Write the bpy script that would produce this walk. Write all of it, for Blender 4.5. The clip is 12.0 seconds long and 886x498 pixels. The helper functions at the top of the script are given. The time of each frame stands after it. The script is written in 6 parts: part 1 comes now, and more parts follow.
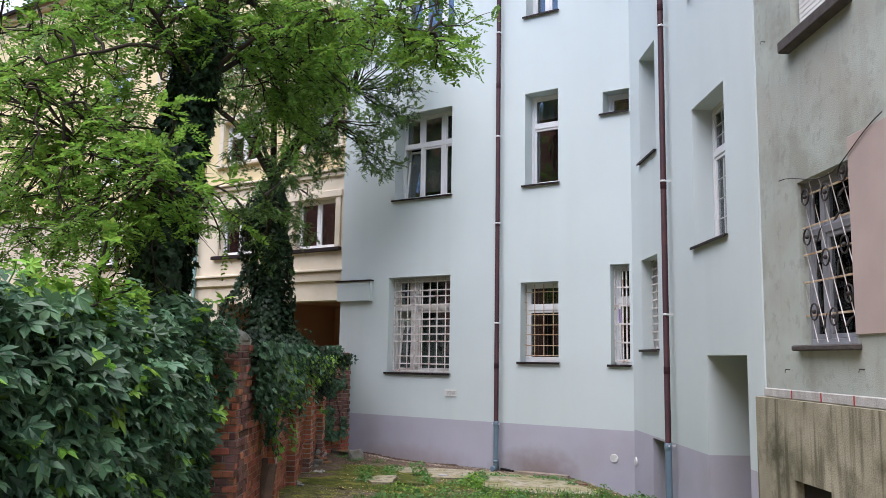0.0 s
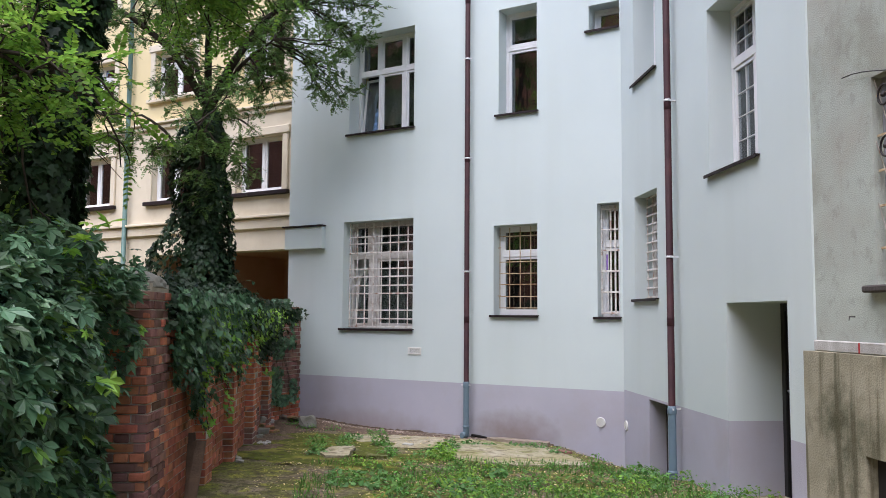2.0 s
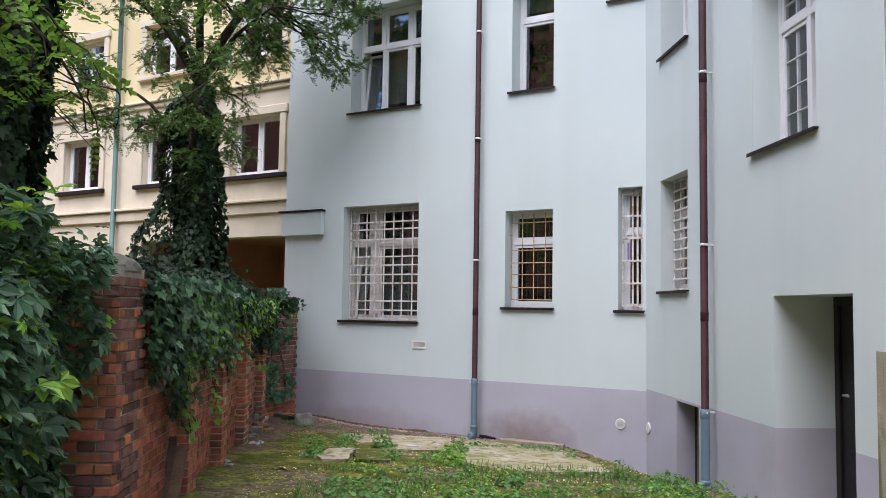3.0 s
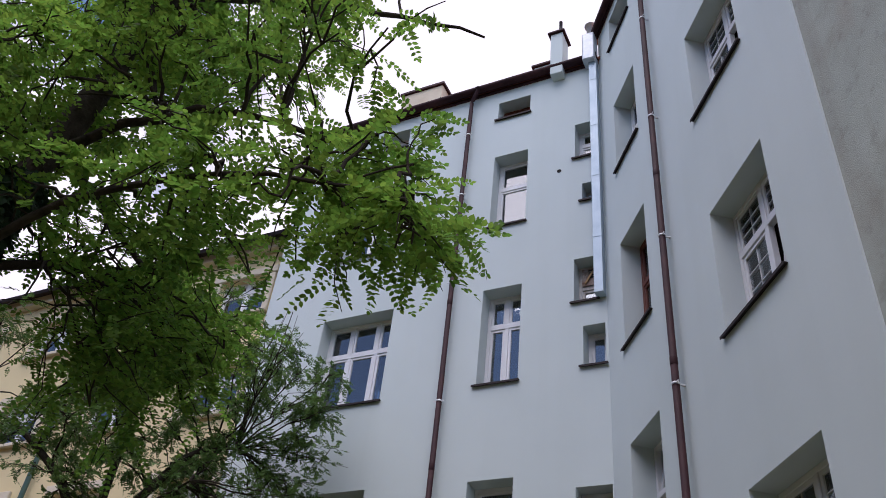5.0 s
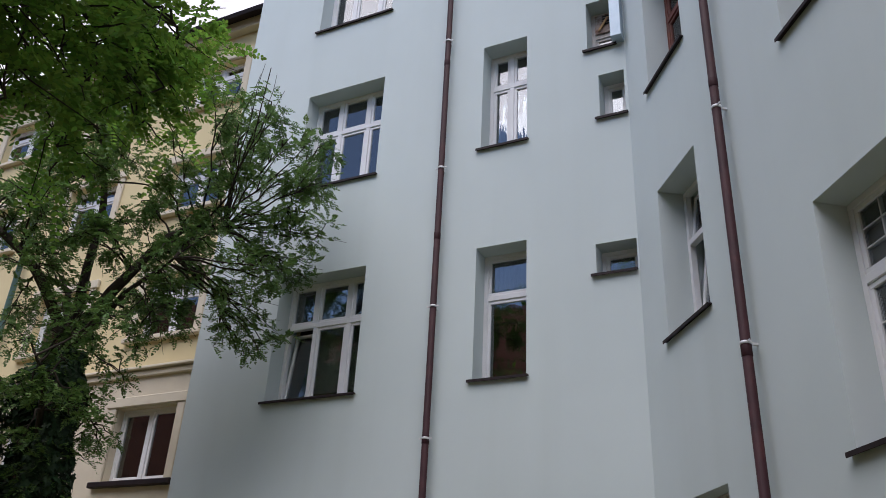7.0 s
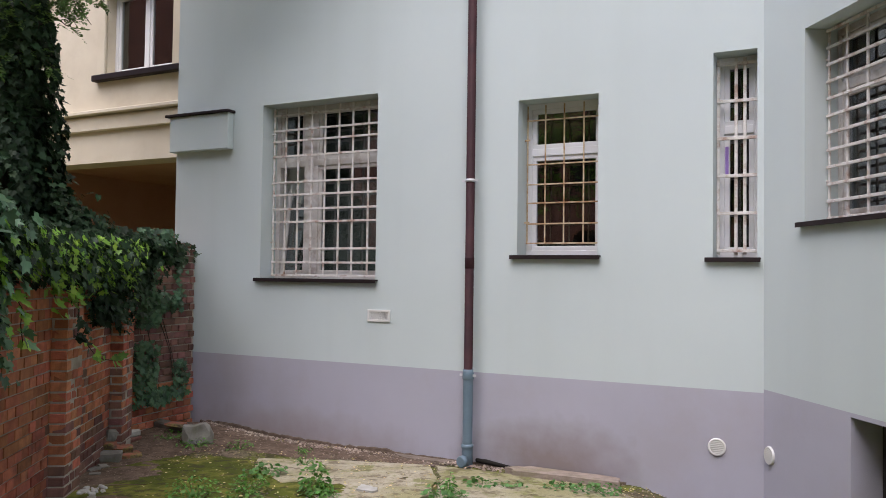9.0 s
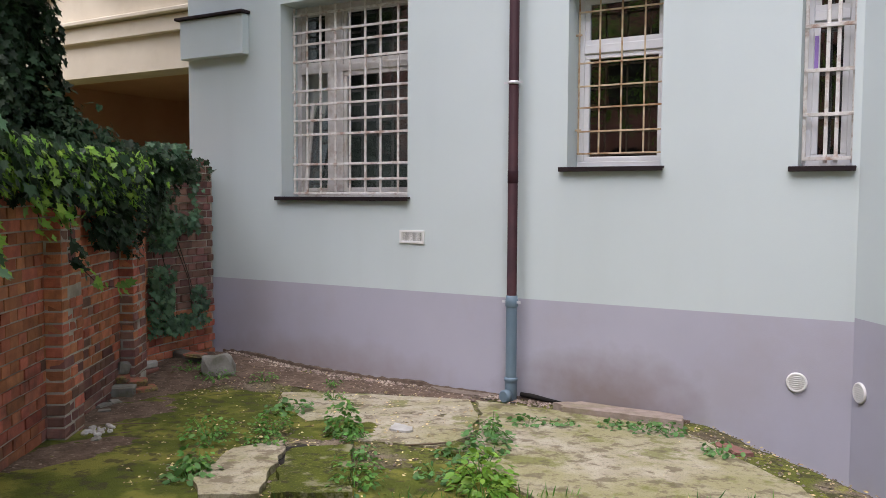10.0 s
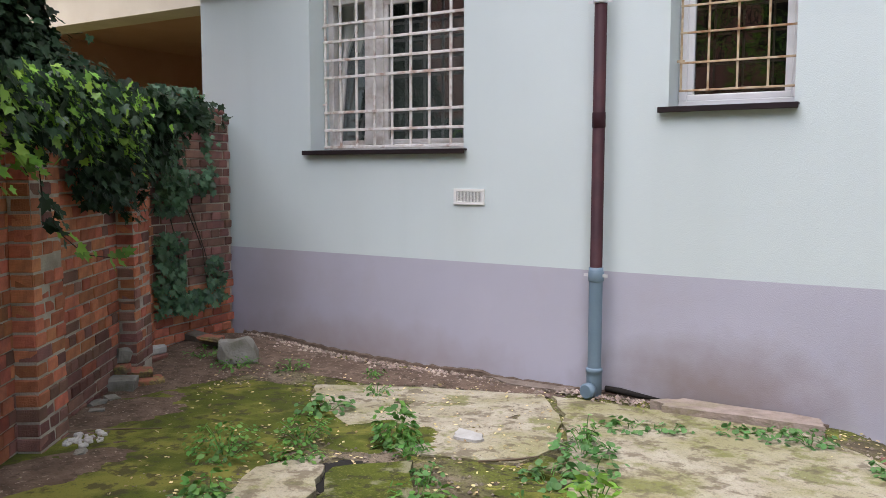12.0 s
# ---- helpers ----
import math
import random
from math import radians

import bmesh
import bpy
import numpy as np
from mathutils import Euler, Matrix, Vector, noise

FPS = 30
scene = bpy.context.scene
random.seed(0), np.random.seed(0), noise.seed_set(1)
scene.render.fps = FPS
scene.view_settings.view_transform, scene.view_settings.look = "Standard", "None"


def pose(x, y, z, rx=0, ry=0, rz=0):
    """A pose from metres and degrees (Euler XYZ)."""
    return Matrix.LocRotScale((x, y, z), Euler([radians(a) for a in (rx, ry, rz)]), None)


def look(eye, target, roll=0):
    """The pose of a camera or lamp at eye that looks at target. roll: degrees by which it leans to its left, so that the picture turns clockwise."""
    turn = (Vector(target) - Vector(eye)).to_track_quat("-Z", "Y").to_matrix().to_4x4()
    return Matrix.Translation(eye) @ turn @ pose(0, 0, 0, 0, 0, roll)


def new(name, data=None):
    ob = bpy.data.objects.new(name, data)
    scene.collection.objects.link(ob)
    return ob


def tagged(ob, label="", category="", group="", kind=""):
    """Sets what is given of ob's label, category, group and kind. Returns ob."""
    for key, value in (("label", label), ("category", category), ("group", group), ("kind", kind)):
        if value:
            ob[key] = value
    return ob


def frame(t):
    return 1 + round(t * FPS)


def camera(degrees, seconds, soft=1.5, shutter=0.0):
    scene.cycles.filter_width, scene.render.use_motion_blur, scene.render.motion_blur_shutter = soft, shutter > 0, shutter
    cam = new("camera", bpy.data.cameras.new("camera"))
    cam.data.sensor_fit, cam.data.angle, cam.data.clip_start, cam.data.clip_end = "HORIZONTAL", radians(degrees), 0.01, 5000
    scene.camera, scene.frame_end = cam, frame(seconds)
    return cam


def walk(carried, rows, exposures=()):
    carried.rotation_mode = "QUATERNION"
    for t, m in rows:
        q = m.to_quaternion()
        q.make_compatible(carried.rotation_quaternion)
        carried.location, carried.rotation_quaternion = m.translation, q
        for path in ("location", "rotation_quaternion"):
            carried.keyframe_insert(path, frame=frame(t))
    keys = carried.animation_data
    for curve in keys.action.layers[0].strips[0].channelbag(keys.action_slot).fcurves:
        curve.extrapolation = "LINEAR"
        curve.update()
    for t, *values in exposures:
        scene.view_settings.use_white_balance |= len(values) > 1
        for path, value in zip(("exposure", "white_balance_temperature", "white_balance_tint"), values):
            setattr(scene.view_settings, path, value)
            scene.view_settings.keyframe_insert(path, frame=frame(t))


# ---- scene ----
cam = camera(56.1, 12.0, soft=0.55)
PATH = [
    (0, (7.84, -13.515, 2.059), (6.729, -11.873, 2.319), 0.9),
    (0.5, (7.526, -13.153, 2.048), (6.409, -11.516, 2.316), 1.1),
    (1, (7.243, -12.746, 2.001), (6.165, -11.079, 2.245), 0.9),
    (1.5, (6.931, -12.364, 1.98), (5.89, -10.669, 2.19), 0.6),
    (2, (6.656, -11.983, 1.976), (5.632, -10.273, 2.139), 0.4),
    (2.5, (6.38, -11.602, 1.968), (5.355, -9.889, 2.096), 0.7),
    (2.7, (6.245, -11.461, 1.96), (5.223, -9.747, 2.084), 0.8),
    (4.3, (5.527, -10.332, 2.17), (4.559, -8.791, 3.0), 5.2),
    (4.5, (5.465, -10.236, 2.193), (4.565, -8.772, 3.216), 5.9),
    (5, (5.287, -9.975, 2.241), (4.526, -8.619, 3.498), 7.0),
    (5.5, (5.091, -9.7, 2.232), (4.425, -8.35, 3.548), 5.9),
    (6, (4.927, -9.379, 2.198), (4.221, -7.986, 3.449), 5.6),
    (6.5, (4.741, -9.046, 2.153), (3.979, -7.575, 3.273), 4.8),
    (7, (4.524, -8.664, 2.143), (3.706, -7.083, 3.055), 3.1),
    (7.5, (4.305, -8.29, 2.103), (3.439, -6.641, 2.832), 2.2),
    (7.7, (4.184, -8.153, 2.082), (3.298, -6.484, 2.738), 1.8),
    (9.3, (3.345, -6.961, 1.781), (2.395, -5.201, 1.743), 0.7),
    (9.5, (3.266, -6.82, 1.779), (2.304, -5.068, 1.695), 0.6),
    (9.9, (3.065, -6.509, 1.749), (2.073, -4.776, 1.64), -0.0),
    (10, (3.025, -6.459, 1.747), (2.02, -4.734, 1.627), 0.3),
    (10.5, (2.744, -6.176, 1.722), (1.719, -4.464, 1.584), 0.5),
    (11, (2.506, -5.927, 1.712), (1.44, -4.241, 1.574), 0.2),
    (11.5, (2.272, -5.665, 1.643), (1.157, -4.013, 1.485), -0.2),
    (12, (2.084, -5.491, 1.587), (1.039, -3.796, 1.402), 0.1),
]
walk(cam, [(t, look(e, g, r)) for t, e, g, r in PATH],
     exposures=[(0.0, 1.42, 6130, 17), (1.0, 1.52, 6130, 17), (2.7, 1.50, 6180, 18), (4.3, 1.22, 6130, 19), (4.7, 0.85, 6130, 20), (5.2, 0.18, 6130, 23), (5.7, 0.06, 6130, 22), (6.4, 0.46, 6130, 18), (7.0, 0.55, 6280, 17), (7.7, 0.95, 6380, 18), (9.3, 1.38, 6430, 19), (10.0, 1.45, 6380, 19), (10.5, 1.62, 6330, 19), (11.0, 1.55, 6330, 18), (11.5, 1.70, 6330, 19), (12.0, 1.66, 6230, 18)])

# ---- sky and sun ----
SUN_EL, SUN_AZ = radians(69), radians(172)
world = bpy.data.worlds.new("sky")
scene.world = world
world.use_nodes = True
wt = world.node_tree
bg = wt.nodes["Background"]
sky = wt.nodes.new("ShaderNodeTexSky")
sky.sky_type = "NISHITA"
sky.sun_disc = False
sky.sun_elevation, sky.sun_rotation = SUN_EL, SUN_AZ
sky.air_density, sky.dust_density = 1.0, 0.3
tc = wt.nodes.new("ShaderNodeTexCoord")
cl = wt.nodes.new("ShaderNodeTexNoise")
cl.inputs["Scale"].default_value = 2.6
cl.inputs["Detail"].default_value = 7
ramp = wt.nodes.new("ShaderNodeValToRGB")
ramp.color_ramp.elements[0].position, ramp.color_ramp.elements[1].position = 0.56, 0.70
cmix = wt.nodes.new("ShaderNodeMix")
cmix.data_type = "RGBA"
cmix.inputs["B"].default_value = (6.7, 6.5, 6.8, 1)
wt.links.new(tc.outputs["Generated"], cl.inputs["Vector"])
sep = wt.nodes.new("ShaderNodeSeparateXYZ")
bank = wt.nodes.new("ShaderNodeMath")
bank.operation = "MULTIPLY_ADD"
bank.inputs[1].default_value = 0.45
wt.links.new(tc.outputs["Generated"], sep.inputs["Vector"])
lift = wt.nodes.new("ShaderNodeMath")
lift.operation = "MULTIPLY_ADD"
lift.inputs[1].default_value = 0.15
lift.use_clamp = False
wt.links.new(sep.outputs["Z"], lift.inputs[0])
wt.links.new(sep.outputs["Y"], lift.inputs[2])
wt.links.new(lift.outputs[0], bank.inputs[0])
wt.links.new(cl.outputs["Fac"], bank.inputs[2])
wt.links.new(bank.outputs[0], ramp.inputs["Fac"])
wt.links.new(ramp.outputs["Color"], cmix.inputs["Factor"])
wt.links.new(sky.outputs["Color"], cmix.inputs["A"])
wt.links.new(cmix.outputs["Result"], bg.inputs["Color"])
bg.inputs["Strength"].default_value = 0.12

sun = new("sun", bpy.data.lights.new("sun", "SUN"))
sun.data.energy, sun.data.angle, sun.data.color = 2.9, radians(75), (1.0, 0.95, 0.87)
sun.matrix_world = look((30 * math.cos(SUN_EL) * math.sin(SUN_AZ), 30 * math.cos(SUN_EL) * math.cos(SUN_AZ), 30 * math.sin(SUN_EL)), (0, 0, 0))


# ---- materials ----
def mat(name, c1, c2=None, rough=0.8, metal=0.0, scale=6.0, fine=90.0, bump=0.2, vary=0.0, stain=None, stain_scale=0.9, stain_amount=0.55, per_island=False, detail=6, spec=0.4, coat=0.0, sub=0.0):
    """Two-scale noise between c1 and c2, stains of a third colour, fine relief, and piece-to-piece variation."""
    m = bpy.data.materials.new(name)
    m.use_nodes = True
    t = m.node_tree
    n, l = t.nodes, t.links
    p = n["Principled BSDF"]
    c2 = c2 or tuple(v * 0.82 for v in c1)
    co = n.new("ShaderNodeTexCoord")
    big, small = n.new("ShaderNodeTexNoise"), n.new("ShaderNodeTexNoise")
    big.inputs["Scale"].default_value, big.inputs["Detail"].default_value = scale, detail
    small.inputs["Scale"].default_value, small.inputs["Detail"].default_value = fine, 3
    for k in (big, small):
        l.new(co.outputs["Object"], k.inputs["Vector"])
    mix = n.new("ShaderNodeMix")
    mix.data_type = "RGBA"
    mix.inputs["A"].default_value, mix.inputs["B"].default_value = (*c1, 1), (*c2, 1)
    add = n.new("ShaderNodeMath")
    add.operation = "MULTIPLY_ADD"
    l.new(small.outputs["Fac"], add.inputs[0])
    add.inputs[1].default_value = 0.45
    sub_ = n.new("ShaderNodeMapRange")
    sub_.inputs["From Min"].default_value, sub_.inputs["From Max"].default_value = 0.3, 0.7
    sub_.inputs["To Min"].default_value, sub_.inputs["To Max"].default_value = -0.2, 0.8
    l.new(big.outputs["Fac"], sub_.inputs["Value"])
    l.new(sub_.outputs["Result"], add.inputs[2])
    l.new(add.outputs[0], mix.inputs["Factor"])
    mix.clamp_factor = True
    col = mix.outputs["Result"]
    if stain:
        sn = n.new("ShaderNodeTexNoise")
        sn.inputs["Scale"].default_value, sn.inputs["Detail"].default_value, sn.inputs["Roughness"].default_value = stain_scale, 9, 0.65
        l.new(co.outputs["Object"], sn.inputs["Vector"])
        sr = n.new("ShaderNodeMapRange")
        sr.inputs["From Min"].default_value, sr.inputs["From Max"].default_value = 0.5, 0.66
        sr.inputs["To Max"].default_value = stain_amount
        l.new(sn.outputs["Fac"], sr.inputs["Value"])
        sm = n.new("ShaderNodeMix")
        sm.data_type = "RGBA"
        sm.inputs["B"].default_value = (*stain, 1)
        l.new(sr.outputs["Result"], sm.inputs["Factor"])
        l.new(col, sm.inputs["A"])
        col = sm.outputs["Result"]
    if vary:
        src = n.new("ShaderNodeNewGeometry").outputs["Random Per Island"] if per_island else n.new("ShaderNodeObjectInfo").outputs["Random"]
        hsv = n.new("ShaderNodeHueSaturation")
        vr, hr = n.new("ShaderNodeMapRange"), n.new("ShaderNodeMapRange")
        vr.inputs["To Min"].default_value, vr.inputs["To Max"].default_value = 1 - vary, 1 + vary
        hr.inputs["To Min"].default_value, hr.inputs["To Max"].default_value = 0.5 - 0.04 * vary, 0.5 + 0.04 * vary
        wn = n.new("ShaderNodeTexWhiteNoise")
        wn.noise_dimensions = "1D"
        l.new(src, wn.inputs["W"])
        l.new(src, vr.inputs["Value"])
        l.new(wn.outputs["Value"], hr.inputs["Value"])
        l.new(vr.outputs["Result"], hsv.inputs["Value"])
        l.new(hr.outputs["Result"], hsv.inputs["Hue"])
        l.new(col, hsv.inputs["Color"])
        col = hsv.outputs["Color"]
    l.new(col, p.inputs["Base Color"])
    p.inputs["Roughness"].default_value, p.inputs["Metallic"].default_value = rough, metal
    p.inputs["Specular IOR Level"].default_value = spec
    p.inputs["Coat Weight"].default_value = coat
    if sub:
        tr = n.new("ShaderNodeBsdfTranslucent")
        l.new(col, tr.inputs["Color"])
        ms = n.new("ShaderNodeMixShader")
        ms.inputs["Fac"].default_value = sub
        l.new(p.outputs[0], ms.inputs[1])
        l.new(tr.outputs[0], ms.inputs[2])
        l.new(ms.outputs[0], n["Material Output"].inputs["Surface"])
    if bump:
        b = n.new("ShaderNodeBump")
        b.inputs["Strength"].default_value, b.inputs["Distance"].default_value = bump, 0.01
        l.new(small.outputs["Fac"], b.inputs["Height"])
        l.new(b.outputs["Normal"], p.inputs["Normal"])
    return m


MINT = mat("mint_render", (0.60, 0.665, 0.66), (0.565, 0.63, 0.625), rough=0.92, scale=0.7, fine=210, bump=0.22, spec=0.2)
PLINTH = mat("lilac_plinth_render", (0.46, 0.45, 0.52), (0.42, 0.41, 0.475), rough=0.9, scale=1.2, fine=210, bump=0.28, stain=(0.39, 0.345, 0.34), stain_scale=0.9, stain_amount=0.3, spec=0.2)
PLINTH_DAMP = mat("damp_lilac_plinth_render", (0.46, 0.45, 0.52), (0.42, 0.41, 0.475), rough=0.9, scale=1.2, fine=210, bump=0.28, stain=(0.39, 0.345, 0.34), stain_scale=0.9, stain_amount=0.3, spec=0.2)
GREY = mat("old_grey_render", (0.45, 0.485, 0.435), (0.365, 0.395, 0.35), rough=0.95, scale=1.6, fine=110, bump=0.5, stain=(0.41, 0.35, 0.29), stain_scale=0.8, stain_amount=0.4, spec=0.15)
GREY_PINK = mat("pinkish_render_patch", (0.48, 0.385, 0.345), (0.40, 0.32, 0.29), rough=0.95, scale=1.5, fine=150, bump=0.2, spec=0.15)
CONC = mat("mossy_concrete_plinth", (0.40, 0.365, 0.275), (0.26, 0.24, 0.17), rough=0.95, scale=2.2, fine=60, bump=0.6, stain=(0.045, 0.05, 0.025), stain_scale=1.4, stain_amount=0.8, spec=0.2)
LIME = mat("bare_lime_strip", (0.52, 0.51, 0.49), (0.36, 0.34, 0.31), rough=0.95, scale=9, fine=80, bump=0.6)
YELLOW = mat("cream_yellow_render", (0.72, 0.61, 0.36), (0.66, 0.55, 0.32), rough=0.9, scale=0.8, fine=150, bump=0.25, spec=0.2)
CREAM = mat("cream_stucco", (0.68, 0.61, 0.48), (0.60, 0.53, 0.41), rough=0.9, scale=2, fine=120, bump=0.25, stain=(0.45, 0.38, 0.27), stain_amount=0.4)
RUSSET = mat("russet_passage_render", (0.60, 0.37, 0.26), (0.52, 0.31, 0.21), rough=0.9, scale=1.3, fine=90, bump=0.3)
PVC = mat("white_window_plastic", (0.78, 0.78, 0.79), (0.72, 0.72, 0.73), rough=0.35, scale=4, fine=40, bump=0.03)
PVC_OLD = mat("weathered_white_paint", (0.66, 0.64, 0.62), (0.52, 0.49, 0.46), rough=0.55, scale=7, fine=60, bump=0.25, stain=(0.27, 0.18, 0.12), stain_scale=6, stain_amount=0.5)
WOOD_RED = mat("red_brown_window_wood", (0.17, 0.045, 0.025), (0.11, 0.03, 0.02), rough=0.5, scale=9, fine=80, bump=0.15)
SILL = mat("dark_brown_sheet_metal", (0.026, 0.017, 0.018), (0.016, 0.011, 0.012), rough=0.6, metal=0.0, scale=5, fine=60, bump=0.05, spec=0.2)
PIPE = mat("brown_coated_downpipe", (0.042, 0.015, 0.018), (0.026, 0.010, 0.013), rough=0.6, metal=0.0, scale=3, fine=60, bump=0.05, spec=0.16, stain=(0.085, 0.03, 0.03), stain_scale=2.2, stain_amount=0.5)
PIPE_GREY = mat("blue_grey_plastic_pipe", (0.16, 0.225, 0.28), (0.13, 0.19, 0.24), rough=0.45, scale=5, fine=60, bump=0.05)
ZINC = mat("galvanised_sheet", (0.44, 0.52, 0.58), (0.34, 0.42, 0.49), rough=0.5, metal=0.35, scale=4, fine=30, bump=0.06)
STEEL = mat("galvanised_clamp", (0.72, 0.72, 0.73), (0.58, 0.58, 0.60), rough=0.45, metal=0.2, scale=20, fine=80, bump=0.05)
GRILLE = mat("flaking_white_bar_paint", (0.76, 0.74, 0.71), (0.64, 0.60, 0.56), rough=0.6, scale=16, fine=90, bump=0.3, stain=(0.28, 0.12, 0.05), stain_scale=9, stain_amount=0.7)
GRILLE_RUST = mat("rusty_cream_bar_paint", (0.56, 0.47, 0.33), (0.42, 0.28, 0.15), rough=0.75, scale=14, fine=90, bump=0.3, stain=(0.20, 0.075, 0.02), stain_scale=7, stain_amount=0.9)
IRON = mat("dark_wrought_iron", (0.06, 0.052, 0.05), (0.035, 0.03, 0.03), rough=0.6, metal=0.4, scale=12, fine=80, bump=0.2)
WHITE_PLASTIC = mat("white_vent_plastic", (0.76, 0.75, 0.72), (0.70, 0.69, 0.66), rough=0.4, scale=5, fine=40, bump=0.03)
# near-black puts the rooms' lack of light into colour; louvres share it
DARK = mat("near_black_paint", (0.035, 0.033, 0.032), (0.022, 0.02, 0.02), rough=0.9, scale=1.5, fine=20, bump=0.0)
# near-black that paints in the shade of holes, gaps and the slab crack
VOID = mat("painted_gap_shade", (0.02, 0.017, 0.014), (0.012, 0.01, 0.009), rough=1, scale=4, fine=30, bump=0.2)
DOORDARK = mat("black_painted_door", (0.022, 0.021, 0.022), (0.015, 0.014, 0.015), rough=0.45, scale=3, fine=50, bump=0.05)
CURTAIN = mat("net_curtain", (0.62, 0.65, 0.61), (0.50, 0.54, 0.50), rough=0.9, scale=3, fine=60, bump=0.1, sub=0.4)
BLIND = mat("pale_roller_blind", (0.55, 0.56, 0.58), (0.5, 0.5, 0.53), rough=0.8, scale=3, fine=60, bump=0.1)
BRICK = mat("red_brick", (0.56, 0.20, 0.11), (0.35, 0.125, 0.075), rough=0.9, scale=11, fine=120, bump=0.6, vary=0.32, stain=(0.10, 0.058, 0.048), stain_scale=2.6, stain_amount=0.65, spec=0.2)
BRICK_J = mat("red_brick_far", (0.50, 0.18, 0.10), (0.31, 0.11, 0.07), rough=0.9, scale=11, fine=120, bump=0.6, vary=0.34, per_island=True, stain=(0.10, 0.058, 0.048), stain_scale=2.2, stain_amount=0.8, spec=0.2)
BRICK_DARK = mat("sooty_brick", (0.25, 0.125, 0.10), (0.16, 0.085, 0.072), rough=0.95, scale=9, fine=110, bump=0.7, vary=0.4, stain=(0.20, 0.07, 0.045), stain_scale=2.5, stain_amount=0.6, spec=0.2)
MORTAR = mat("old_lime_mortar", (0.52, 0.47, 0.40), (0.36, 0.32, 0.265), rough=1, scale=7, fine=90, bump=0.7, stain=(0.11, 0.09, 0.07), stain_scale=1.8, stain_amount=0.6, spec=0.1)
STONE = mat("rough_grey_stone", (0.27, 0.26, 0.23), (0.17, 0.16, 0.135), rough=0.95, scale=8, fine=70, bump=0.8, stain=(0.09, 0.10, 0.04), stain_scale=5, stain_amount=0.5)
BARK = mat("dark_furrowed_bark", (0.060, 0.048, 0.038), (0.028, 0.023, 0.019), rough=0.95, scale=14, fine=60, bump=1.0, spec=0.15)
LEAF = mat("robinia_leaflet", (0.18, 0.315, 0.045), (0.11, 0.22, 0.035), rough=0.5, scale=0.7, fine=20, bump=0.0, vary=0.4, per_island=True, sub=0.6, spec=0.3)
LEAF_YELLOW = mat("yellowing_leaflet", (0.50, 0.34, 0.03), (0.38, 0.28, 0.03), rough=0.55, scale=1.0, fine=20, bump=0.0, vary=0.4, per_island=True, sub=0.4)
LEAF_DARK = mat("small_dark_leaflet", (0.135, 0.23, 0.06), (0.08, 0.15, 0.042), rough=0.5, scale=1.0, fine=20, bump=0.0, vary=0.4, per_island=True, sub=0.35, spec=0.3)
IVY = mat("dark_ivy_leaf", (0.027, 0.056, 0.024), (0.015, 0.035, 0.015), rough=0.5, scale=2.0, fine=40, bump=0.0, vary=0.5, per_island=True, sub=0.2, spec=0.25)
VINE = mat("creeper_leaf", (0.105, 0.20, 0.098), (0.046, 0.108, 0.053), rough=0.42, scale=1.5, fine=40, bump=0.0, vary=0.55, per_island=True, sub=0.22, spec=0.4)
VINE_LIGHT = mat("fresh_creeper_leaf", (0.25, 0.44, 0.06), (0.17, 0.33, 0.045), rough=0.45, scale=1.5, fine=40, bump=0.0, vary=0.4, per_island=True, sub=0.45)
WEED = mat("weed_leaf", (0.14, 0.31, 0.055), (0.085, 0.21, 0.04), rough=0.55, scale=2, fine=40, bump=0.0, vary=0.45, per_island=True, sub=0.35)
MALLOW = mat("mallow_leaf", (0.14, 0.29, 0.085), (0.09, 0.21, 0.06), rough=0.6, scale=2, fine=40, bump=0.0, vary=0.3, per_island=True, sub=0.3)
TILE = mat("red_roof_tile", (0.26, 0.085, 0.05), (0.18, 0.06, 0.04), rough=0.85, scale=3, fine=40, bump=0.3)
PAINT_RED = mat("red_paint_mark", (0.45, 0.03, 0.03), (0.35, 0.03, 0.03), rough=0.7)
FOAM = mat("violet_film_strip", (0.30, 0.16, 0.55), (0.4, 0.3, 0.6), rough=0.5)


def layered(m, layers):
    """Lays noise patches of further colours over a material: (scale, from, to, colour, amount)."""
    t = m.node_tree
    n, l = t.nodes, t.links
    p = n["Principled BSDF"]
    base = p.inputs["Base Color"].links[0].from_socket
    co = n.new("ShaderNodeTexCoord")
    for scale, lo, hi, colour, amount in layers:
        k = n.new("ShaderNodeTexNoise")
        k.inputs["Scale"].default_value, k.inputs["Detail"].default_value, k.inputs["Roughness"].default_value = scale, 8, 0.62
        l.new(co.outputs["Object"], k.inputs["Vector"])
        r = n.new("ShaderNodeMapRange")
        r.inputs["From Min"].default_value, r.inputs["From Max"].default_value, r.inputs["To Max"].default_value = lo, hi, amount
        l.new(k.outputs["Fac"], r.inputs["Value"])
        x = n.new("ShaderNodeMix")
        x.data_type = "RGBA"
        x.inputs["B"].default_value = (*colour, 1)
        l.new(r.outputs["Result"], x.inputs["Factor"])
        l.new(base, x.inputs["A"])
        base = x.outputs["Result"]
    l.new(base, p.inputs["Base Color"])
    return m


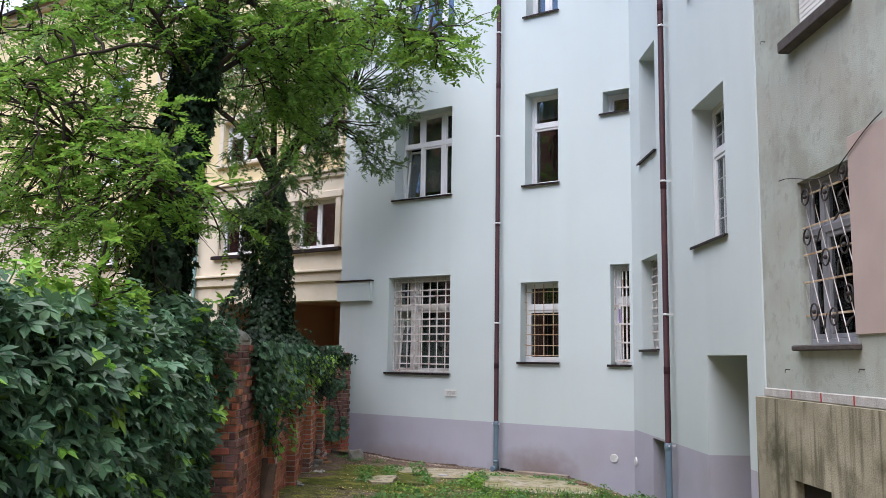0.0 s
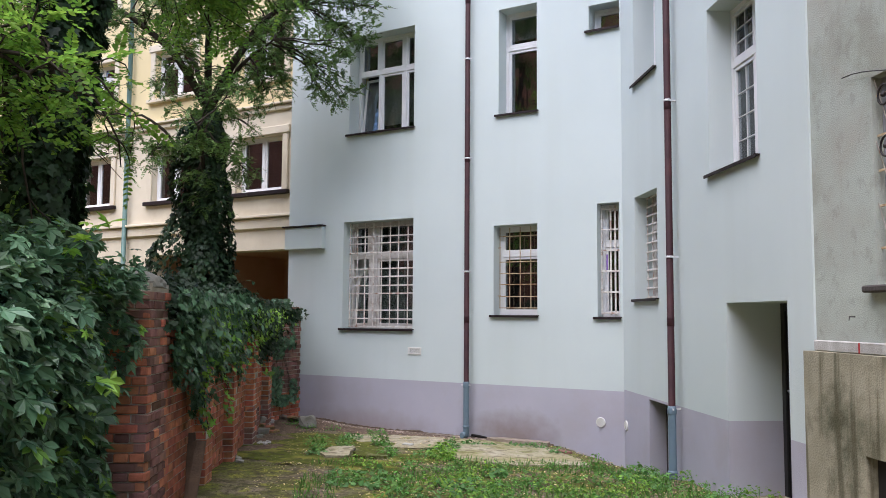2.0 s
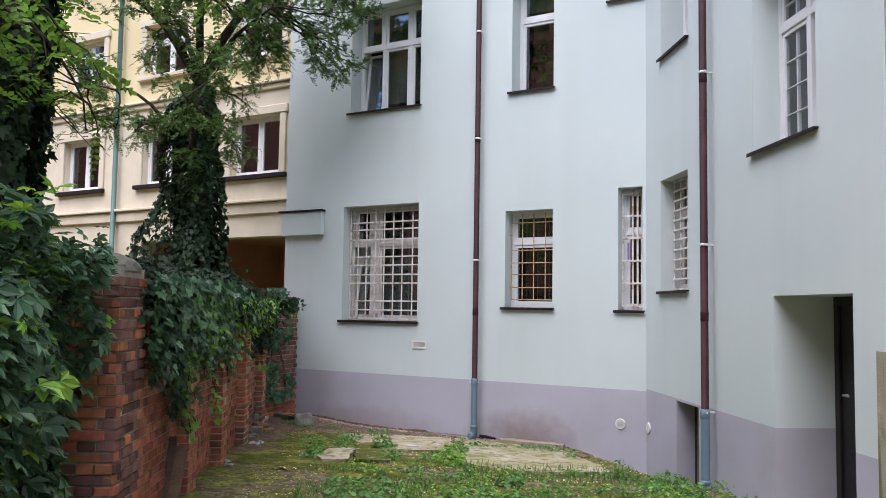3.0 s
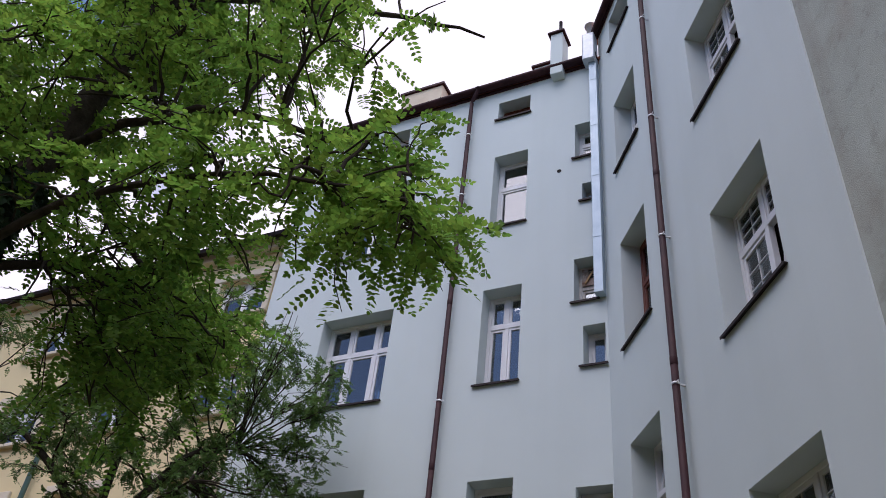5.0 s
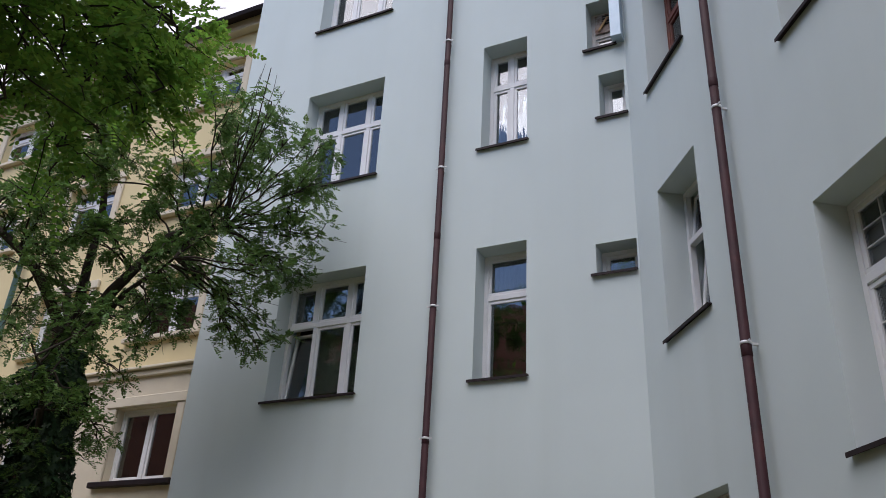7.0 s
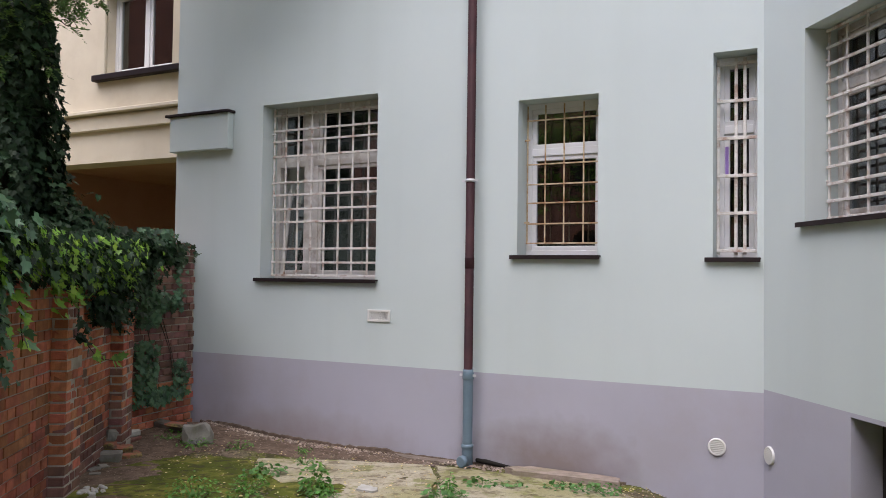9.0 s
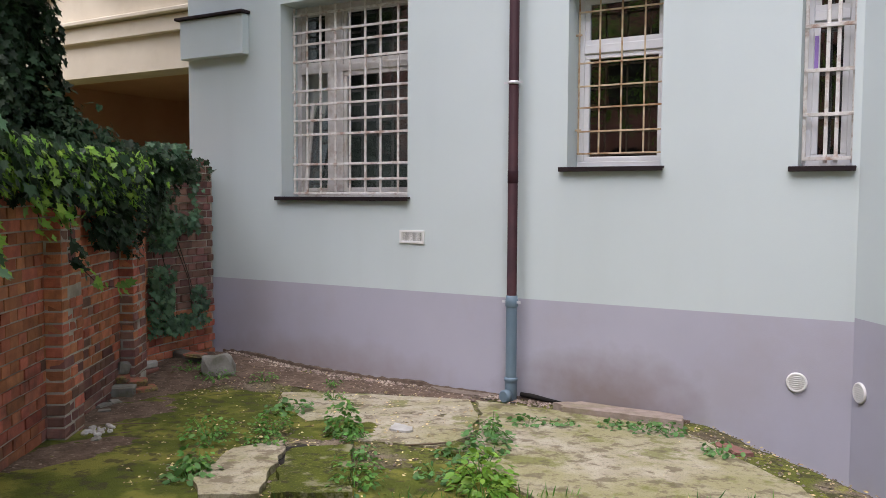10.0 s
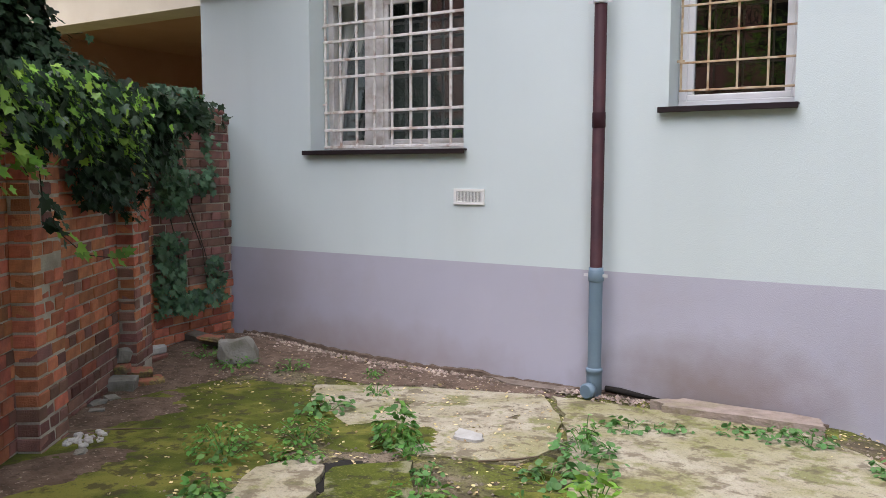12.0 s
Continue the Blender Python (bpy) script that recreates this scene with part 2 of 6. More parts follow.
SOIL = layered(mat("mossy_packed_soil", (0.26, 0.205, 0.155), (0.15, 0.115, 0.085), rough=1.0, scale=3.5, fine=45, bump=1.0, spec=0.1),
               ((1.15, 0.40, 0.52, (0.115, 0.135, 0.022), 0.92), (4.3, 0.53, 0.62, (0.29, 0.29, 0.05), 0.75), (6.0, 0.51, 0.58, (0.065, 0.06, 0.03), 0.8), (19, 0.53, 0.6, (0.05, 0.042, 0.028), 0.8), (95, 0.5, 0.6, (0.06, 0.05, 0.03), 0.6), (46, 0.66, 0.72, (0.58, 0.52, 0.42), 0.85), (0.8, 0.56, 0.7, (0.10, 0.075, 0.055), 0.55)))
SLAB = layered(mat("weathered_concrete_slab", (0.47, 0.42, 0.32), (0.36, 0.315, 0.23), rough=0.95, scale=5.5, fine=60, bump=1.0, spec=0.15),
               ((1.3, 0.45, 0.6, (0.27, 0.255, 0.10), 0.65), (3.6, 0.53, 0.6, (0.15, 0.165, 0.03), 0.7), (8.0, 0.52, 0.6, (0.13, 0.10, 0.065), 0.7), (24, 0.56, 0.64, (0.14, 0.11, 0.07), 0.45), (95, 0.54, 0.62, (0.16, 0.135, 0.085), 0.35), (50, 0.66, 0.71, (0.62, 0.57, 0.48), 0.4)))
SLAB_MOSS = layered(mat("moss_covered_slab", (0.105, 0.125, 0.02), (0.065, 0.075, 0.018), rough=1, scale=5, fine=110, bump=1.0, spec=0.1), ((3.2, 0.5, 0.56, (0.27, 0.25, 0.16), 0.8), (12, 0.53, 0.6, (0.05, 0.045, 0.025), 0.8), (60, 0.55, 0.63, (0.19, 0.19, 0.05), 0.6)))
GREY = layered(GREY, ((0.9, 0.52, 0.64, (0.27, 0.27, 0.22), 0.7), (5.5, 0.55, 0.63, (0.22, 0.205, 0.18), 0.3), (22, 0.62, 0.7, (0.18, 0.17, 0.15), 0.3)))


def blotch(m, centre, radii, colour, amount):
    """A ragged damp or dirt stain round one spot of a surface."""
    n, l = m.node_tree.nodes, m.node_tree.links
    p = n["Principled BSDF"]
    base = p.inputs["Base Color"].links[0].from_socket
    co, mp = n.new("ShaderNodeTexCoord"), n.new("ShaderNodeMapping")
    mp.vector_type = "TEXTURE"
    mp.inputs["Location"].default_value, mp.inputs["Scale"].default_value = centre, radii
    ln, ns, ad, mr, x = n.new("ShaderNodeVectorMath"), n.new("ShaderNodeTexNoise"), n.new("ShaderNodeMath"), n.new("ShaderNodeMapRange"), n.new("ShaderNodeMix")
    ln.operation, ad.operation, x.data_type = "LENGTH", "MULTIPLY_ADD", "RGBA"
    ns.inputs["Scale"].default_value, ns.inputs["Detail"].default_value = 5.0, 8
    ad.inputs[1].default_value = 0.7
    mr.inputs["From Min"].default_value, mr.inputs["From Max"].default_value = 0.55, 1.35
    mr.inputs["To Min"].default_value, mr.inputs["To Max"].default_value = amount, 0.0
    x.inputs["B"].default_value = (*colour, 1)
    for a, b in ((co.outputs["Object"], mp.inputs["Vector"]), (mp.outputs["Vector"], ln.inputs[0]), (co.outputs["Object"], ns.inputs["Vector"]), (ns.outputs["Fac"], ad.inputs[0]), (ln.outputs["Value"], ad.inputs[2]), (ad.outputs[0], mr.inputs["Value"]), (mr.outputs["Result"], x.inputs["Factor"]), (base, x.inputs["A"]), (x.outputs["Result"], p.inputs["Base Color"])):
        l.new(a, b)


def streaked(m, scale, lo, hi, colour, amount):
    """Runs of dirt washed down a wall."""
    n, l = m.node_tree.nodes, m.node_tree.links
    p = n["Principled BSDF"]
    base = p.inputs["Base Color"].links[0].from_socket
    co, mp, ns, mr, x = n.new("ShaderNodeTexCoord"), n.new("ShaderNodeMapping"), n.new("ShaderNodeTexNoise"), n.new("ShaderNodeMapRange"), n.new("ShaderNodeMix")
    x.data_type = "RGBA"
    mp.inputs["Scale"].default_value = scale
    ns.inputs["Scale"].default_value, ns.inputs["Detail"].default_value = 1.0, 7
    mr.inputs["From Min"].default_value, mr.inputs["From Max"].default_value, mr.inputs["To Max"].default_value = lo, hi, amount
    x.inputs["B"].default_value = (*colour, 1)
    for a, b in ((co.outputs["Object"], mp.inputs["Vector"]), (mp.outputs["Vector"], ns.inputs["Vector"]), (ns.outputs["Fac"], mr.inputs["Value"]), (mr.outputs["Result"], x.inputs["Factor"]), (base, x.inputs["A"]), (x.outputs["Result"], p.inputs["Base Color"])):
        l.new(a, b)


blotch(PLINTH_DAMP, (0.75, 0, 0.10), (1.0, 1.0, 0.50), (0.22, 0.165, 0.14), 0.75)
blotch(PLINTH_DAMP, (-2.2, 0, 0.06), (1.9, 1.0, 0.36), (0.30, 0.235, 0.21), 0.6)
streaked(CONC, (9, 9, 0.7), 0.5, 0.62, (0.075, 0.07, 0.04), 0.7)
streaked(GREY, (3.5, 3.5, 0.25), 0.52, 0.68, (0.31, 0.30, 0.26), 0.45)
streaked(MINT, (2.2, 2.2, 0.12), 0.5, 0.75, (0.54, 0.60, 0.585), 0.4)
FRAME_GREY = mat("worn_grey_frame_paint", (0.30, 0.31, 0.34), (0.22, 0.22, 0.24), rough=0.6, scale=8, fine=70, bump=0.2)


def glass_mat(name, tint, least, ior=1.5):
    m = bpy.data.materials.new(name)
    m.use_nodes = True
    n, l = m.node_tree.nodes, m.node_tree.links
    n.remove(n["Principled BSDF"])
    f = n.new("ShaderNodeFresnel")
    f.inputs["IOR"].default_value = ior
    mx = n.new("ShaderNodeMath")
    mx.operation = "MAXIMUM"
    mx.inputs[1].default_value = least
    l.new(f.outputs[0], mx.inputs[0])
    tr, gl, ms = n.new("ShaderNodeBsdfTransparent"), n.new("ShaderNodeBsdfGlossy"), n.new("ShaderNodeMixShader")
    tr.inputs["Color"].default_value = (*tint, 1)
    gl.inputs["Roughness"].default_value = 0.01
    gl.inputs["Color"].default_value = (0.95, 0.97, 1, 1)
    wob = n.new("ShaderNodeTexNoise")
    wob.inputs["Scale"].default_value = 2.5
    bp = n.new("ShaderNodeBump")
    bp.inputs["Strength"].default_value, bp.inputs["Distance"].default_value = 0.08, 0.02
    l.new(wob.outputs["Fac"], bp.inputs["Height"])
    l.new(bp.outputs["Normal"], gl.inputs["Normal"])
    for a, b in ((mx.outputs[0], ms.inputs[0]), (tr.outputs[0], ms.inputs[1]), (gl.outputs[0], ms.inputs[2]), (ms.outputs[0], n["Material Output"].inputs["Surface"])):
        l.new(a, b)
    return m


GLASS = glass_mat("double_glazing", (0.50, 0.54, 0.55), 0.16)
GLASS_OLD = glass_mat("old_dusty_glass", (0.42, 0.44, 0.43), 0.03, 1.14)


# ---- mesh tools ----
def part(name, bm, material, parent=None, label="", m=None):
    """Links a bmesh as one mesh object, under a thing or a part."""
    me = bpy.data.meshes.new(name)
    bm.to_mesh(me)
    bm.free()
    return put(name, me, material, parent, label, m)


def put(name, me, material, parent=None, label="", m=None):
    for k in material if isinstance(material, (list, tuple)) else [material]:
        if len(me.materials) < 6 and k.name not in [q.name for q in me.materials if q]:
            me.materials.append(k)
    ob = new(name, me)
    if parent:
        ob.parent = parent
    if m is not None:
        ob.matrix_basis = m
    if label:
        tagged(ob, label)
    return ob


def cube(bm, lo, hi, bevel=0.0, turn=None):
    made = bmesh.ops.create_cube(bm, size=1)["verts"]
    for v in made:
        v.co = Vector([a + (b - a) * (c + 0.5) for a, b, c in zip(lo, hi, v.co)])
    if bevel:
        edges = list({e for v in made for e in v.link_edges})
        made = list({v for f in bmesh.ops.bevel(bm, geom=edges, offset=bevel, segments=1, affect="EDGES")["faces"] for v in f.verts} | {v for v in made if v.is_valid})
    if turn is not None:
        bmesh.ops.transform(bm, matrix=turn, verts=[v for v in made if v.is_valid])
    return made


def block(lo, hi, bevel=0.0):
    bm = bmesh.new()
    cube(bm, lo, hi, bevel)
    return bm


def empty(name, m=None, label="", category="", group="", kind=""):
    ob = new(name)
    if m is not None:
        ob.matrix_basis = m
    return tagged(ob, label, category, group, kind)


def tube(bm, pts, radii, sides=10, cap=True):
    """A round tube along points, radius by point."""
    rings, up = [], Vector((0.13, 0.31, 0.94)).normalized()
    pts = [Vector(p) for p in pts]
    for i, p in enumerate(pts):
        way = (pts[min(i + 1, len(pts) - 1)] - pts[max(i - 1, 0)]).normalized()
        ref = up if abs(way.dot(up)) < 0.95 else Vector((1, 0, 0))
        a = way.cross(ref).normalized()
        b = way.cross(a)
        rings.append([bm.verts.new(p + radii[i] * (math.cos(k * 2 * math.pi / sides) * a + math.sin(k * 2 * math.pi / sides) * b)) for k in range(sides)])
    for r, q in zip(rings, rings[1:]):
        for k in range(sides):
            bm.faces.new((r[k], r[(k + 1) % sides], q[(k + 1) % sides], q[k])).smooth = True
    if cap:
        bm.faces.new(rings[0])
        bm.faces.new(rings[-1][::-1])


def ringed(bm, x, y, profile, sides=20):
    """A turned upright shape from (z, radius) pairs."""
    rings = [[bm.verts.new((x + r * math.cos(k * 2 * math.pi / sides), y + r * math.sin(k * 2 * math.pi / sides), z)) for k in range(sides)] for z, r in profile]
    for r, q in zip(rings, rings[1:]):
        for k in range(sides):
            bm.faces.new((r[k], r[(k + 1) % sides], q[(k + 1) % sides], q[k])).smooth = True
    bm.faces.new(rings[0])
    bm.faces.new(rings[-1])
    bmesh.ops.recalc_face_normals(bm, faces=bm.faces)


# ---- the plan ----
ANG = -54.85
WA = pose(0, 0, 0)                      # street-side wing: u along x, depth into the wall
WB = pose(2.606, 0, 0, 0, 0, ANG)       # oblique wing
BW = pose(-3.92, 0, 0, 0, 0, ANG + 180)  # brick boundary wall, u counts from the wing backwards (negative)
DV, NV = Vector((0.57575, -0.81762, 0)), Vector((-0.81762, -0.57575, 0))
INTO = 0.5


def wall(name, u0, u1, z0, z1, holes, thick, materials, m, split=None, label=""):
    """A wall in its own frame with openings through it and their reveals; below split it takes the second material."""
    us = sorted({u0, u1, *[v for h in holes for v in h[:2]]})
    zs = sorted({z0, z1, *[v for h in holes for v in h[2:4]], *([split] if split else [])})
    bm = bmesh.new()
    cache = {}

    def vert(u, v, z):
        key = (round(u, 4), round(v, 4), round(z, 4))
        if key not in cache:
            cache[key] = bm.verts.new((u, v, z))
        return cache[key]

    def face(index, *co):
        f = bm.faces.new([vert(*c) for c in co])
        f.material_index = index

    def is_hole(u, z):
        return any(h[0] < u < h[1] and h[2] < z < h[3] for h in holes)

    solid = {}
    for i in range(len(us) - 1):
        for j in range(len(zs) - 1):
            solid[i, j] = not is_hole((us[i] + us[i + 1]) / 2, (zs[j] + zs[j + 1]) / 2)
    for (i, j), full in solid.items():
        a, b, c, d = us[i], us[i + 1], zs[j], zs[j + 1]
        k = 1 if split and (c + d) / 2 < split else 0
        if full:
            face(k, (a, 0, c), (b, 0, c), (b, 0, d), (a, 0, d))
            face(k, (b, thick, c), (a, thick, c), (a, thick, d), (b, thick, d))
            if i == 0:
                face(k, (a, thick, c), (a, 0, c), (a, 0, d), (a, thick, d))
            if i == len(us) - 2:
                face(k, (b, 0, c), (b, thick, c), (b, thick, d), (b, 0, d))
            if j == len(zs) - 2:
                face(k, (a, 0, d), (b, 0, d), (b, thick, d), (a, thick, d))
        else:
            if solid.get((i - 1, j), True):
                face(k, (a, 0, c), (a, thick, c), (a, thick, d), (a, 0, d))
            if solid.get((i + 1, j), True):
                face(k, (b, thick, c), (b, 0, c), (b, 0, d), (b, thick, d))
            if solid.get((i, j + 1), True):
                face(k, (a, 0, d), (a, thick, d), (b, thick, d), (b, 0, d))
            if solid.get((i, j - 1), True):
                face(k, (a, thick, c), (a, 0, c), (b, 0, c), (b, thick, c))
    ob = part(name, bm, materials, m=m)
    return tagged(ob, label, "wall", "", "structure")


WIN = 0


def window(m, u0, u1, z0, z1, depth, label, cols=(1.0,), transom=0.38, tilt=None, muntin=None, frame_mat=None, sill=True, curtain=None, open_upper=False, sill_over=0.06, sill_right=None, post=0.032, glass=None):
    """A casement window set into an opening: fixed frame, sashes, panes, glazing bars, sill and what hangs behind it.
    cols: widths as fractions; transom: height of the upper lights as a fraction; tilt: the lower sash that leans in."""
    global WIN
    WIN += 1
    fm = frame_mat or PVC
    win = empty(f"window_{WIN}", m @ pose(u0, depth, z0), label, "window", "", "structure")
    w, h = u1 - u0, z1 - z0
    fw, fd = 0.055, 0.07
    bm = bmesh.new()
    for lo, hi in (((0, 0, 0), (w, fd, fw)), ((0, 0, h - fw), (w, fd, h)), ((0, 0, fw), (fw, fd, h - fw)), ((w - fw, 0, fw), (w, fd, h - fw))):
        cube(bm, lo, hi, 0.004)
    part("window_frame", bm, fm, win)
    tz = h * (1 - transom) if transom else None
    iw, ih = w - 2 * fw, h - 2 * fw
    if tz:
        part("transom", block((fw, -0.006, tz - 0.04), (w - fw, fd, tz + 0.035), 0.006), fm, win)
    edges = [fw]
    for c in cols:
        edges.append(edges[-1] + c * iw)
    for k, e in enumerate(edges[1:-1]):
        part("mullion", block((e - post, -0.004, fw), (e + post, fd, h - fw), 0.005), fm, win)
    rows = [(fw, (tz - 0.04) if tz else h - fw)] + ([(tz + 0.035, h - fw)] if tz else [])
    for r, (lo, hi) in enumerate(rows):
        for k in range(len(cols)):
            a, b = edges[k] + (post if k else 0), edges[k + 1] - (post if k < len(cols) - 1 else 0)
            sw = 0.042
            lean = pose(0, 0, 0)
            if (r == 0 and tilt == k) or (r == 1 and open_upper):
                lean = Matrix.Translation((0, 0.02, lo)) @ pose(0, 0, 0, -7.5) @ Matrix.Translation((0, 0, -lo))
            bm = bmesh.new()
            for p, q in (((a, 0.01, lo), (b, 0.06, lo + sw)), ((a, 0.01, hi - sw), (b, 0.06, hi)), ((a, 0.01, lo + sw), (a + sw, 0.06, hi - sw)), ((b - sw, 0.01, lo + sw), (b, 0.06, hi - sw))):
                cube(bm, p, q, 0.004)
            sash = part("sash", bm, fm, win, m=lean)
            pane = part("pane", block((a + sw, 0.030, lo + sw), (b - sw, 0.036, hi - sw)), glass or GLASS, sash)
            pane.visible_shadow = False
            if muntin:
                cx, cz = muntin
                for i in range(1, cx):
                    x = a + sw + (b - a - 2 * sw) * i / cx
                    part("glazing_bar", block((x - 0.0045, 0.024, lo + sw), (x + 0.0045, 0.042, hi - sw)), fm, sash)
                for i in range(1, cz if r == 0 else max(2, cz - 1)):
                    z = lo + sw + (hi - lo - 2 * sw) * i / (cz if r == 0 else max(2, cz - 1))
                    part("glazing_bar", block((a + sw, 0.022, z - 0.0045), (b - sw, 0.044, z + 0.0045)), fm, sash)
    if sill:
        bm = bmesh.new()
        right = sill_over * 0.5 if sill_right is None else sill_right
        cube(bm, (-sill_over, -depth - 0.045, -0.012), (w + right, 0.01, 0.004), 0.003)
        cube(bm, (-sill_over, -depth - 0.049, -0.034), (w + right, -depth - 0.042, 0.003), 0.002)
        part("window_sill", bm, SILL, win, "dark brown sheet-metal sill")
    if curtain:
        c0, c1, drop, stuff = curtain
        bm = bmesh.new()
        steps = 40
        prev = None
        for i in range(steps + 1):
            x = w * (c0 + (c1 - c0) * i / steps)
            y = 0.16 + 0.022 * math.sin(i * 1.9) + 0.012 * math.sin(i * 4.3 + 1)
            now = [bm.verts.new((x, y, 0.02 + h * (1 - drop))), bm.verts.new((x, y + 0.01, h * 0.97))]
            if prev:
                bm.faces.new((prev[0], now[0], now[1], prev[1])).smooth = True
            prev = now
        part("curtain", bm, stuff, win, "hanging net curtain")
    return win


def grille(m, u0, u1, z0, z1, depth, vs, hs, material, label, size=0.014, flat=True, brackets=(0.2, 0.55, 0.85)):
    """A barred window guard: each upright and each crossbar is a piece of its own."""
    g = empty("window_grille", m @ pose(u0, depth, z0), label, "window grille", "barred window guards")
    w, h = u1 - u0, z1 - z0
    for f in vs:
        part("upright_bar", block((f * w - size * 0.6, 0, 0.0), (f * w + size * 0.6, size * 0.7, h), 0.002), material, g)
    for f in hs:
        part("crossbar", block((0.0, -size * 0.75, f * h - size * 0.6), (w, -0.0005, f * h + size * 0.6), 0.002), material, g)
    for f in brackets:
        part("bracket", block((-0.075, -0.004, f * h - 0.008), (0.03, 0.010, f * h + 0.008), 0.002), material, g)
    return g


# ---- ground ----
def height(x, y):
    """The lie of the yard: it rises slowly from the wing, with a heap in one corner and a hollow in the other."""
    d = 0.57575 * x - 0.81762 * y
    z = 0.02 + 0.035 * max(0.0, -y)
    if d > 5.0:
        z = min(z, 0.21) * max(0, 1 - (d - 5.0) / 0.8) + (0.20 + 0.03 * (d - 5.8)) * min(1, (d - 5.0) / 0.8)
    z += 0.11 * math.exp(-((x + 3.3) / 0.75) ** 2 - ((y + 0.45) / 0.75) ** 2)
    s = 0.57575 * (x - 2.606) - 0.81762 * y
    n = -(0.81762 * (x - 2.606) + 0.57575 * y)
    edge = 1 / (1 + math.exp(-((x + 0.95 * y) - 1.95) / 0.09)) if n > -1 else 1
    z -= edge * max(0.0, 0.42 - 0.17 * max(0, s)) * (1 if y < 0.6 else 0)
    return z


def coords(dense, lo, hi, far):
    step, out = dense, list(np.arange(lo, hi, dense))
    a, b = lo, hi
    while a > -far:
        step *= 1.5
        a -= step
        b += step
        out += [a, b]
    return sorted(out)


gx, gy = coords(0.09, -4.6, 6.6, 900), coords(0.09, -8.0, 0.6, 900)
verts, faces = [], []
for y in gy:
    for x in gx:
        r = noise.fractal(Vector((x * 2.3, y * 2.3, 0)), 0.9, 2.0, 4) * 0.018 if abs(x) < 12 and abs(y) < 20 else 0
        verts.append((x, y, height(max(-12, min(12, x)), max(-20, min(3, y))) + r))
for j in range(len(gy) - 1):
    for i in range(len(gx) - 1):
        k = j * len(gx) + i
        faces.append((k, k + 1, k + len(gx) + 1, k + len(gx)))
me = bpy.data.meshes.new("ground")
me.from_pydata(verts, [], faces)
me.polygons.foreach_set("use_smooth", [True] * len(faces))
tagged(put("ground", me, SOIL), "packed earth yard with moss, grit and fallen leaves", "ground", "", "structure")

# ---- main wing ----
F_A = [
    (-2.63, -1.12, 1.76, 3.68), (0.44, 1.214, 2.01, 3.465), (2.206, 2.555, 1.99, 3.715),
    (-2.54, -1.13, 5.285, 7.10), (0.526, 1.214, 5.285, 7.06), (2.096, 2.59, 6.425, 6.83),
    (-2.54, -1.13, 8.585, 10.37), (0.54, 1.214, 8.585, 10.375), (2.225, 2.565, 8.65, 9.345), (2.09, 2.48, 9.80, 10.65),
    (-2.54, -1.13, 11.73, 13.49), (0.555, 1.225, 11.73, 13.49), (2.24, 2.50, 11.88, 12.28), (2.12, 2.49, 12.93, 13.80),
    (-2.10, -1.42, 14.50, 15.03), (0.56, 1.228, 14.52, 15.017),
]
wall("wall_main_wing", -3.93, 2.606, -0.7, 15.35, F_A, INTO, [MINT, PLINTH_DAMP], WA, 0.9, "pale mint rendered wall with a lilac-grey plinth")
S_B = [
    (0.60, 1.56, 2.24, 3.69), (0.637, 1.588, 5.31, 7.08), (0.635, 1.59, 8.50, 10.32), (0.66, 1.587, 11.83, 13.39), (0.62, 1.56, 14.99, 15.85),
    (3.324, 4.515, 3.55, 5.41), (3.33, 4.512, 7.01, 8.61), (3.326, 4.51, 10.20, 11.78), (3.33, 4.51, 13.40, 14.95),
    (3.70, 5.0, -0.1, 2.143), (1.147, 1.86, -0.6, 0.90),
]
wall("wall_oblique_wing", 0.0, 5.45, -0.7, 16.1, S_B, 0.60, [MINT, PLINTH], WB, 0.93, "pale mint rendered wall of the oblique wing with a lilac plinth")
G_B = [(6.33, 7.32, 2.23, 3.77), (6.33, 7.40, 5.20, 6.75), (6.33, 7.40, 8.4, 9.9), (9.2, 10.2, 2.23, 3.77), (9.2, 10.2, 5.2, 6.75)]
wall("wall_old_house", 5.45, 17.0, -0.3, 15.5, G_B, 0.5, [GREY], WB @ pose(0, 0.02, 0), None, "stained grey-green old render, unpainted")

# closed room shells behind the windows, painted near-black to look unlit
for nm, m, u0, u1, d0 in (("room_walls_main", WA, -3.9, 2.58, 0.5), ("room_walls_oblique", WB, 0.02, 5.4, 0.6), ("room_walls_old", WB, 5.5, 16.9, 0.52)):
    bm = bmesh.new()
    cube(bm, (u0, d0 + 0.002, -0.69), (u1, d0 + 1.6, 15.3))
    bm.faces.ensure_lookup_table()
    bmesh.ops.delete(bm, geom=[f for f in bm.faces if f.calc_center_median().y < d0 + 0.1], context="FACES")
    tagged(part(nm, bm, DARK, m=m), "rooms behind the windows painted near-black as if unlit", "room", "", "structure")

# windows of the main wing
wl = "white plastic window recessed in the mint wall"
window(WA, *F_A[0], 0.25, "white window behind a white painted grille, left sash tilted", cols=(0.31, 0.69), transom=0.33, tilt=0, post=0.095, frame_mat=PVC_OLD, curtain=(0.0, 1.0, 0.97, CURTAIN))
window(WA, *F_A[1], 0.22, "white single window behind a rusty grille", transom=0.32)
film_window = window(WA, *F_A[2], 0.22, "narrow white window behind twin bars, protective film still on", transom=0.36, sill_right=0.03)
part("film_strip", block((0.062, 0.003, 0.72), (0.088, 0.009, 0.96)), FOAM, film_window, "violet protective film strip")
window(WA, *F_A[3], 0.28, "white three-light window, left lower sash tilted open", cols=(0.33, 0.42, 0.25), transom=0.36, tilt=0, curtain=(0.3, 1.0, 0.9, CURTAIN))
